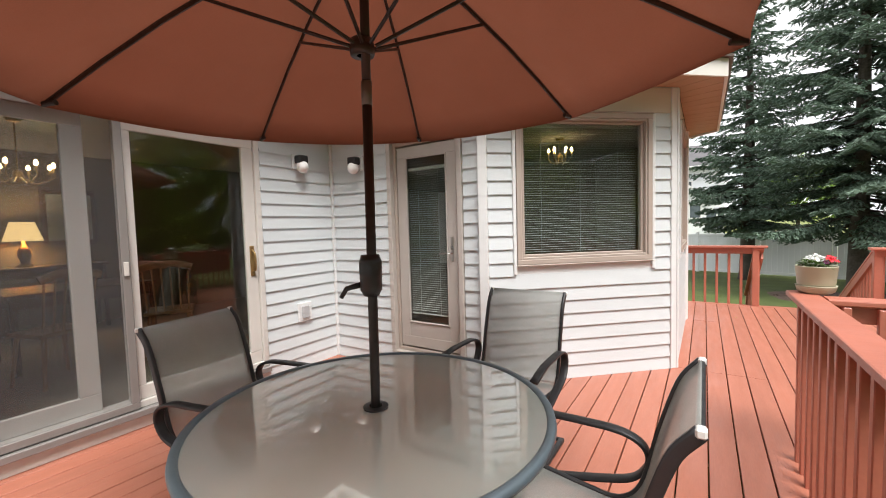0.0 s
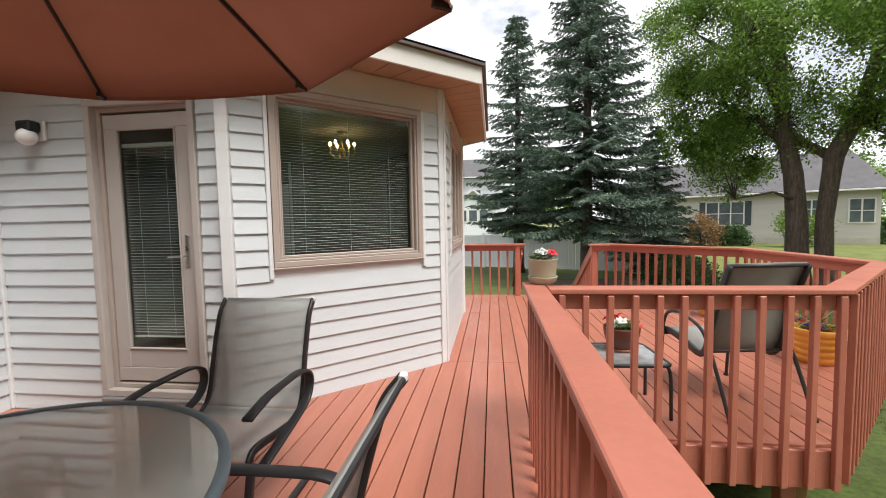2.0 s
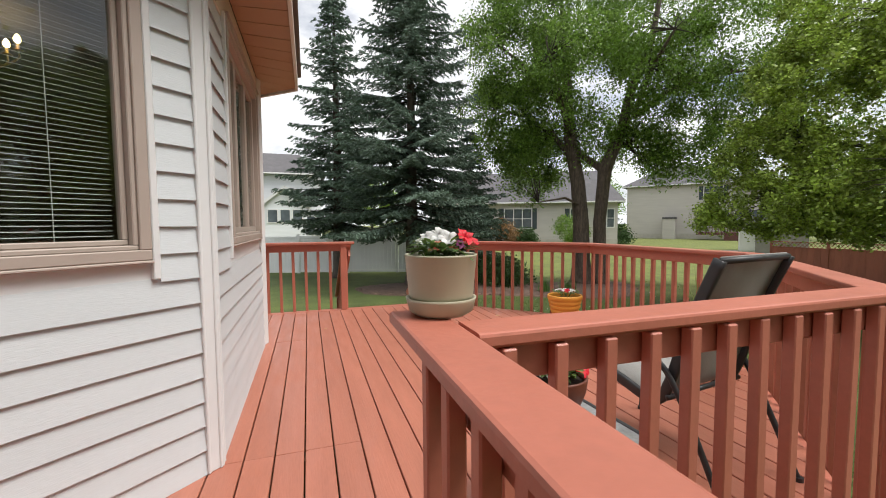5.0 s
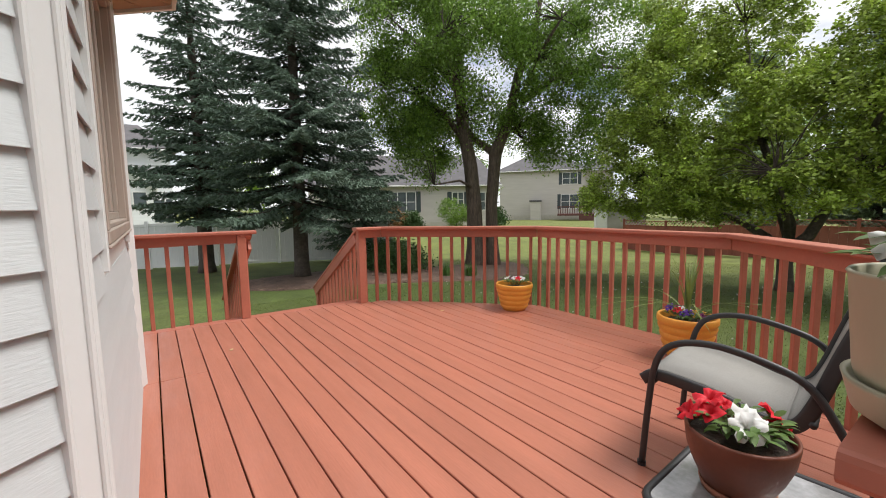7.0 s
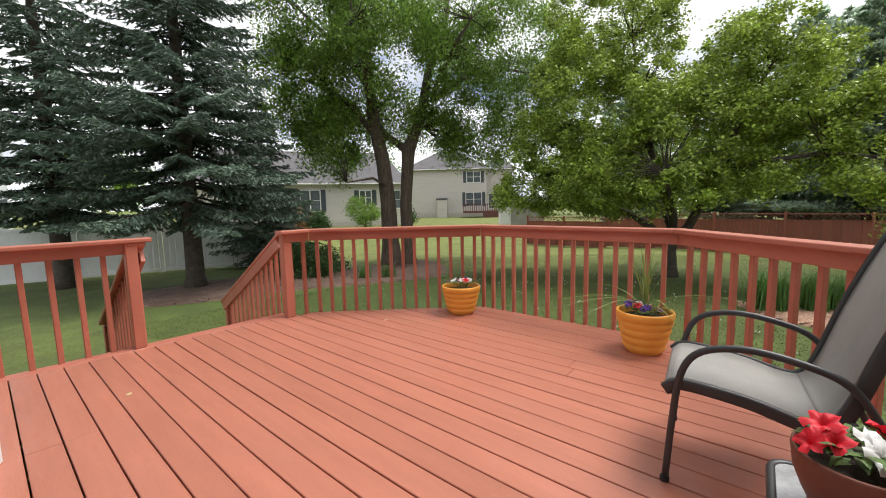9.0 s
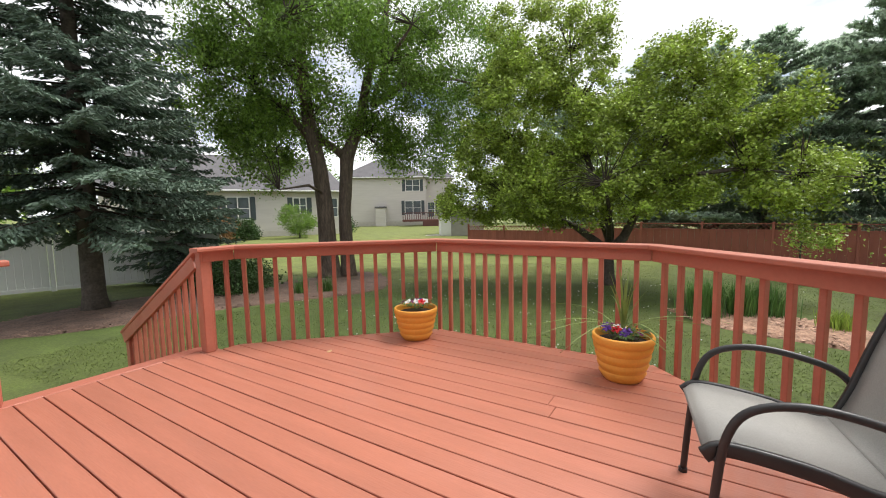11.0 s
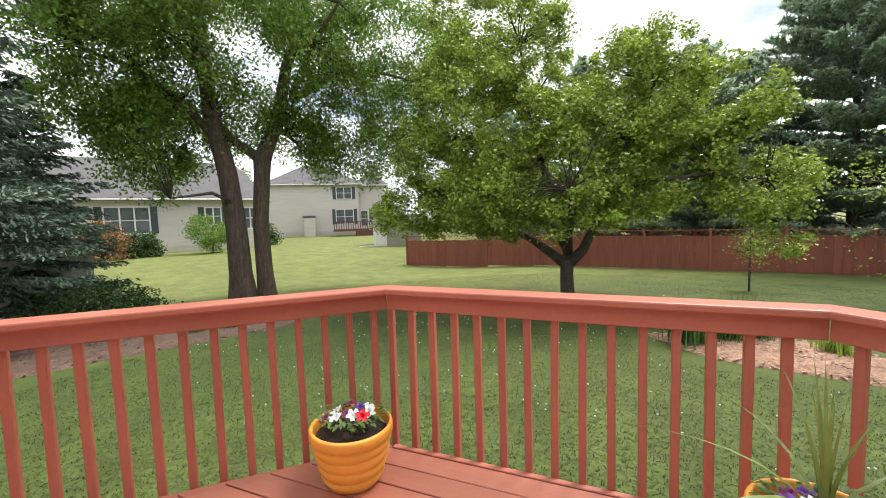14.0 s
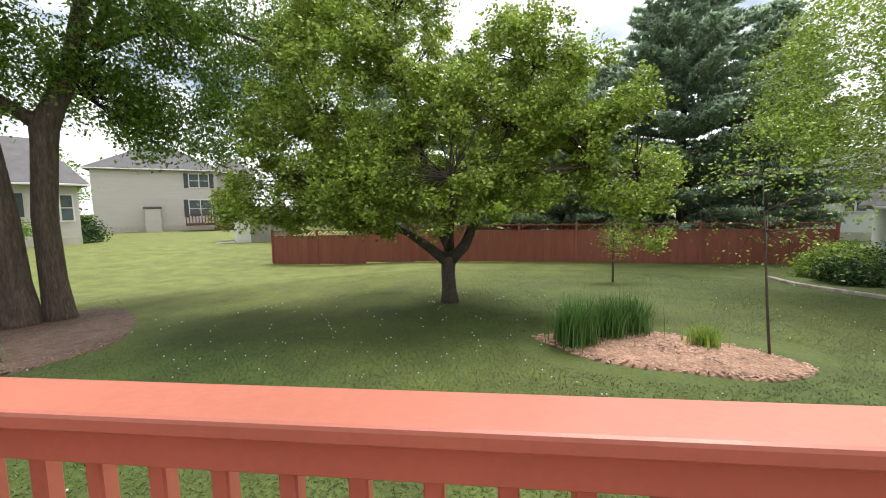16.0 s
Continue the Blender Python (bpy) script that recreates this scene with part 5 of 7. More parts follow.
def small_leaf(bm, base, direction, length, width, droop, rnd):
    d = Vector(direction).normalized()
    s = d.cross(Vector((0, 0, 1)))
    s = s.normalized() if s.length > 0.05 else Vector((1, 0, 0))
    u = s.cross(d)
    b = Vector(base)
    rows = []
    for f, w in ((0.0, 0.15), (0.25, 0.8), (0.55, 1.0), (0.82, 0.6), (1.0, 0.05)):
        p = b + d * (length * f) - Vector((0, 0, 1)) * (droop * f * f * length)
        rows.append((bm.verts.new(p - s * width * w / 2 + u * width * 0.12 * w), bm.verts.new(p), bm.verts.new(p + s * width * w / 2 + u * width * 0.12 * w)))
    for a, c in zip(rows, rows[1:]):
        bm.faces.new((a[0], a[1], c[1], c[0]))
        bm.faces.new((a[1], a[2], c[2], c[1]))


def bedding_plant(label, at, radius, height, flowers, leaves, seed, spikes=0, spike_h=0.42):
    """Flowers in a pot: stems, leaves, blossoms, all above the soil at the given place."""
    rnd = random.Random(seed)
    t = thing("flowering_plant", label, "flowers", at=pose(*at))
    bm = bmesh.new()
    for k in range(leaves):
        a, rr = rnd.uniform(0, 6.283), radius * math.sqrt(rnd.random()) * 0.95
        z = height * (rnd.uniform(0.0, 0.6) + 0.75 * rr / radius)
        out = rnd.uniform(0, 6.283) if rnd.random() < 0.4 else a + rnd.uniform(-0.7, 0.7)
        small_leaf(bm, (rr * math.cos(a), rr * math.sin(a), z), (math.cos(out), math.sin(out), rnd.uniform(0.0, 0.8)), rnd.uniform(0.03, 0.058), rnd.uniform(0.014, 0.024), rnd.uniform(0.1, 0.5), rnd)
    part("foliage", bm, M_LEAF_P, t, "green oval leaves", True)
    bm = bmesh.new()
    for k in range(max(6, leaves // 12)):
        a, rr = rnd.uniform(0, 6.283), radius * math.sqrt(rnd.random()) * 0.85
        tube(bm, [(rr * 0.6 * math.cos(a), rr * 0.6 * math.sin(a), -0.01), (rr * math.cos(a), rr * math.sin(a), height * 0.7)], 0.0022, 5)
    tagged(part("stem_tangle", bm, M_LEAF_P, t), kind="stuff")
    for x, y, z, r, mat, tilt in flowers:
        bm = bmesh.new()
        petal_flower(bm, (x, y, z), tilt, r, rnd)
        part("blossom", bm, mat, t, "", True)
    for k in range(spikes):
        bm = bmesh.new()
        a = rnd.uniform(0, 6.283)
        lean = rnd.uniform(0.05, 0.30) if k < spikes * 0.55 else rnd.uniform(0.7, 1.15)
        h = spike_h * rnd.uniform(0.7, 1.1)
        c, s = math.cos(a), math.sin(a)
        side = Vector((-s, c, 0))
        w = rnd.uniform(0.008, 0.013)
        rows = []
        for i in range(8):
            f = i / 7
            p = Vector((0.0 + c * h * lean * f * (0.4 + 0.9 * f), s * h * lean * f * (0.4 + 0.9 * f), h * (f - lean * 0.75 * f * f)))
            ww = w * (1 - f) ** 0.6 * (0.6 + 0.4 * min(1, 4 * f))
            rows.append((bm.verts.new(p - side * ww), bm.verts.new(p + Vector((0, 0, -0.002))), bm.verts.new(p + side * ww)))
        for p, q in zip(rows, rows[1:]):
            bm.faces.new((p[0], p[1], q[1], q[0]))
            bm.faces.new((p[1], p[2], q[2], q[1]))
        part("blade", bm, M_SPIKE, t, "", True)
    return t


def ribbed_pot(x, y, r, h, label):
    t = thing("ribbed_flower_pot", label, "flower pot", "orange ribbed pots", at=pose(x, y, 0))
    prof = [(0.0, 0.0), (r * 0.60, 0.0)]
    for k in range(4):
        z0 = h * (0.02 + 0.195 * k)
        r0 = r * (0.62 + 0.30 * ((k + 0.0) / 4) ** 0.8)
        r1 = r * (0.62 + 0.30 * ((k + 1.0) / 4) ** 0.8)
        prof += [(r0 + 0.001, z0), (r0 + 0.012, z0 + h * 0.05), (r1 + 0.010, z0 + h * 0.15), (r1 + 0.001, z0 + h * 0.19)]
    prof += [(r * 0.965, h * 0.82), (r, h * 0.86), (r, h * 0.97), (r - 0.006, h), (r - 0.018, h), (r - 0.022, h * 0.96), (r * 0.86, h * 0.80)]
    body = part("pot_body", lathe(bmesh.new(), prof, 48), M_ORANGE, t, "orange ribbed wall with a rolled rim", True)
    part("soil", lathe(bmesh.new(), [(0.0, h * 0.83), (r * 0.5, h * 0.835), (r * 0.87, h * 0.82)], 32), M_SOIL, t, "dark potting soil", True)
    return t


UP = (0, 0, 1)
ribbed_pot(3.70, 6.86, 0.215, 0.31, "orange ribbed pot of pansies by the deck corner")
bedding_plant("white, crimson and plum pansies in an orange pot", (3.70, 6.86, 0.292), 0.165, 0.07, [
    (-0.09, 0.03, 0.085, 0.036, M_PETAL_W, (-0.4, 0.2, 1)), (-0.05, -0.05, 0.09, 0.036, M_PETAL_W, (-0.5, -0.3, 1)), (-0.02, 0.08, 0.08, 0.034, M_PETAL_W, (-0.3, 0.5, 1)),
    (0.02, -0.10, 0.085, 0.036, M_PETAL_W, (-0.4, -0.5, 1)), (-0.03, 0.005, 0.08, 0.034, M_PETAL_M, (-0.3, 0, 1)), (0.05, -0.02, 0.085, 0.032, M_PETAL_P, (-0.2, 0, 1)),
    (-0.04, -0.10, 0.09, 0.038, M_PETAL_R, (-0.5, -0.4, 1)), (0.07, 0.06, 0.08, 0.034, M_PETAL_M, (0, 0.3, 1)), (0.08, -0.06, 0.08, 0.034, M_PETAL_W, (0.2, -0.3, 1)), (-0.10, 0.09, 0.075, 0.030, M_PETAL_M, (-0.4, 0.5, 1))], 150, 3)
ribbed_pot(3.665, 4.95, 0.215, 0.335, "orange ribbed pot of pansies with a grassy spike")
bedding_plant("violet, red and white pansies round a spiky grass", (3.665, 4.95, 0.29), 0.165, 0.07, [
    (-0.10, 0.09, 0.10, 0.034, M_PETAL_P, (-0.5, 0.4, 1)), (-0.05, 0.12, 0.105, 0.034, M_PETAL_P, (-0.3, 0.5, 1)), (-0.10, 0.03, 0.10, 0.036, M_PETAL_R, (-0.6, 0.1, 1)),
    (-0.08, -0.04, 0.085, 0.036, M_PETAL_P, (-0.6, -0.2, 1)), (-0.11, -0.02, 0.08, 0.034, M_PETAL_P, (-0.7, 0, 1)), (-0.02, 0.04, 0.10, 0.030, M_PETAL_W, (-0.2, 0.1, 1)),
    (-0.01, 0.0, 0.09, 0.028, M_PETAL_W, (-0.3, 0.1, 1)), (0.02, 0.09, 0.10, 0.030, M_PETAL_M, (0, 0.3, 1)), (-0.03, -0.12, 0.07, 0.028, M_PETAL_M, (-0.4, -0.5, 1)), (0.06, 0.03, 0.09, 0.03, M_PETAL_P, (0.1, 0.1, 1))], 170, 8, spikes=22, spike_h=0.58)


def clay_pot(x, y, z):
    t = thing("clay_flower_pot", "brown clay pot on a saucer on the side table", "flower pot", at=pose(x, y, z))
    part("saucer", lathe(bmesh.new(), [(0, 0), (0.085, 0), (0.092, 0.022), (0.086, 0.022), (0.080, 0.008), (0, 0.008)], 36), M_TERRA2, t, "pale clay saucer", True)
    part("pot_body", lathe(bmesh.new(), [(0, 0.009), (0.074, 0.009), (0.084, 0.02), (0.108, 0.07), (0.126, 0.12), (0.133, 0.172), (0.132, 0.180), (0.125, 0.180), (0.120, 0.155)], 44), M_TERRA, t, "", True)
    part("soil", lathe(bmesh.new(), [(0, 0.155), (0.121, 0.153)], 28), M_SOIL, t)
    return t


clay_pot(1.585, 3.93, 0.3995)
bedding_plant("crimson and white petunias in a clay pot", (1.585, 3.93, 0.3995 + 0.155), 0.100, 0.055, [
    (-0.06, 0.055, 0.075, 0.042, M_PETAL_R, (-0.5, 0.2, 1)), (-0.015, 0.075, 0.095, 0.044, M_PETAL_R, (-0.3, 0.3, 1)), (0.02, 0.05, 0.075, 0.030, M_PETAL_R, (-0.2, 0, 1)),
    (0.085, -0.055, 0.060, 0.048, M_PETAL_R, (0.4, -0.6, 0.8)), (-0.055, -0.035, 0.062, 0.045, M_PETAL_W, (-0.6, -0.3, 0.7)), (-0.005, -0.02, 0.072, 0.044, M_PETAL_W, (-0.2, -0.4, 1)), (-0.09, 0.10, 0.07, 0.034, M_PETAL_R, (-0.6, 0.5, 0.7))], 130, 21)


def rail_planter(x, y, z):
    t = thing("rail_planter", "round beige plastic planter on the railing corner", "flower pot", at=pose(x, y, z))
    part("saucer", lathe(bmesh.new(), [(0, 0), (0.070, 0), (0.088, 0.012), (0.096, 0.042), (0.098, 0.048), (0.092, 0.048), (0.088, 0.040), (0, 0.035)], 48), M_BEIGE, t, "attached beige drip tray", True)
    part("pot_body", lathe(bmesh.new(), [(0, 0.0445), (0.086, 0.0445), (0.089, 0.055), (0.0985, 0.160), (0.1005, 0.163), (0.0985, 0.166), (0.0945, 0.164), (0.092, 0.14)], 48), M_BEIGE, t, "", True)
    part("soil", lathe(bmesh.new(), [(0, 0.142), (0.092, 0.138)], 28), M_SOIL, t)
    return t


PLX, PLY = 0.955, 3.545
rail_planter(PLX, PLY, RAIL_TOP + 0.001)
bedding_plant("white and crimson petunias in a beige planter", (PLX, PLY, RAIL_TOP + 0.141), 0.072, 0.05, [
    (-0.035, 0.03, 0.072, 0.030, M_PETAL_W, (-0.6, -0.2, 0.8)), (-0.01, 0.005, 0.078, 0.030, M_PETAL_W, (-0.5, -0.4, 0.7)), (0.01, -0.03, 0.070, 0.028, M_PETAL_W, (-0.4, -0.6, 0.7)),
    (0.005, 0.035, 0.080, 0.028, M_PETAL_W, (0.1, 0.2, 1)), (-0.045, 0.055, 0.060, 0.026, M_PETAL_W, (-0.7, 0.2, 0.6)), (0.055, -0.055, 0.075, 0.032, M_PETAL_R, (0.3, -0.6, 0.8)),
    (0.075, -0.03, 0.070, 0.030, M_PETAL_R, (0.6, -0.2, 0.8)), (0.03, -0.075, 0.055, 0.014, M_PETAL_M, (0.2, -0.8, 0.5))], 120, 33)


# a few fallen leaves on the boards
M_DRYLEAF = material("dry_fallen_leaf", (0.50, 0.36, 0.20), 0.7, vary=0.2, vary_scale=60)
for x, y, turn, size in ((2.975, 7.305, 20, 0.035), (0.78, 7.375, 70, 0.028)):
    bm = bmesh.new()
    n = 10
    ring = [(size * math.cos(2 * math.pi * k / n), 0.55 * size * math.sin(2 * math.pi * k / n) * (1 - 0.3 * math.cos(2 * math.pi * k / n))) for k in range(n)]
    hexa(bm, [(p, q, 0.003 + 0.16 * abs(q)) for p, q in ring], [(p, q, 0.0045 + 0.16 * abs(q)) for p, q in ring])
    lf = finish("fallen_leaf", bm, M_DRYLEAF)
    lf.matrix_basis = pose(x, y, 0, 0, 0, turn)
    tagged(lf, "small dry tan leaf fallen on the deck boards", "leaf", "fallen leaves")


# ---- yard ----
M_MULCH = material("bark_mulch", (0.25, 0.135, 0.09), 0.95, vary=0.25, vary_scale=3, fine=0.45, fine_scale=28, bump=1.0, bump_scale=40, second=(0.40, 0.25, 0.17), second_scale=9)
# older brown mulch and chips, with the shade under the trees painted in
M_OLD_MULCH_SHADED = material("shaded_old_bark_mulch", (0.085, 0.055, 0.040), 0.95, vary=0.3, vary_scale=2, fine=0.45, fine_scale=28, bump=1.0, bump_scale=40, second=(0.16, 0.10, 0.075), second_scale=7)
M_OLD_CHIP_SHADED = material("shaded_old_chips", (0.17, 0.11, 0.08), 0.9, island=0.5, vary=0.15, vary_scale=8)
M_CHIP = material("mulch_chips", (0.40, 0.25, 0.18), 0.9, island=0.45, vary=0.15, vary_scale=8)
M_BARK = material("ridged_bark", (0.135, 0.102, 0.080), 0.95, vary=0.42, vary_scale=4, stretch=(3.5, 3.5, 0.7), fine=0.3, fine_scale=12, bump=1.0, bump_scale=5, bump_stretch=(4, 4, 0.7), relief=0.05)
M_BARK2 = material("grey_bark", (0.085, 0.070, 0.058), 0.95, vary=0.3, vary_scale=6, fine=0.3, fine_scale=20, bump=1.0, bump_scale=18, bump_stretch=(3, 3, 1))
M_TWIG = material("dark_twigs", (0.055, 0.042, 0.032), 0.9, vary=0.2)
M_LEAF_ASH = material("dark_green_tree_leaves", (0.170, 0.285, 0.044), 0.42, island=0.45, vary=0.38, vary_scale=1.1, through_light=0.42)
M_LEAF_APPLE = material("apple_tree_leaves", (0.300, 0.400, 0.065), 0.42, island=0.50, vary=0.42, vary_scale=1.2, through_light=0.24)
M_LEAF_YOUNG = material("bright_young_leaves", (0.25, 0.35, 0.06), 0.5, island=0.35, vary=0.15, vary_scale=1.5, through_light=0.4)
M_SPRUCE = material("blue_spruce_needles", (0.112, 0.166, 0.120), 0.65, island=0.4, vary=0.25, vary_scale=1.1, through_light=0.12)
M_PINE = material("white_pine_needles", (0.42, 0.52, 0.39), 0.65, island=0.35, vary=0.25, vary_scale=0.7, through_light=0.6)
M_YEW = material("dark_shrub_leaves", (0.045, 0.095, 0.022), 0.6, island=0.4, vary=0.2, through_light=0.2)
M_BARBERRY = material("coppery_shrub_leaves", (0.26, 0.15, 0.06), 0.6, island=0.4, vary=0.2, through_light=0.25)
M_REED = material("ornamental_grass_blades", (0.095, 0.20, 0.045), 0.5, island=0.35, vary=0.2, through_light=0.3)
# blades carry the same painted shade-to-sun blend as the lawn sheet
M_GRASS = material("lawn_blades", (0.061, 0.099, 0.012), 0.6, island=0.3, vary=0.3, vary_scale=0.5, through_light=0.3, second=(0.110, 0.130, 0.028), second_scale=0.13, sunlit=(0.160, 0.180, 0.040))
M_FENCE = material("red_brown_fence_stain", (0.27, 0.085, 0.058), 0.75, vary=0.15, vary_scale=2, stretch=(2, 2, 0.5), fine=0.08, bump=0.3, piece=0.08)
M_VINYL = material("white_vinyl_fence", (0.80, 0.81, 0.82), 0.45, vary=0.04, vary_scale=1, bump=0.04)
M_STUCCO = material("taupe_house_siding", (0.56, 0.525, 0.50), 0.7, vary=0.06, vary_scale=0.6, stretch=(1, 1, 8), bump=0.1)
M_WHITEHOUSE = material("white_house_siding", (0.70, 0.72, 0.74), 0.6, vary=0.05, vary_scale=0.6, stretch=(1, 1, 8), bump=0.1)
M_ROOF_FAR = material("grey_asphalt_roof", (0.115, 0.110, 0.115), 0.9, vary=0.15, vary_scale=1.2, fine=0.12, fine_scale=12, bump=0.3)
M_WHITE = material("white_outdoor_paint", (0.72, 0.72, 0.71), 0.5, vary=0.04)
M_WINDARK = material("dark_far_window", (0.10, 0.12, 0.135), 0.08, vary=0.3, vary_scale=1.5, spec=0.6)
M_SHUTTER = material("dark_shutter", (0.05, 0.065, 0.075), 0.6, vary=0.1)
M_SHED = material("grey_shed_boards", (0.30, 0.285, 0.26), 0.7, vary=0.1, vary_scale=2, bump=0.2)
M_STONE = material("edging_stone", (0.33, 0.29, 0.24), 0.85, vary=0.25, vary_scale=5, bump=0.5, piece=0.2)
M_CONCRETE = material("pale_foundation", (0.50, 0.47, 0.42), 0.85, vary=0.1, bump=0.2)
M_DECKFAR = material("far_deck_wood", (0.13, 0.05, 0.045), 0.7, vary=0.1)


def blades(name, centres, n_each, length, width, spread, lean, mat, seed):
    """Grass blades as slim curved strips of two quads."""
    rng = np.random.default_rng(seed)
    c = np.repeat(np.asarray(centres, dtype=float), n_each, axis=0)
    n = len(c)
    c[:, :2] += rng.normal(0, spread, (n, 2))
    a = rng.uniform(0, 2 * np.pi, n)
    l = length * rng.uniform(0.6, 1.15, n)
    k = lean * rng.uniform(0.2, 1.0, n)
    d = np.stack([np.cos(a), np.sin(a), np.zeros(n)], 1)
    s = np.stack([-np.sin(a), np.cos(a), np.zeros(n)], 1) * (width / 2)
    up = np.array([0, 0, 1.0])
    rows = []
    for f, w in ((0.0, 1.0), (0.55, 0.8), (1.0, 0.08)):
        p = c + up * (l * f * (1 - 0.25 * k * f))[:, None] + d * (l * k * f * f)[:, None]
        rows += [p - s * w, p + s * w]
    v = np.stack(rows, 1).reshape(-1, 3)
    b = np.arange(n)[:, None] * 6
    f = np.concatenate([b + np.array([[0, 1, 3, 2]]), b + np.array([[2, 3, 5, 4]])], 1).reshape(-1, 4)
    return array_mesh(name, v, f, mat)


def lawn_blades():
    """Short blades on the stretch of lawn that the deck looks down on."""
    rng = np.random.default_rng(4)
    n = 205000
    r = 1.5 + 15.0 * rng.random(n) ** 0.75
    a = rng.uniform(-1.15, 1.75, n)
    x, y = 3.2 + r * np.cos(a), 5.6 + r * np.sin(a)
    keep = ~((x < 4.15) & (y < 8.6)) & ~((x - 10.0) ** 2 / 1.4 ** 2 + (y - 3.0) ** 2 / 2.3 ** 2 < 1) & ~((y > 13.6) & (x < 11.3))
    x, y = x[keep], y[keep]
    z = np.array([ground_z(p, q) for p, q in zip(x, y)]) - 0.004
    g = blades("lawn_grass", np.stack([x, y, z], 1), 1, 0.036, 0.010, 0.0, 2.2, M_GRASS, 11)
    tagged(g, "short green lawn grass blades", "grass", kind="stuff")
    # fallen white blossoms on the lawn
    k = 260
    r, a = 2.5 + 9 * rng.random(k), rng.uniform(-0.8, 1.3, k)
    x, y = 4.0 + r * np.cos(a), 5.6 + r * np.sin(a)
    bm = bmesh.new()
    for p, q in zip(x, y):
        if p < 4.3:
            continue
        bmesh.ops.create_icosphere(bm, subdivisions=1, radius=0.012, matrix=Matrix.Translation((p, q, ground_z(p, q) + 0.04)))
    tagged(finish("fallen_blossoms", bm, M_PETAL_W), "scattered small white blossoms on the grass", "blossoms", kind="stuff")


lawn_blades()


def mulch_bed(name, label, outline, seed, chips, mulch, chip):
    """A low mound of mulch with loose chips on it."""
    rnd = random.Random(seed)
    c = Vector((sum(p[0] for p in outline) / len(outline), sum(p[1] for p in outline) / len(outline)))
    P = curve_points([(*p, 0) for p in outline] + [(*outline[0], 0)], 8)[:-1]
    bm = bmesh.new()
    rings = []
    for f, h in ((1.02, -0.02), (0.98, 0.03), (0.8, 0.055), (0.45, 0.07), (0.1, 0.075)):
        ring = []
        for p in P:
            w = 1 + 0.03 * noise.noise((p.x * 2, p.y * 2, seed))
            x, y = c.x + (p.x - c.x) * f * w, c.y + (p.y - c.y) * f * w
            ring.append(bm.verts.new((x, y, ground_z(x, y) + h + 0.012 * noise.noise((x * 3, y * 3, 1)))))
        rings.append(ring)
    for a, b in zip(rings, rings[1:]):
        for k in range(len(a)):
            bm.faces.new((a[k], a[(k + 1) % len(a)], b[(k + 1) % len(a)], b[k]))
    bm.faces.new(rings[-1])
    structure(name, bm, mulch, label, "mulch", True)
    bm = bmesh.new()
    vs, fs = [], []
    for k in range(chips):
        p = P[rnd.randrange(len(P))]
        f = math.sqrt(rnd.random())
        x, y = c.x + (p.x - c.x) * f * 1.01, c.y + (p.y - c.y) * f * 1.01
        z = ground_z(x, y) + 0.035 + 0.05 * (1 - f)
        a, l, w, tl = rnd.uniform(0, 6.28), rnd.uniform(0.02, 0.055), rnd.uniform(0.008, 0.018), rnd.uniform(-0.4, 0.4)
        d, s = Vector((math.cos(a), math.sin(a), tl)) * l, Vector((-math.sin(a), math.cos(a), rnd.uniform(-0.4, 0.4))) * w
        o = Vector((x, y, z))
        b = len(vs)
        vs += [o - d - s, o + d - s, o + d + s, o - d + s]
        fs.append((b, b + 1, b + 2, b + 3))
    bm.free()
    ob = array_mesh("mulch_chips", [tuple(v) for v in vs], fs, chip)
    tagged(ob, "loose bark chips on a planting bed", "mulch", kind="stuff")


mulch_bed("mulch_bed_grasses", "reddish bark mulch bed with grasses", [(10.4, 5.0), (11.2, 3.8), (10.9, 2.9), (10.3, 2.0), (9.3, 1.35), (8.8, 2.1), (8.95, 3.0), (9.35, 4.2)], 3, 2600, M_MULCH, M_CHIP)
mulch_bed("mulch_bed_trees", "brown bark mulch under the twin-trunked tree", [(10.9, 13.3), (9.6, 12.9), (7.5, 13.5), (5.2, 14.3), (3.6, 14.7), (2.4, 15.6), (2.4, 17.4), (5.0, 18.0), (9.0, 17.6), (13.3, 17.0), (12.9, 15.2)], 5, 3500, M_OLD_MULCH_SHADED, M_OLD_CHIP_SHADED)

for x, y, n, h, lab in ((10.05, 4.35, 650, 0.78, "tall green ornamental grass clump in the mulch bed"), (10.5, 3.72, 420, 0.76, "tall green ornamental grass clump in the mulch bed"),
                        (10.75, 3.25, 330, 0.70, "tall green ornamental grass clump in the mulch bed"), (10.1, 2.35, 260, 0.36, "short pale grass tuft in the mulch bed"), (8.9, 14.0, 140, 0.5, "strappy day lily clump by the tree"), (8.2, 14.4, 140, 0.5, "strappy day lily clump by the tree")):
    g = blades("grass_clump", [(x, y, ground_z(x, y) + 0.03)], n, h, 0.016, 0.15 if h > 0.5 else 0.12, 0.55, M_REED if h > 0.4 else M_LEAF_YOUNG, int(x * 100 + y))
    tagged(g, lab, "ornamental grass", "grass clumps")


# ---- trees ----
REFLECTED = []


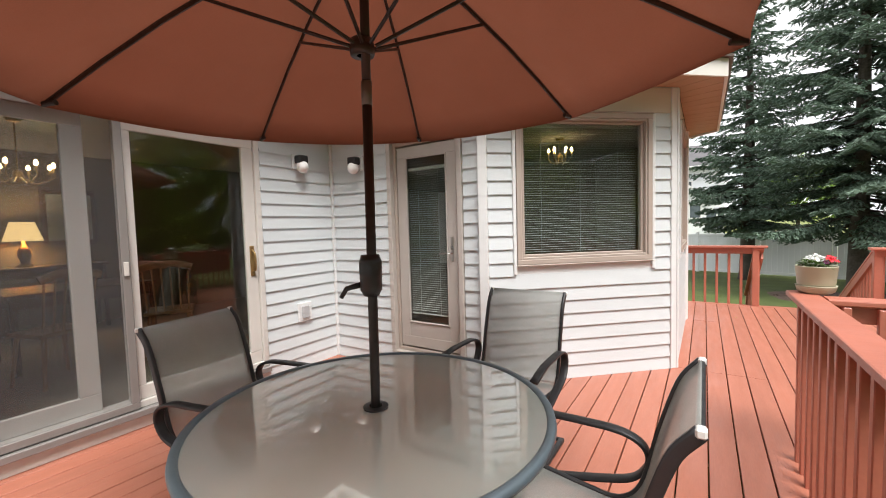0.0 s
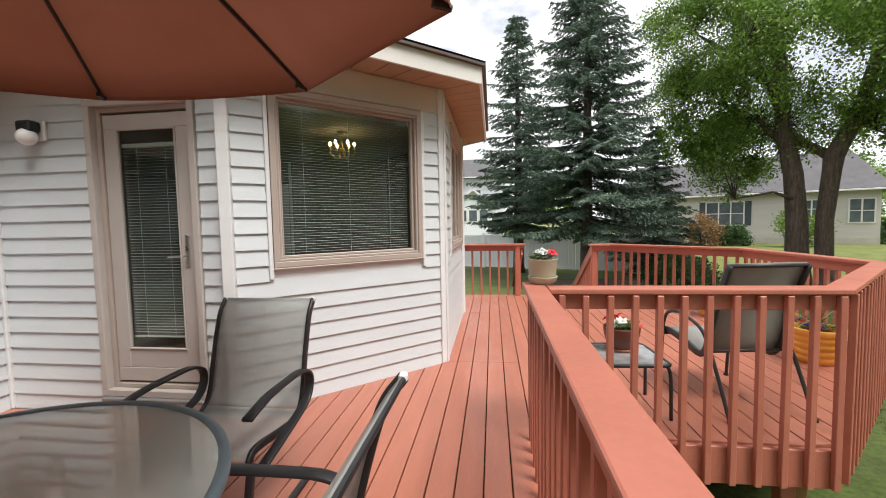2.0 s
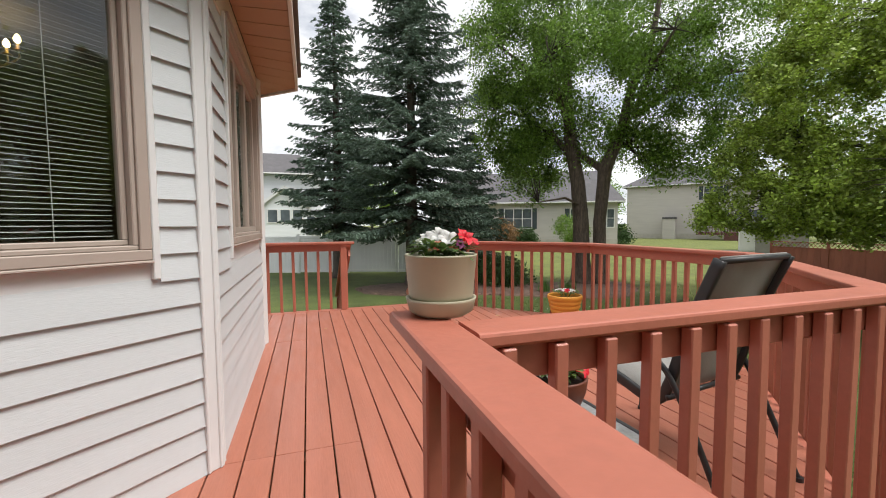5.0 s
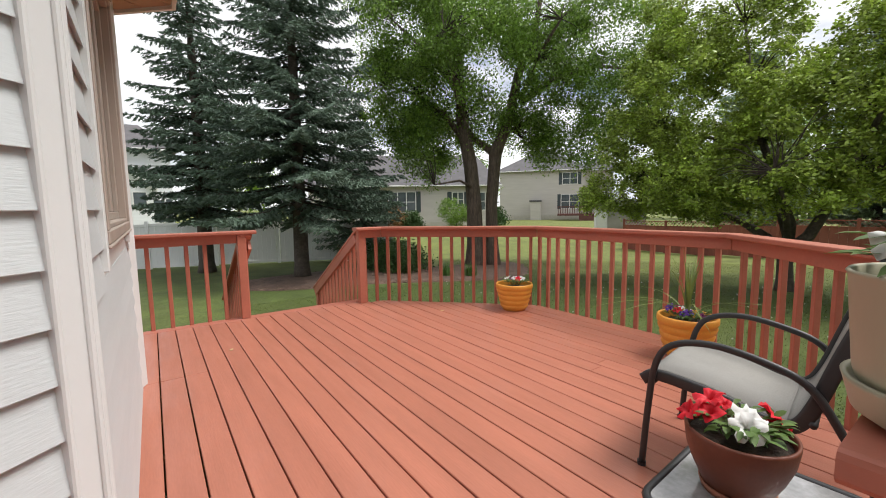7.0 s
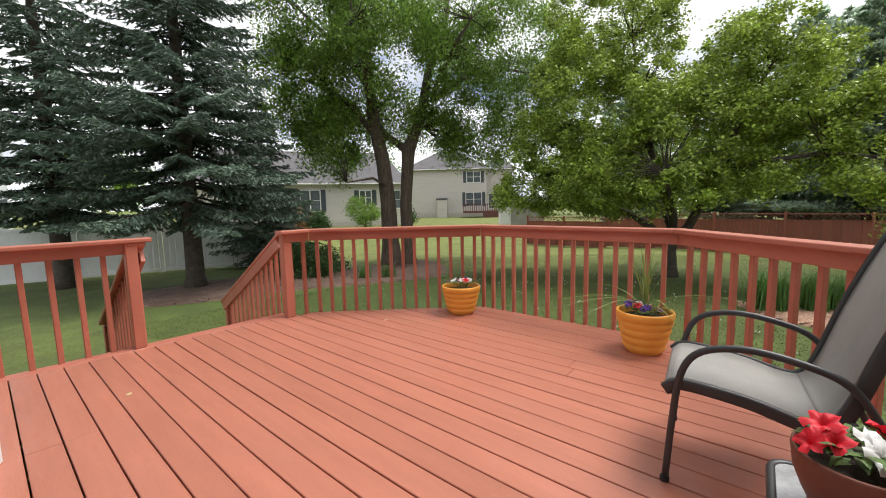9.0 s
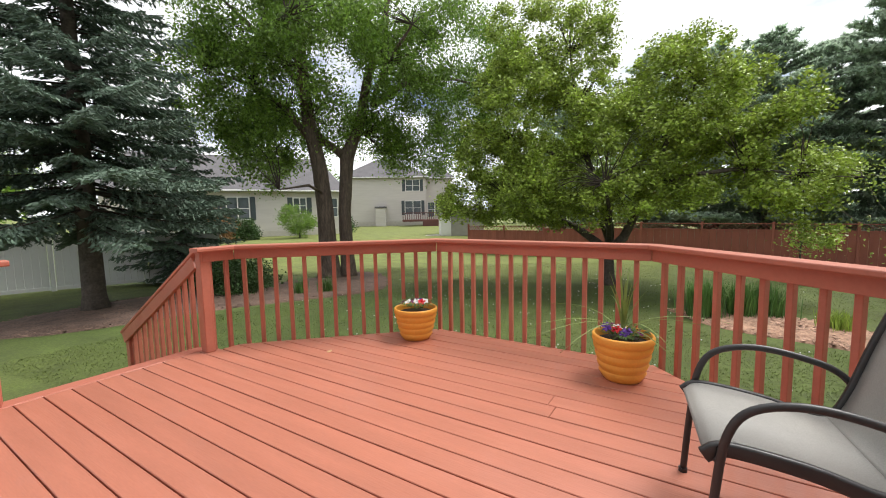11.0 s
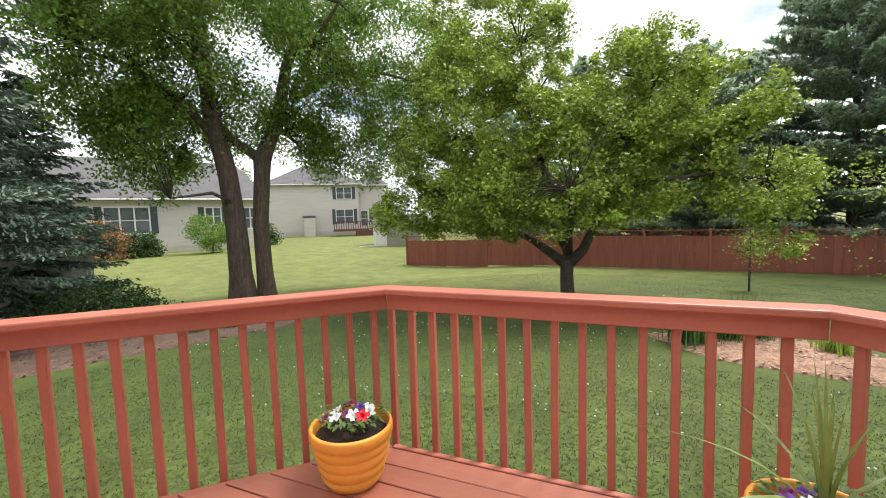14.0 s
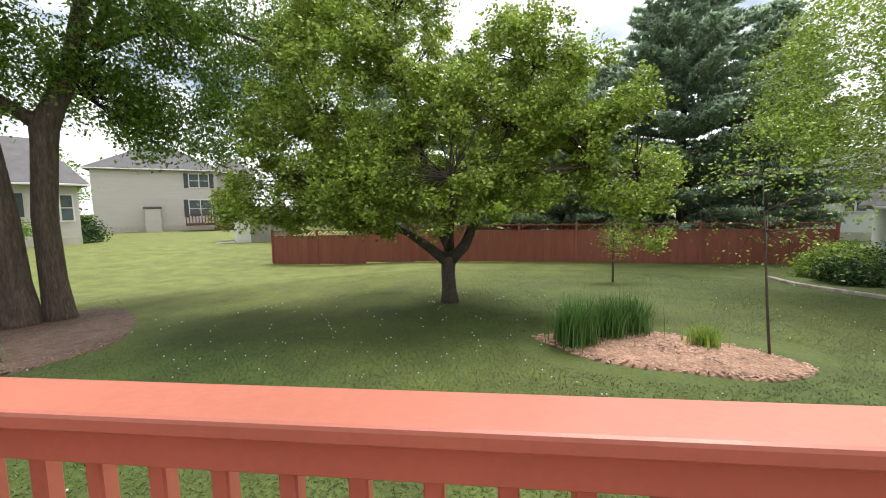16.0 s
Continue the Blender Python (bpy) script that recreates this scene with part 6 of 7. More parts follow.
def leaf_cloud(centres, per, sigma, size, seed, flat=0.7, droop=0.3):
    """Corner arrays of many small folded leaves round the given centres."""
    rng = np.random.default_rng(seed)
    c = np.repeat(np.asarray(centres, dtype=float), per, axis=0)
    n = len(c)
    sg = np.repeat(np.asarray(sigma, dtype=float), per) if np.ndim(sigma) else np.full(n, sigma)
    off = rng.normal(0, 1, (n, 3)) * sg[:, None]
    off[:, 2] *= flat
    c = c + off
    a = rng.uniform(0, 2 * np.pi, n)
    e = rng.normal(-droop, 0.45, n)
    d = np.stack([np.cos(a) * np.cos(e), np.sin(a) * np.cos(e), np.sin(e)], 1)
    s = np.cross(d, rng.normal(0, 1, (n, 3)))
    s /= np.linalg.norm(s, axis=1)[:, None] + 1e-9
    u = np.cross(s, d)
    l = size * rng.uniform(0.65, 1.25, n)[:, None]
    v = np.stack([c - d * l * 0.5, c + s * l * 0.30 + u * l * 0.06, c + d * l * 0.5, c - s * l * 0.30 + u * l * 0.06], 1).reshape(-1, 3)
    f = np.arange(n * 4).reshape(-1, 4)
    return v, f


def branch_tubes(name, lines, mat, parent, label="", n=7):
    bm = bmesh.new()
    for pts, radii in lines:
        tube(bm, pts, radii, n)
    return part(name, bm, mat, parent, label, True)


def wobble(p, q, k, amount, rnd):
    p, q = Vector(p), Vector(q)
    out = [p]
    for i in range(1, k):
        f = i / k
        out.append(p.lerp(q, f) + Vector((rnd.uniform(-1, 1), rnd.uniform(-1, 1), rnd.uniform(-0.6, 0.6))) * amount)
    out.append(q)
    return out


def lobed_tree(name, label, base, trunk_lines, lobes, clumps, per, sigma, leaf, seed, bark, leaves_mat, twig_from, shell=0.55, droop=0.3, flat=0.7, twig_r=0.018, trunks=1):
    """A broadleaf tree: given trunk and limbs, then clumps of leaves in lobes of the crown, each on a twig of its own."""
    rnd = random.Random(seed)
    t = thing(name, label, "tree", at=pose(*base))
    for i, line in enumerate(trunk_lines):
        branch_tubes("trunk" if i < trunks else "limb", [line], bark, t, "", 12 if i < trunks else 8)
    total = sum(l[6] for l in lobes)
    centres, sig, twigs = [], [], []
    joints = [Vector(p) for p in twig_from]
    for cx, cy, cz, rx, ry, rz, wgt in lobes:
        for k in range(int(clumps * wgt / total)):
            while True:
                v = Vector((rnd.uniform(-1, 1), rnd.uniform(-1, 1), rnd.uniform(-1, 1)))
                if 0.05 < v.length < 1:
                    break
            v = v.normalized() * (v.length ** (1 - shell))
            p = Vector((cx + v.x * rx, cy + v.y * ry, cz + v.z * rz))
            p += Vector((noise.noise(p * 0.9), noise.noise(p * 0.9 + Vector((9, 0, 0))), noise.noise(p * 0.9 + Vector((0, 9, 0))))) * 0.6
            if noise.noise(p * 0.75 + Vector((seed, 0, 0))) < -0.22:
                continue
            centres.append(tuple(p))
            sig.append(sigma * rnd.uniform(0.6, 1.35))
            j = min(joints, key=lambda q: (q - p).length + 0.8 * max(0, q.z - p.z))
            if k % 2 == 0 and (p - j).length < 1.7:
                mid = j.lerp(p, 0.55) + Vector((0, 0, 0.12 * (p - j).length)) + Vector((rnd.uniform(-1, 1), rnd.uniform(-1, 1), 0)) * 0.12
                twigs.append(([j, j.lerp(mid, 0.5) + Vector((rnd.uniform(-1, 1), rnd.uniform(-1, 1), 0)) * 0.06, mid, p], [twig_r * 1.6, twig_r * 1.2, twig_r * 0.8, twig_r * 0.3]))
    tagged(branch_tubes("twig_work", twigs, M_TWIG, t, "", 5), kind="stuff")
    v, f = leaf_cloud(centres, per, sig, leaf, seed, flat, droop)
    crown = array_mesh("crown", v, f, leaves_mat)
    crown.parent = t
    return t


# the twin-trunked shade tree
bx, by = 12.15, 16.40
bz = ground_z(bx, by)
AX = Vector((0.80, -0.60, 0))           # across the view from the deck
def tw(a, z, b=0.0):
    return Vector((AX.x * a + 0.60 * b, AX.y * a + 0.80 * b, z))
TWIN = [
    ([tw(-0.74, -0.15), tw(-0.72, 0.25), tw(-0.74, 1.0), tw(-0.78, 2.6), tw(-0.92, 4.25), tw(-1.22, 5.85), tw(-1.36, 7.4), tw(-1.42, 8.9), tw(-1.7, 12.0)], [0.58, 0.46, 0.36, 0.32, 0.29, 0.26, 0.22, 0.18, 0.06]),
    ([tw(0.03, -0.15), tw(0.02, 0.25), tw(-0.02, 1.0), tw(-0.05, 2.6), tw(0.09, 4.3), tw(0.12, 4.75), tw(0.34, 5.3), tw(0.67, 6.05), tw(1.06, 7.9), tw(1.75, 9.7), tw(2.2, 12.5)], [0.40, 0.32, 0.27, 0.25, 0.26, 0.29, 0.24, 0.21, 0.18, 0.13, 0.05]),
    ([tw(0.08, 4.75), tw(-0.25, 5.0), tw(-0.76, 5.38), tw(-1.15, 5.9)], [0.20, 0.15, 0.13, 0.12]),
    ([tw(-1.1, 5.2), tw(-2.0, 6.4), tw(-3.1, 7.2), tw(-4.4, 7.6)], [0.14, 0.11, 0.08, 0.03]),
    ([tw(-1.5, 7.4), tw(-2.8, 9.0), tw(-4.2, 10.3)], [0.12, 0.09, 0.03]),
    ([tw(1.15, 6.8), tw(2.6, 7.8), tw(4.4, 8.2), tw(6.2, 8.0)], [0.13, 0.10, 0.07, 0.03]),
    ([tw(1.45, 8.8), tw(2.9, 10.2), tw(4.4, 11.2)], [0.11, 0.08, 0.03]),
    ([tw(-0.6, 3.2, 0.1), tw(-1.4, 3.6, -0.8), tw(-2.4, 3.4, -1.6)], [0.07, 0.05, 0.02]),
    ([tw(-1.3, 6.2), tw(-1.6, 7.4, -1.8), tw(-1.9, 8.2, -3.6)], [0.12, 0.09, 0.03]),
    ([tw(1.2, 7.0), tw(1.5, 8.0, -1.8), tw(1.9, 8.6, -3.4)], [0.12, 0.09, 0.03]),
]
joints = [p for l in TWIN[3:] for p in l[0][1:]] + [tw(-1.7, 9), tw(-1.9, 11.8), tw(1.5, 9.5), tw(1.9, 12.3), tw(-1.2, 6), tw(0.9, 5.6)]
lobes = []
for a, b, z, ra, rz, wgt in ((-4.1, 0.0, 7.2, 1.9, 2.0, 1.1), (-4.0, 0.3, 9.8, 1.8, 2.0, 0.6), (-2.6, -0.6, 12.0, 2.2, 2.2, 0.8), (-3.2, -1.2, 9.4, 2.4, 2.4, 1.3), (-1.0, 0.5, 11.8, 3.2, 2.6, 1.8), (2.2, -1.0, 11.2, 3.0, 2.4, 1.7), (4.9, 0.3, 9.0, 2.6, 2.0, 1.5),
                             (6.6, 0.0, 7.0, 2.0, 1.8, 0.8), (-0.6, -1.8, 8.2, 2.6, 2.0, 1.6), (2.0, -1.2, 8.0, 1.9, 1.5, 0.8), (-2.7, -0.6, 5.0, 1.2, 1.2, 0.4), (2.3, 0.4, 5.4, 0.9, 1.0, 0.25), (-0.4, 1.0, 6.2, 1.9, 1.3, 0.7), (1.7, 0.5, 5.9, 1.2, 0.9, 0.25), (-3.5, -0.5, 5.8, 1.1, 1.2, 0.4), (-2.6, 1.0, 5.6, 1.6, 1.4, 0.8), (3.4, 0.0, 5.6, 1.4, 1.5, 0.7), (5.2, 0.0, 6.2, 1.3, 1.3, 0.5)):
    p = tw(a, z, b)
    lobes.append((p.x, p.y, p.z, ra, ra, rz, wgt))
lobed_tree("shade_tree", "tall twin-trunked shade tree with ridged bark", (bx, by, bz), TWIN, lobes, 2650, 84, 0.25, 0.112, 7, M_BARK, M_LEAF_ASH, joints, 0.5, 0.55, 0.95, 0.016, 2)

# trees beyond the walkway, mirrored in the window glass
for k, (x, y, h, r) in enumerate(((9.5, -9.0, 11.0, 4.2), (15.5, -12.5, 13.0, 4.6), (4.0, -14.0, 12.0, 4.6), (20.5, -14.5, 12.0, 4.4), (-3.5, -13.0, 11.0, 4.2))):
    REFLECTED.append((x, y, h * 1.3, r * 1.15, 90 + k))

# the low-forked apple tree
ax_, ay_ = 13.35, 6.75
az_ = ground_z(ax_, ay_)
def ap(a, z, b=0.0):
    """a: across, growing towards -y; b: away from the deck."""
    return Vector((b, -a, z))
APPLE = [
    ([ap(0.02, -0.1), ap(0.0, 0.3), ap(-0.02, 0.75), ap(0.0, 1.15)], [0.25, 0.185, 0.17, 0.19]),
    ([ap(-0.02, 1.0), ap(-0.45, 1.35), ap(-1.0, 1.75), ap(-1.9, 2.2, -0.4), ap(-3.0, 2.7, -0.6)], [0.15, 0.12, 0.10, 0.07, 0.03]),
    ([ap(0.0, 1.1), ap(0.02, 1.7, 0.1), ap(-0.3, 2.6, 0.2), ap(-0.7, 3.8, 0.2), ap(-1.0, 5.4, 0.0), ap(-1.2, 7.0)], [0.15, 0.12, 0.11, 0.09, 0.07, 0.03]),
    ([ap(0.05, 1.05), ap(0.40, 1.42), ap(0.75, 2.2), ap(1.1, 3.0, -0.2), ap(1.5, 4.2, -0.2), ap(2.1, 5.6)], [0.15, 0.13, 0.10, 0.09, 0.06, 0.03]),
    ([ap(0.95, 2.7), ap(1.9, 3.1, -0.5), ap(3.1, 3.2, -0.6), ap(4.2, 3.0, -0.5)], [0.08, 0.06, 0.045, 0.02]),
    ([ap(-0.5, 3.2), ap(-1.6, 4.0, -0.5), ap(-2.8, 4.4, -0.8)], [0.07, 0.05, 0.02]),
    ([ap(0.0, 1.3), ap(0.2, 2.2, -1.1), ap(0.3, 2.9, -2.4)], [0.09, 0.06, 0.025]),
    ([ap(0.0, 1.3), ap(-0.6, 2.2, 1.2), ap(-0.8, 3.2, 2.4)], [0.09, 0.06, 0.025]),
    ([ap(1.2, 3.4), ap(2.0, 4.0, 1.0), ap(2.9, 4.6, 1.8)], [0.06, 0.045, 0.02]),
]
joints = [p for l in APPLE[1:] for p in l[0][2:]]
lobes = []
for a, b, z, ra, rb, rz, wgt in ((-1.6, 0.2, 6.9, 1.8, 1.9, 1.6, 1.3), (-1.9, -0.4, 5.0, 2.2, 2.2, 1.6, 1.7), (-3.1, -0.5, 3.6, 1.7, 1.9, 1.2, 1.2), (-4.1, -0.6, 2.7, 1.2, 1.4, 0.8, 0.8), (-2.7, 0.2, 7.4, 1.4, 1.5, 1.3, 0.8), (-1.5, -1.2, 2.8, 1.5, 1.4, 0.9, 0.8),
                                 (0.6, -0.6, 4.0, 1.7, 1.9, 1.4, 1.3), (1.7, 0.0, 5.4, 1.6, 1.7, 1.4, 1.2), (3.0, 0.0, 4.9, 1.3, 1.5, 1.1, 0.8), (2.6, -0.6, 3.3, 1.4, 1.6, 0.9, 0.8), (4.2, -0.5, 2.9, 1.1, 1.2, 0.65, 0.5),
                                 (0.4, -1.9, 2.6, 1.3, 1.1, 0.7, 0.5), (0.3, 1.8, 3.6, 2.4, 1.5, 1.7, 0.9), (4.5, -0.4, 1.9, 0.40, 0.5, 0.55, 0.05), (-2.1, -1.4, 2.3, 1.0, 0.8, 0.4, 0.2)):
    p = ap(a, z, b)
    lobes.append((p.x, p.y, p.z, rb, ra, rz, wgt))
lobed_tree("apple_tree", "low-forked apple tree with a broad green crown", (ax_, ay_, az_), APPLE, lobes, 1900, 125, 0.135, 0.095, 19, M_BARK2, M_LEAF_APPLE, joints, 0.5, 0.25, 0.8, 0.012)


def conifer(name, label, base, height, radius, clear, seed, mat, density=1.0, tuft=0.15, tuft_w=0.030, droop=0.32, gap=0.0, trunk_r=0.2, per_whorl=9, whorl_step=0.26, top_power=0.85, upsweep=0.35, lift=-0.28, fuzz=0.33):
    """A spruce or pine: whorls of drooping boughs, side twigs, and needle tufts along each twig."""
    rnd = random.Random(seed)
    rng = np.random.default_rng(seed)
    t = thing(name, label, "tree", at=pose(*base))
    branch_tubes("trunk", [([(0, 0, -0.15), (0, 0, 0.4), (0.03, 0.02, height * 0.4), (0, 0, height * 0.8), (0, 0, height * 0.99)], [trunk_r * 1.35, trunk_r, trunk_r * 0.7, trunk_r * 0.25, 0.01])], M_BARK2, t, "", 10)
    lines, C, D = [], [], []
    z = clear
    while z < height * 0.985:
        f = (z - clear) / (height - clear)
        L = radius * ((1 - f) ** top_power) * (0.55 + 0.45 * min(1, (z - clear + 0.5) / 1.2)) + 0.10
        m = max(4, int(per_whorl * (0.6 + 0.4 * (1 - f))))
        ph = rnd.uniform(0, 6.28)
        for k in range(m):
            if rnd.random() < gap:
                continue
            a = ph + 2 * math.pi * k / m + rnd.uniform(-0.25, 0.25)
            l = L * rnd.uniform(0.68, 1.12)
            d, s = Vector((math.cos(a), math.sin(a), 0)), Vector((-math.sin(a), math.cos(a), 0))
            dr = droop * (1 - 0.9 * f) * rnd.uniform(0.7, 1.2)
            zz = z + rnd.uniform(-0.45, 0.45) * whorl_step

            def at(q):
                return d * (l * q) + Vector((0, 0, zz - dr * l * q + upsweep * dr * l * q ** 3 + 0.35 * f * l * q))

            lines.append(([at(0), at(0.35), at(0.7), at(1.0)], [0.012 + 0.014 * (1 - f) * l / radius * 1.6, 0.016 * (1 - f) + 0.006, 0.008, 0.003]))
            n = max(5, int(l / 0.13 * density))
            for i in range(n):
                q = 0.14 + 0.86 * (i + rnd.random()) / n
                p = at(q)
                tl = (0.16 + 0.42 * l * 0.30 * math.sin(math.pi * min(1, 0.15 + q * 0.85)) + 0.08) * rnd.uniform(0.7, 1.2)
                for sd in (-1, 1):
                    dd = (d * rnd.uniform(0.45, 0.75) + s * sd * 0.8 + Vector((0, 0, lift - 0.25 * rnd.random()))).normalized()
                    w = max(2, int(tl / 0.075))
                    for j in range(w):
                        C.append(p + dd * (tl * (j + 0.5) / w))
                        D.append(dd)
                if q > 0.8:
                    C.append(p + d * 0.04)
                    D.append(d)
        z += whorl_step * rnd.uniform(0.8, 1.2) * (0.65 + 0.5 * (1 - f))
    tagged(branch_tubes("bough_work", lines, M_TWIG, t, "", 4), kind="stuff")
    C, D = np.array([tuple(c) for c in C]), np.array([tuple(c) for c in D])
    vs = []
    for k in range(3):
        n = len(C)
        e = D + rng.normal(0, fuzz, (n, 3))
        e /= np.linalg.norm(e, axis=1)[:, None]
        s = np.cross(e, rng.normal(0, 1, (n, 3)))
        s /= np.linalg.norm(s, axis=1)[:, None] + 1e-9
        c = C + rng.normal(0, 0.018, (n, 3))
        l = tuft * rng.uniform(0.7, 1.2, n)[:, None]
        vs.append(np.stack([c - e * l * 0.5, c + s * tuft_w * 0.5, c + e * l * 0.55, c - s * tuft_w * 0.5], 1).reshape(-1, 3))
    v = np.concatenate(vs)
    cr = array_mesh("crown", v, np.arange(len(v)).reshape(-1, 4), mat)
    cr.parent = t
    return t


conifer("blue_spruce", "tall blue spruce with drooping boughs", (4.25, 17.1, ground_z(4.25, 17.1)), 13.2, 3.6, 2.2, 31, M_SPRUCE, 1.15, tuft_w=0.042, trunk_r=0.25, top_power=0.82, whorl_step=0.31, droop=0.30, gap=0.13, per_whorl=10)
conifer("blue_spruce", "taller blue spruce by the white fence", (1.9, 21.3, ground_z(1.9, 21.3)), 12.6, 2.7, 2.3, 32, M_SPRUCE, 0.8, top_power=0.75, droop=0.24, gap=0.18, tuft=0.18, tuft_w=0.045, trunk_r=0.27, whorl_step=0.30)
conifer("blue_spruce", "small dark spruce beside the white fence", (8.2, 21.0, ground_z(8.2, 21.0)), 7.0, 2.2, 0.5, 33, M_SPRUCE, 0.8, tuft=0.17, tuft_w=0.04, trunk_r=0.13, whorl_step=0.28)
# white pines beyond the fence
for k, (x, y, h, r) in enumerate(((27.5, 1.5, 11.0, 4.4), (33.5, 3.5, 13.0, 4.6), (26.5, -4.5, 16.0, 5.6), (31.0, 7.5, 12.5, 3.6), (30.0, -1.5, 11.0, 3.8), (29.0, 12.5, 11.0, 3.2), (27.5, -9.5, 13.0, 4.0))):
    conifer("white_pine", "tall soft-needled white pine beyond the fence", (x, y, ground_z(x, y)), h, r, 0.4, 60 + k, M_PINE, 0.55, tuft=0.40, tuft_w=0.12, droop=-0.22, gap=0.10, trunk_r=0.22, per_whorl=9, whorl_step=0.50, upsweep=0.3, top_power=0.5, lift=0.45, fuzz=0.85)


def small_tree(name, label, base, h, crown_r, crown_z, clumps, per, leaf, seed, mat, r=0.03, lean=(0.0, 0.0), sigma=0.22):
    rnd = random.Random(seed)
    top = Vector((lean[0], lean[1], h))
    trunk = [([Vector((0, 0, -0.1)), top * 0.3 + Vector((0.02, 0, 0)), top * 0.65, top], [r * 1.2, r, r * 0.7, r * 0.25])]
    for k in range(7):
        f = rnd.uniform(0.45, 0.9)
        a = rnd.uniform(0, 6.28)
        p = top * f
        trunk.append(([p, p + Vector((math.cos(a), math.sin(a), 0.5)) * crown_r * 0.45, p + Vector((math.cos(a), math.sin(a), 0.7)) * crown_r * 0.85], [r * 0.5, r * 0.35, r * 0.12]))
    joints = [l[0][-1] for l in trunk] + [top * 0.7]
    return lobed_tree(name, label, base, trunk, [(lean[0] * 0.8, lean[1] * 0.8, crown_z, crown_r, crown_r, crown_r * 0.85, 1)], clumps, per, sigma, leaf, seed, M_BARK2, mat, joints, 0.35, 0.2, 0.8, 0.006)


small_tree("sapling", "thin young tree in the mulch bed", (9.75, 1.60, ground_z(9.75, 1.6)), 2.7, 1.25, 2.35, 44, 30, 0.06, 41, M_LEAF_YOUNG, 0.017, (0.1, 0.2))
small_tree("sapling", "staked young tree near the fence", (16.6, 1.85, ground_z(16.6, 1.85)), 2.1, 0.36, 1.45, 22, 36, 0.08, 42, M_LEAF_YOUNG, 0.028)
small_tree("maple_tree", "leafy tree at the edge of the garden", (15.2, -4.9, ground_z(15.2, -4.9)), 7.5, 3.2, 5.6, 460, 110, 0.095, 43, M_LEAF_APPLE, 0.12, sigma=0.30)
small_tree("weeping_tree", "small weeping tree on the far lawn", (22.6, 32.5, ground_z(22.6, 32.5)), 1.9, 1.25, 1.35, 110, 50, 0.14, 44, M_LEAF_ASH, 0.06)
for k, (x, y, h, r) in enumerate(((30.5, 40.5, 7.5, 3.0), (46.0, 58.0, 9.0, 4.0), (8.0, 52.0, 8.0, 3.5), (66.0, 52.0, 8.5, 3.8), (58.0, 28.0, 8.0, 3.6), (50.0, 20.0, 9.5, 4.2), (40.0, 13.0, 10.0, 4.4))):
    small_tree("garden_tree", "leafy green tree among the far houses", (x, y, ground_z(x, y)), h * 0.8, r, h * 0.6, 150, 60, 0.30, 80 + k, M_LEAF_ASH, 0.15, sigma=0.5)


for x, y, h, r, sd in REFLECTED:
    small_tree("garden_tree", "leafy green tree beside the house", (x, y, ground_z(x, y)), h * 0.8, r, h * 0.56, 330, 60, 0.26, sd, M_LEAF_ASH, 0.16, sigma=0.5)


def shrub(label, x, y, r, h, mat, leaf, n, seed, group=""):
    rnd = random.Random(seed)
    z = ground_z(x, y)
    t = thing("shrub", label, "shrub", group, at=pose(x, y, z))
    lines, C = [], []
    for k in range(n):
        v = Vector((rnd.gauss(0, 1), rnd.gauss(0, 1), abs(rnd.gauss(0, 1)))).normalized() * rnd.uniform(0.55, 1.0)
        w = 1 + 0.25 * noise.noise(v * 2.5 + Vector((seed, 0, 0)))
        p = Vector((v.x * r * w, v.y * r * w, 0.08 + v.z * h * w * 0.92))
        C.append(tuple(p))
        if k % 3 == 0:
            lines.append(([(0, 0, 0), p * 0.55, p], [0.016, 0.01, 0.004]))
    tagged(branch_tubes("stem_work", lines, M_TWIG, t, "", 4), kind="stuff")
    v, f = leaf_cloud(C, 46, r * 0.13, leaf, seed, 0.9, 0.0)
    c = array_mesh("foliage", v, f, mat)
    c.parent = t
    return t


shrub("dark green yew shrub beside the mulch bed", 7.3, 16.2, 0.95, 1.25, M_YEW, 0.07, 150, 1)
shrub("low spreading juniper beside the mulch bed", 7.9, 17.4, 1.5, 0.9, M_YEW, 0.10, 150, 2)
shrub("round green shrub by the far house", 19.4, 35.2, 1.25, 1.75, M_YEW, 0.16, 110, 3)
shrub("coppery pink shrub by the far house", 17.4, 35.6, 1.45, 2.7, M_BARBERRY, 0.16, 120, 4)
shrub("dark shrub between the far houses", 30.0, 36.0, 1.8, 2.2, M_YEW, 0.2, 110, 5)
for k, (x, y, r, h) in enumerate(((17.0, -5.2, 0.8, 0.8), (18.3, -5.6, 0.9, 1.0), (16.2, -6.4, 0.9, 0.9), (19.5, -7.2, 1.1, 1.2), (17.6, -7.6, 1.1, 1.3))):
    shrub("leafy perennial clump in the stone-edged bed", x, y, r, h, M_LEAF_YOUNG if k % 2 else M_YEW, 0.10, 70, 10 + k, "perennials in the bed")

# stone edging of the flower bed
edge = curve_points([(17.6, -3.4, 0), (16.4, -3.35, 0), (15.2, -3.75, 0), (14.2, -4.3, 0), (13.4, -5.4, 0), (13.2, -6.8, 0)], 9)
border = thing("stone_edging", "curved row of tan edging stones round the flower bed", "edging")
me = bpy.data.meshes.new("stone")
bm = cuboid(-0.11, -0.07, -0.04, 0.11, 0.07, 0.09, 0.02)
bm.to_mesh(me)
bm.free()
me.materials.append(M_STONE)
rnd = random.Random(2)
for a, b in zip(edge, edge[1:]):
    shared("stone", me, border, pose(a.x, a.y, ground_z(a.x, a.y), 0, 0, math.degrees(math.atan2(b.y - a.y, b.x - a.x)) + rnd.uniform(-6, 6)))


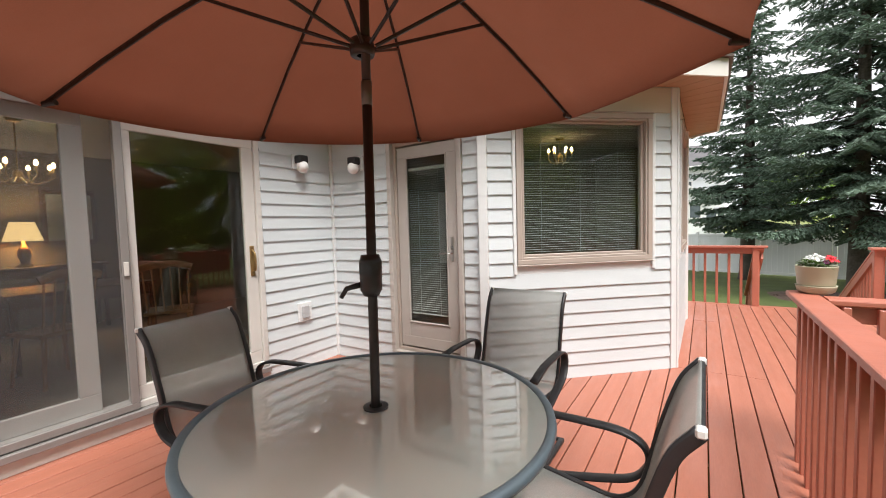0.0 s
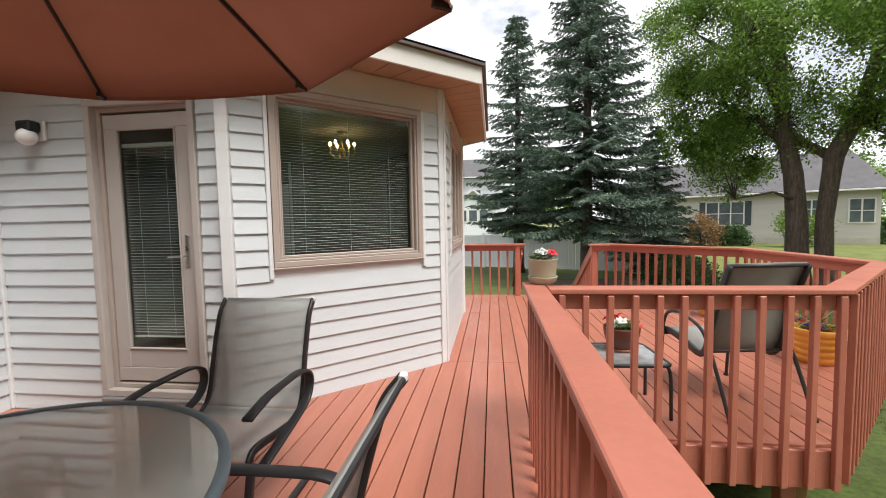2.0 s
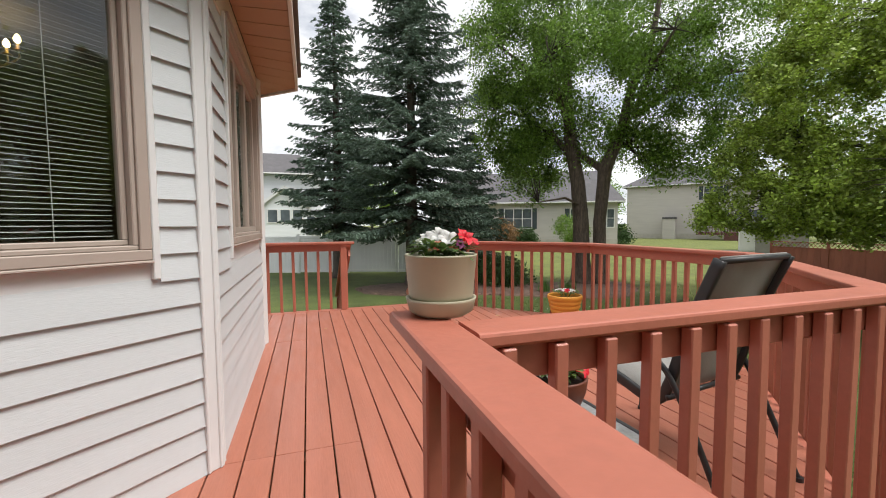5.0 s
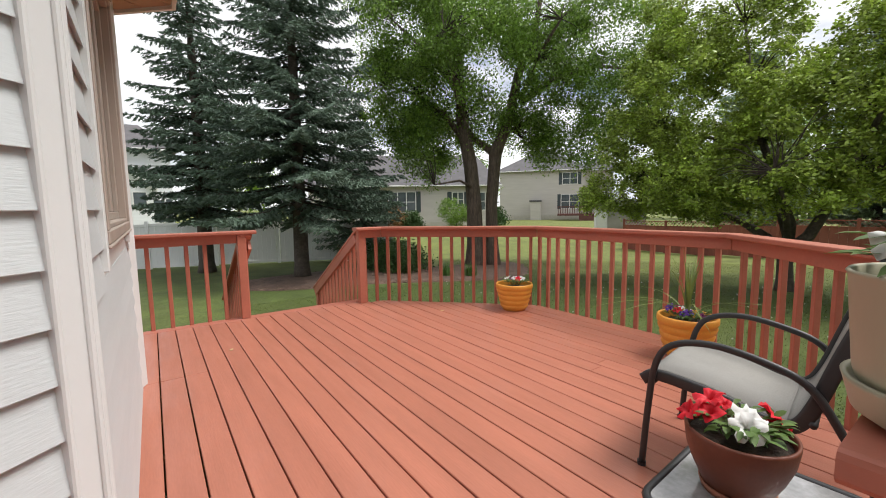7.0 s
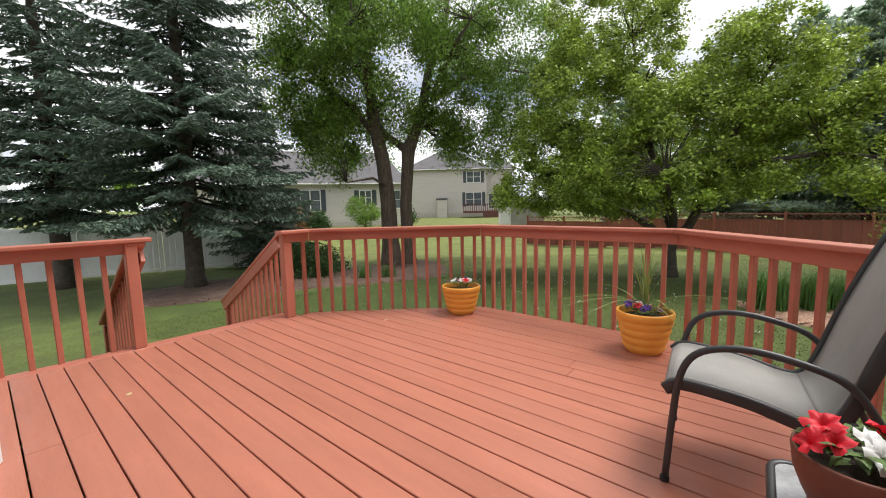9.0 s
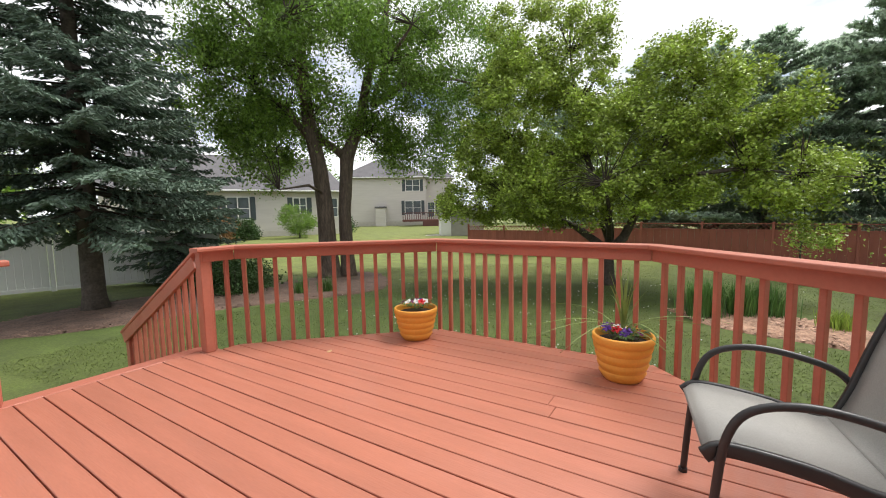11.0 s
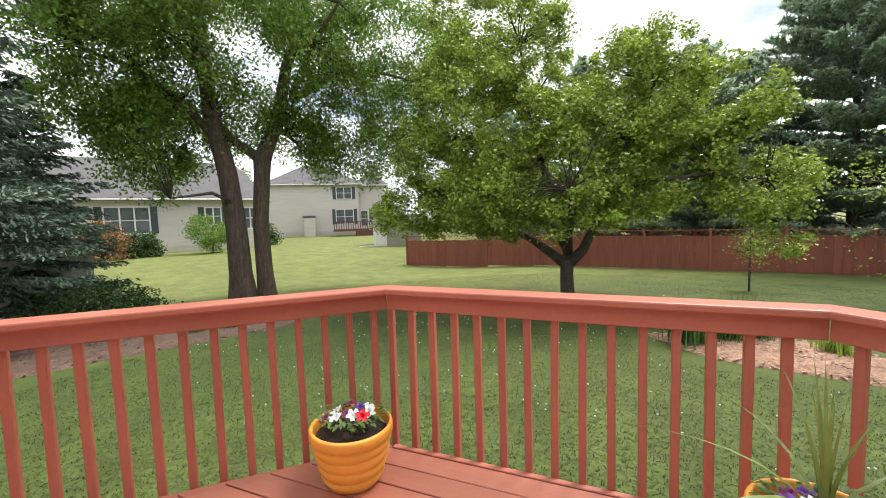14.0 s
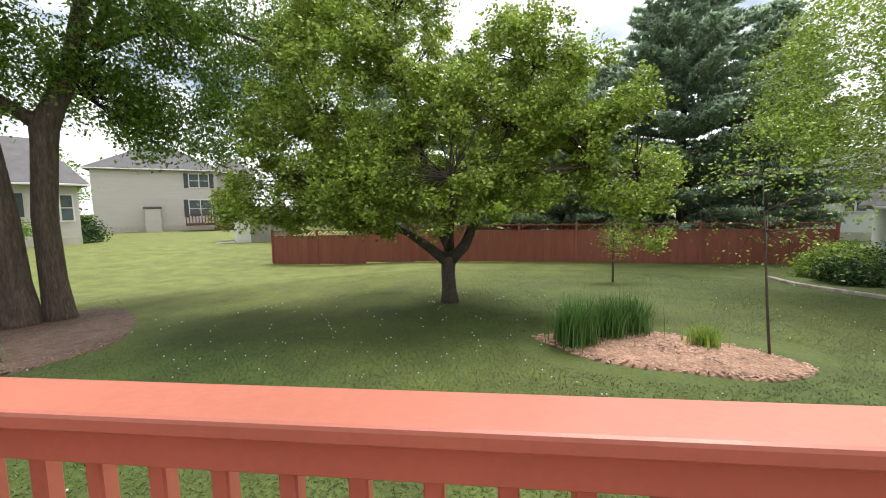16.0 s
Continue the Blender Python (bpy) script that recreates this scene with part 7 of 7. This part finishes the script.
# ---- fences and far houses ----
def red_fence(p, q):
    t = thing("wooden_fence", "red-brown board fence with a lattice top", "fence")
    P, Q = Vector((*p, 0)), Vector((*q, 0))
    d = (Q - P).normalized()
    L = (Q - P).length
    ang = math.degrees(math.atan2(d.y, d.x))
    bays = round(L / 2.44)
    bl = L / bays
    me = bpy.data.meshes.new("board")
    n = 9
    bm = cuboid(-bl / n / 2 + 0.003, -0.011, 0.02, bl / n / 2 - 0.003, 0.011, 1.44, 0.003)
    bm.to_mesh(me)
    bm.free()
    me.materials.append(M_FENCE)
    pm = bpy.data.meshes.new("post")
    bm = cuboid(-0.05, -0.05, -0.2, 0.05, 0.05, 1.80, 0.01)
    bm.to_mesh(pm)
    bm.free()
    pm.materials.append(M_FENCE)
    for k in range(bays + 1):
        c = P + d * (bl * k)
        g = ground_z(c.x, c.y)
        shared("post", pm, t, pose(c.x, c.y, g, 0, 0, ang))
        if k == bays:
            break
        mid = c + d * bl / 2
        g = ground_z(mid.x, mid.y)
        for j in range(n):
            e = c + d * (bl * (j + 0.5) / n)
            shared("board", me, t, pose(e.x, e.y, g, 0, 0, ang))
        m = pose(mid.x, mid.y, g, 0, 0, ang)
        for z in (1.46, 1.72):
            bm = cuboid(-bl / 2 + 0.05, -0.03, z - 0.02, bl / 2 - 0.05, 0.03, z + 0.02, 0.004)
            bmesh.ops.transform(bm, matrix=m, verts=bm.verts[:])
            part("rail", bm, M_FENCE, t)
        bm = bmesh.new()
        for j in range(13):
            x = -bl / 2 + 0.06 + j * (bl - 0.32) / 12
            beam(bm, (x, -0.008, 1.48), (x + 0.22, -0.008, 1.70), 0.010, 0.034, (0, 1, 0))
            beam(bm, (x + 0.22, 0.008, 1.48), (x, 0.008, 1.70), 0.010, 0.034, (0, 1, 0))
        bmesh.ops.transform(bm, matrix=m, verts=bm.verts[:])
        part("lattice", bm, M_FENCE, t, "diagonal lattice strip")
    return t


red_fence((23.25, 16.9), (21.3, -8.2))


def vinyl_fence(p, q):
    t = thing("vinyl_fence", "tall white vinyl privacy fence", "fence")
    P, Q = Vector((*p, 0)), Vector((*q, 0))
    d = (Q - P).normalized()
    L = (Q - P).length
    bays = round(L / 2.4)
    bl = L / bays
    ang = math.degrees(math.atan2(d.y, d.x))
    for k in range(bays):
        c = P + d * (bl * (k + 0.5))
        g = ground_z(c.x, c.y)
        m = pose(c.x, c.y, g, 0, 0, ang)
        for j in range(12):
            x = -bl / 2 + 0.08 + j * (bl - 0.16) / 12
            bm = cuboid(x + 0.002, -0.012, 0.08, x + (bl - 0.16) / 12 - 0.002, 0.012, 1.82, 0.004)
            bmesh.ops.transform(bm, matrix=m, verts=bm.verts[:])
            part("board", bm, M_VINYL, t)
        for z in (0.10, 1.84):
            bm = cuboid(-bl / 2 + 0.06, -0.028, z - 0.06, bl / 2 - 0.06, 0.028, z + 0.06, 0.006)
            bmesh.ops.transform(bm, matrix=m, verts=bm.verts[:])
            part("rail", bm, M_VINYL, t)
        bm = cuboid(-bl / 2 - 0.065, -0.065, -0.1, -bl / 2 + 0.065, 0.065, 2.0, 0.01)
        bmesh.ops.transform(bm, matrix=m, verts=bm.verts[:])
        part("post", bm, M_VINYL, t)
    return t


vinyl_fence((-7.0, 27.0), (9.6, 20.9))


def far_house(name, label, origin, view, u0, u1, depth, z0, eave, ridge, wall_mat, windows, hip=3.0, extra=None):
    """A far house: walls, roof, windows with frames and shutters. origin: a point of its facade; view: the way from the deck to it."""
    v = Vector((*view, 0)).normalized()
    u = Vector((v.y, -v.x, 0))
    M = Matrix(((u.x, v.x, 0, origin[0]), (u.y, v.y, 0, origin[1]), (0, 0, 1, 0), (0, 0, 0, 1)))
    t = thing(name, label, "house", at=M)
    part("wall", cuboid(u0, 0, z0 + 0.45, u1, depth, eave), wall_mat, t)
    part("foundation", cuboid(u0 - 0.02, -0.02, z0 - 1.0, u1 + 0.02, depth + 0.02, z0 + 0.449), M_CONCRETE, t)
    o = 0.55
    bm = bmesh.new()
    a = [bm.verts.new(p) for p in ((u0 - o, -o, eave - 0.02), (u1 + o, -o, eave - 0.02), (u1 + o, depth + o, eave - 0.02), (u0 - o, depth + o, eave - 0.02))]
    b = [bm.verts.new(p) for p in ((u0 - o, -o, eave + 0.16), (u1 + o, -o, eave + 0.16), (u1 + o, depth + o, eave + 0.16), (u0 - o, depth + o, eave + 0.16))]
    r0, r1 = bm.verts.new((u0 + hip, depth / 2, ridge)), bm.verts.new((u1 - hip, depth / 2, ridge))
    bm.faces.new(a[::-1])
    for i in range(4):
        j = (i + 1) % 4
        bm.faces.new((a[i], a[j], b[j], b[i]))
    bm.faces.new((b[0], b[1], r1, r0))
    bm.faces.new((b[2], b[3], r0, r1))
    bm.faces.new((b[1], b[2], r1))
    bm.faces.new((b[3], b[0], r0))
    part("roof", bm, M_ROOF_FAR, t, "grey shingle roof")
    part("gutter", cuboid(u0 - o - 0.02, -o - 0.12, eave - 0.02, u1 + o + 0.02, -o - 0.01, eave + 0.12, 0.02), M_WHITE, t, "white gutter")
    for cu, cz, w, h, lites, shutters in windows:
        wn = part("window", cuboid(cu - w / 2, -0.03, cz - h / 2, cu + w / 2, -0.005, cz + h / 2), M_WINDARK, t, "dark glass in a white frame")
        bm = bmesh.new()
        f = 0.09
        for q in ((-w / 2 - f, -h / 2 - f, w / 2 + f, -h / 2), (-w / 2 - f, h / 2, w / 2 + f, h / 2 + f), (-w / 2 - f, -h / 2, -w / 2, h / 2), (w / 2, -h / 2, w / 2 + f, h / 2)):
            box(bm, cu + q[0], -0.07, cz + q[1], cu + q[2], -0.002, cz + q[3])
        for k in range(1, lites):
            x = cu - w / 2 + w * k / lites
            box(bm, x - 0.05, -0.068, cz - h / 2, x + 0.05, -0.031, cz + h / 2)
        box(bm, cu - w / 2, -0.06, cz - 0.03, cu + w / 2, -0.0315, cz + 0.03)
        part("frame", bm, M_WHITE, wn)
        if shutters:
            for s in (-1, 1):
                x = cu + s * (w / 2 + f + 0.24)
                part("shutter", cuboid(x - 0.22, -0.05, cz - h / 2 - 0.08, x + 0.22, -0.003, cz + h / 2 + 0.08, 0.01), M_SHUTTER, wn)
    return t


far_house("ranch_house", "low taupe ranch house with a grey roof", (20.6, 38.7), (0.49, 0.87), -9.0, 9.4, 10.0, -0.75, 3.25, 6.9, M_STUCCO,
          [(0.0, 1.75, 2.6, 1.9, 3, True), (5.6, 1.95, 1.05, 1.35, 2, True), (8.4, 1.75, 1.3, 1.7, 2, False), (-5.5, 1.75, 2.0, 1.5, 2, True)], hip=1.0)
h2 = far_house("two_storey_house", "two-storey taupe house with hipped grey roof", (47.8, 39.7), (0.80, 0.60), -9.5, 2.2, 9.0, -0.62, 6.05, 9.2, M_STUCCO,
               [(0.3, 1.75, 2.2, 1.9, 2, True), (0.3, 4.95, 1.9, 1.5, 2, True)], hip=4.5)
part("entry_canopy", cuboid(-5.1, -1.3, 1.75, -3.5, -0.01, 2.0, 0.03), M_ROOF_FAR, h2, "small roof over a side door")
part("entry_porch", cuboid(-5.0, -1.2, -0.9, -3.6, -0.012, 1.74, 0.02), M_STUCCO, h2)
far_house("two_storey_house", "wing of the taupe two-storey house", (49.0, 40.6), (0.80, 0.60), 2.21, 6.0, 7.0, -0.62, 6.0, 8.3, M_STUCCO, [(4.9, 1.85, 1.3, 1.8, 2, True), (3.0, 1.45, 0.9, 2.1, 1, False)], hip=1.8)
wh = far_house("white_house", "white two-storey house with a gabled wing behind the vinyl fence", (-2.6, 47.0), (-0.03, 1.0), -7.0, 4.6, 9.0, -0.6, 6.4, 9.2, M_WHITEHOUSE, [(1.4, 4.3, 1.0, 1.5, 1, False), (3.4, 1.2, 1.1, 1.9, 1, True), (1.0, 1.2, 1.1, 1.9, 1, True), (-3, 4.3, 1.2, 1.5, 1, False)], hip=2.0)
part("gable_wing", cuboid(-1.0, -1.6, -0.6, 3.1, -0.01, 3.25), M_WHITEHOUSE, wh)
bm = bmesh.new()
hexa(bm, [(-1.0, -1.6, 3.251), (3.1, -1.6, 3.251), (1.05, -1.6, 4.95)], [(-1.0, -0.01, 3.251), (3.1, -0.01, 3.251), (1.05, -0.01, 4.95)])
bmesh.ops.recalc_face_normals(bm, faces=bm.faces[:])
part("gable", bm, M_WHITEHOUSE, wh)
for s in (-1, 1):
    bm = bmesh.new()
    beam(bm, (1.05, -0.9, 5.06), (1.05 + s * 2.4, -0.9, 3.07), 2.1, 0.16)
    part("gable_roof", bm, M_ROOF_FAR, wh)
    bm = bmesh.new()
    beam(bm, (1.05, -1.97, 5.02), (1.05 + s * 2.4, -1.97, 3.03), 0.06, 0.22)
    part("bargeboard", bm, M_WHITE, wh, "white bargeboard")
for u in (-0.1, 1.05, 2.2):
    wn = part("window", cuboid(u - 0.42, -1.64, 1.55, u + 0.42, -1.605, 2.75), M_WINDARK, wh, "dark glass in a white frame")
    bm = bmesh.new()
    for q in ((-0.5, 1.47, 0.5, 1.549), (-0.5, 2.751, 0.5, 2.83), (-0.5, 1.55, -0.421, 2.75), (0.421, 1.55, 0.5, 2.75)):
        box(bm, u + q[0], -1.67, q[1], u + q[2], -1.602, q[3])
    part("frame", bm, M_WHITE, wn)
far_house("white_house", "white house with a porch beyond the garden", (33.0, -17.5), (0.80, -0.60), -2.6, 6.0, 7.0, -1.2, 2.6, 5.0, M_WHITEHOUSE, [(-1.4, 1.3, 1.0, 1.3, 2, False), (0.6, 1.3, 1.0, 1.3, 2, False), (2.6, 1.3, 1.0, 1.3, 2, False)], hip=1.0)
far_house("garden_barn", "white sided garden barn with a brown roof", (24.6, -12.6), (0.83, -0.55), 0.2, 5.0, 4.0, -1.5, 0.9, 2.4, M_WHITEHOUSE, [], hip=0.2)

# the neighbours' deck
nd = thing("far_deck", "dark red deck of the two-storey house", "deck", at=Matrix(((0.6, 0.8, 0, 47.8), (-0.8, 0.6, 0, 39.7), (0, 0, 1, 0), (0, 0, 0, 1))))
part("platform", cuboid(-1.2, -4.2, -0.15, 7.5, -0.9, 0.1), M_DECKFAR, nd)
part("skirt", cuboid(1.5, -4.2, -0.8, 7.5, -4.1, -0.151), M_DECKFAR, nd)
part("top_rail", cuboid(-1.2, -4.25, 0.98, 7.5, -4.13, 1.08), M_DECKFAR, nd)
for k in range(30):
    x = -1.15 + 0.295 * k
    part("baluster", cuboid(x, -4.22, 0.1, x + 0.09, -4.16, 0.98), M_DECKFAR, nd)


def garden_shed(x, y):
    z = ground_z(x, y)
    v = Vector((0.80, 0.60, 0))
    u = Vector((0.6, -0.8, 0))
    t = thing("garden_shed", "small grey garden shed with a pale door", "shed", at=Matrix(((u.x, v.x, 0, x), (u.y, v.y, 0, y), (0, 0, 1, z), (0, 0, 0, 1))))
    part("wall", cuboid(-0.2, 0.0, 0.0, 2.6, 2.4, 1.75), M_SHED, t)
    part("front_panel", cuboid(-1.1, 0.05, 0.0, -0.201, 2.35, 1.85, 0.02), M_WHITE, t, "pale front with a door")
    part("door", cuboid(-0.95, 0.02, 0.1, -0.35, 0.049, 1.65, 0.01), M_WHITE, t)
    bm = bmesh.new()
    hexa(bm, [(-1.25, -0.15, 1.78), (-1.25, 2.55, 1.78), (-1.25, 1.2, 2.55)], [(2.75, -0.15, 1.78), (2.75, 2.55, 1.78), (2.75, 1.2, 2.55)])
    bmesh.ops.recalc_face_normals(bm, faces=bm.faces[:])
    part("roof", bm, M_ROOF_FAR, t)
    part("ramp", cuboid(-2.4, 0.1, 0.0, -1.12, 1.6, 0.08, 0.02), M_CONCRETE, t, "pale ramp before the door")
    return t


garden_shed(30.3, 22.2)


# ---- pieces of floor and walls ----
lay_siding()
lay_deck(floor_deck)
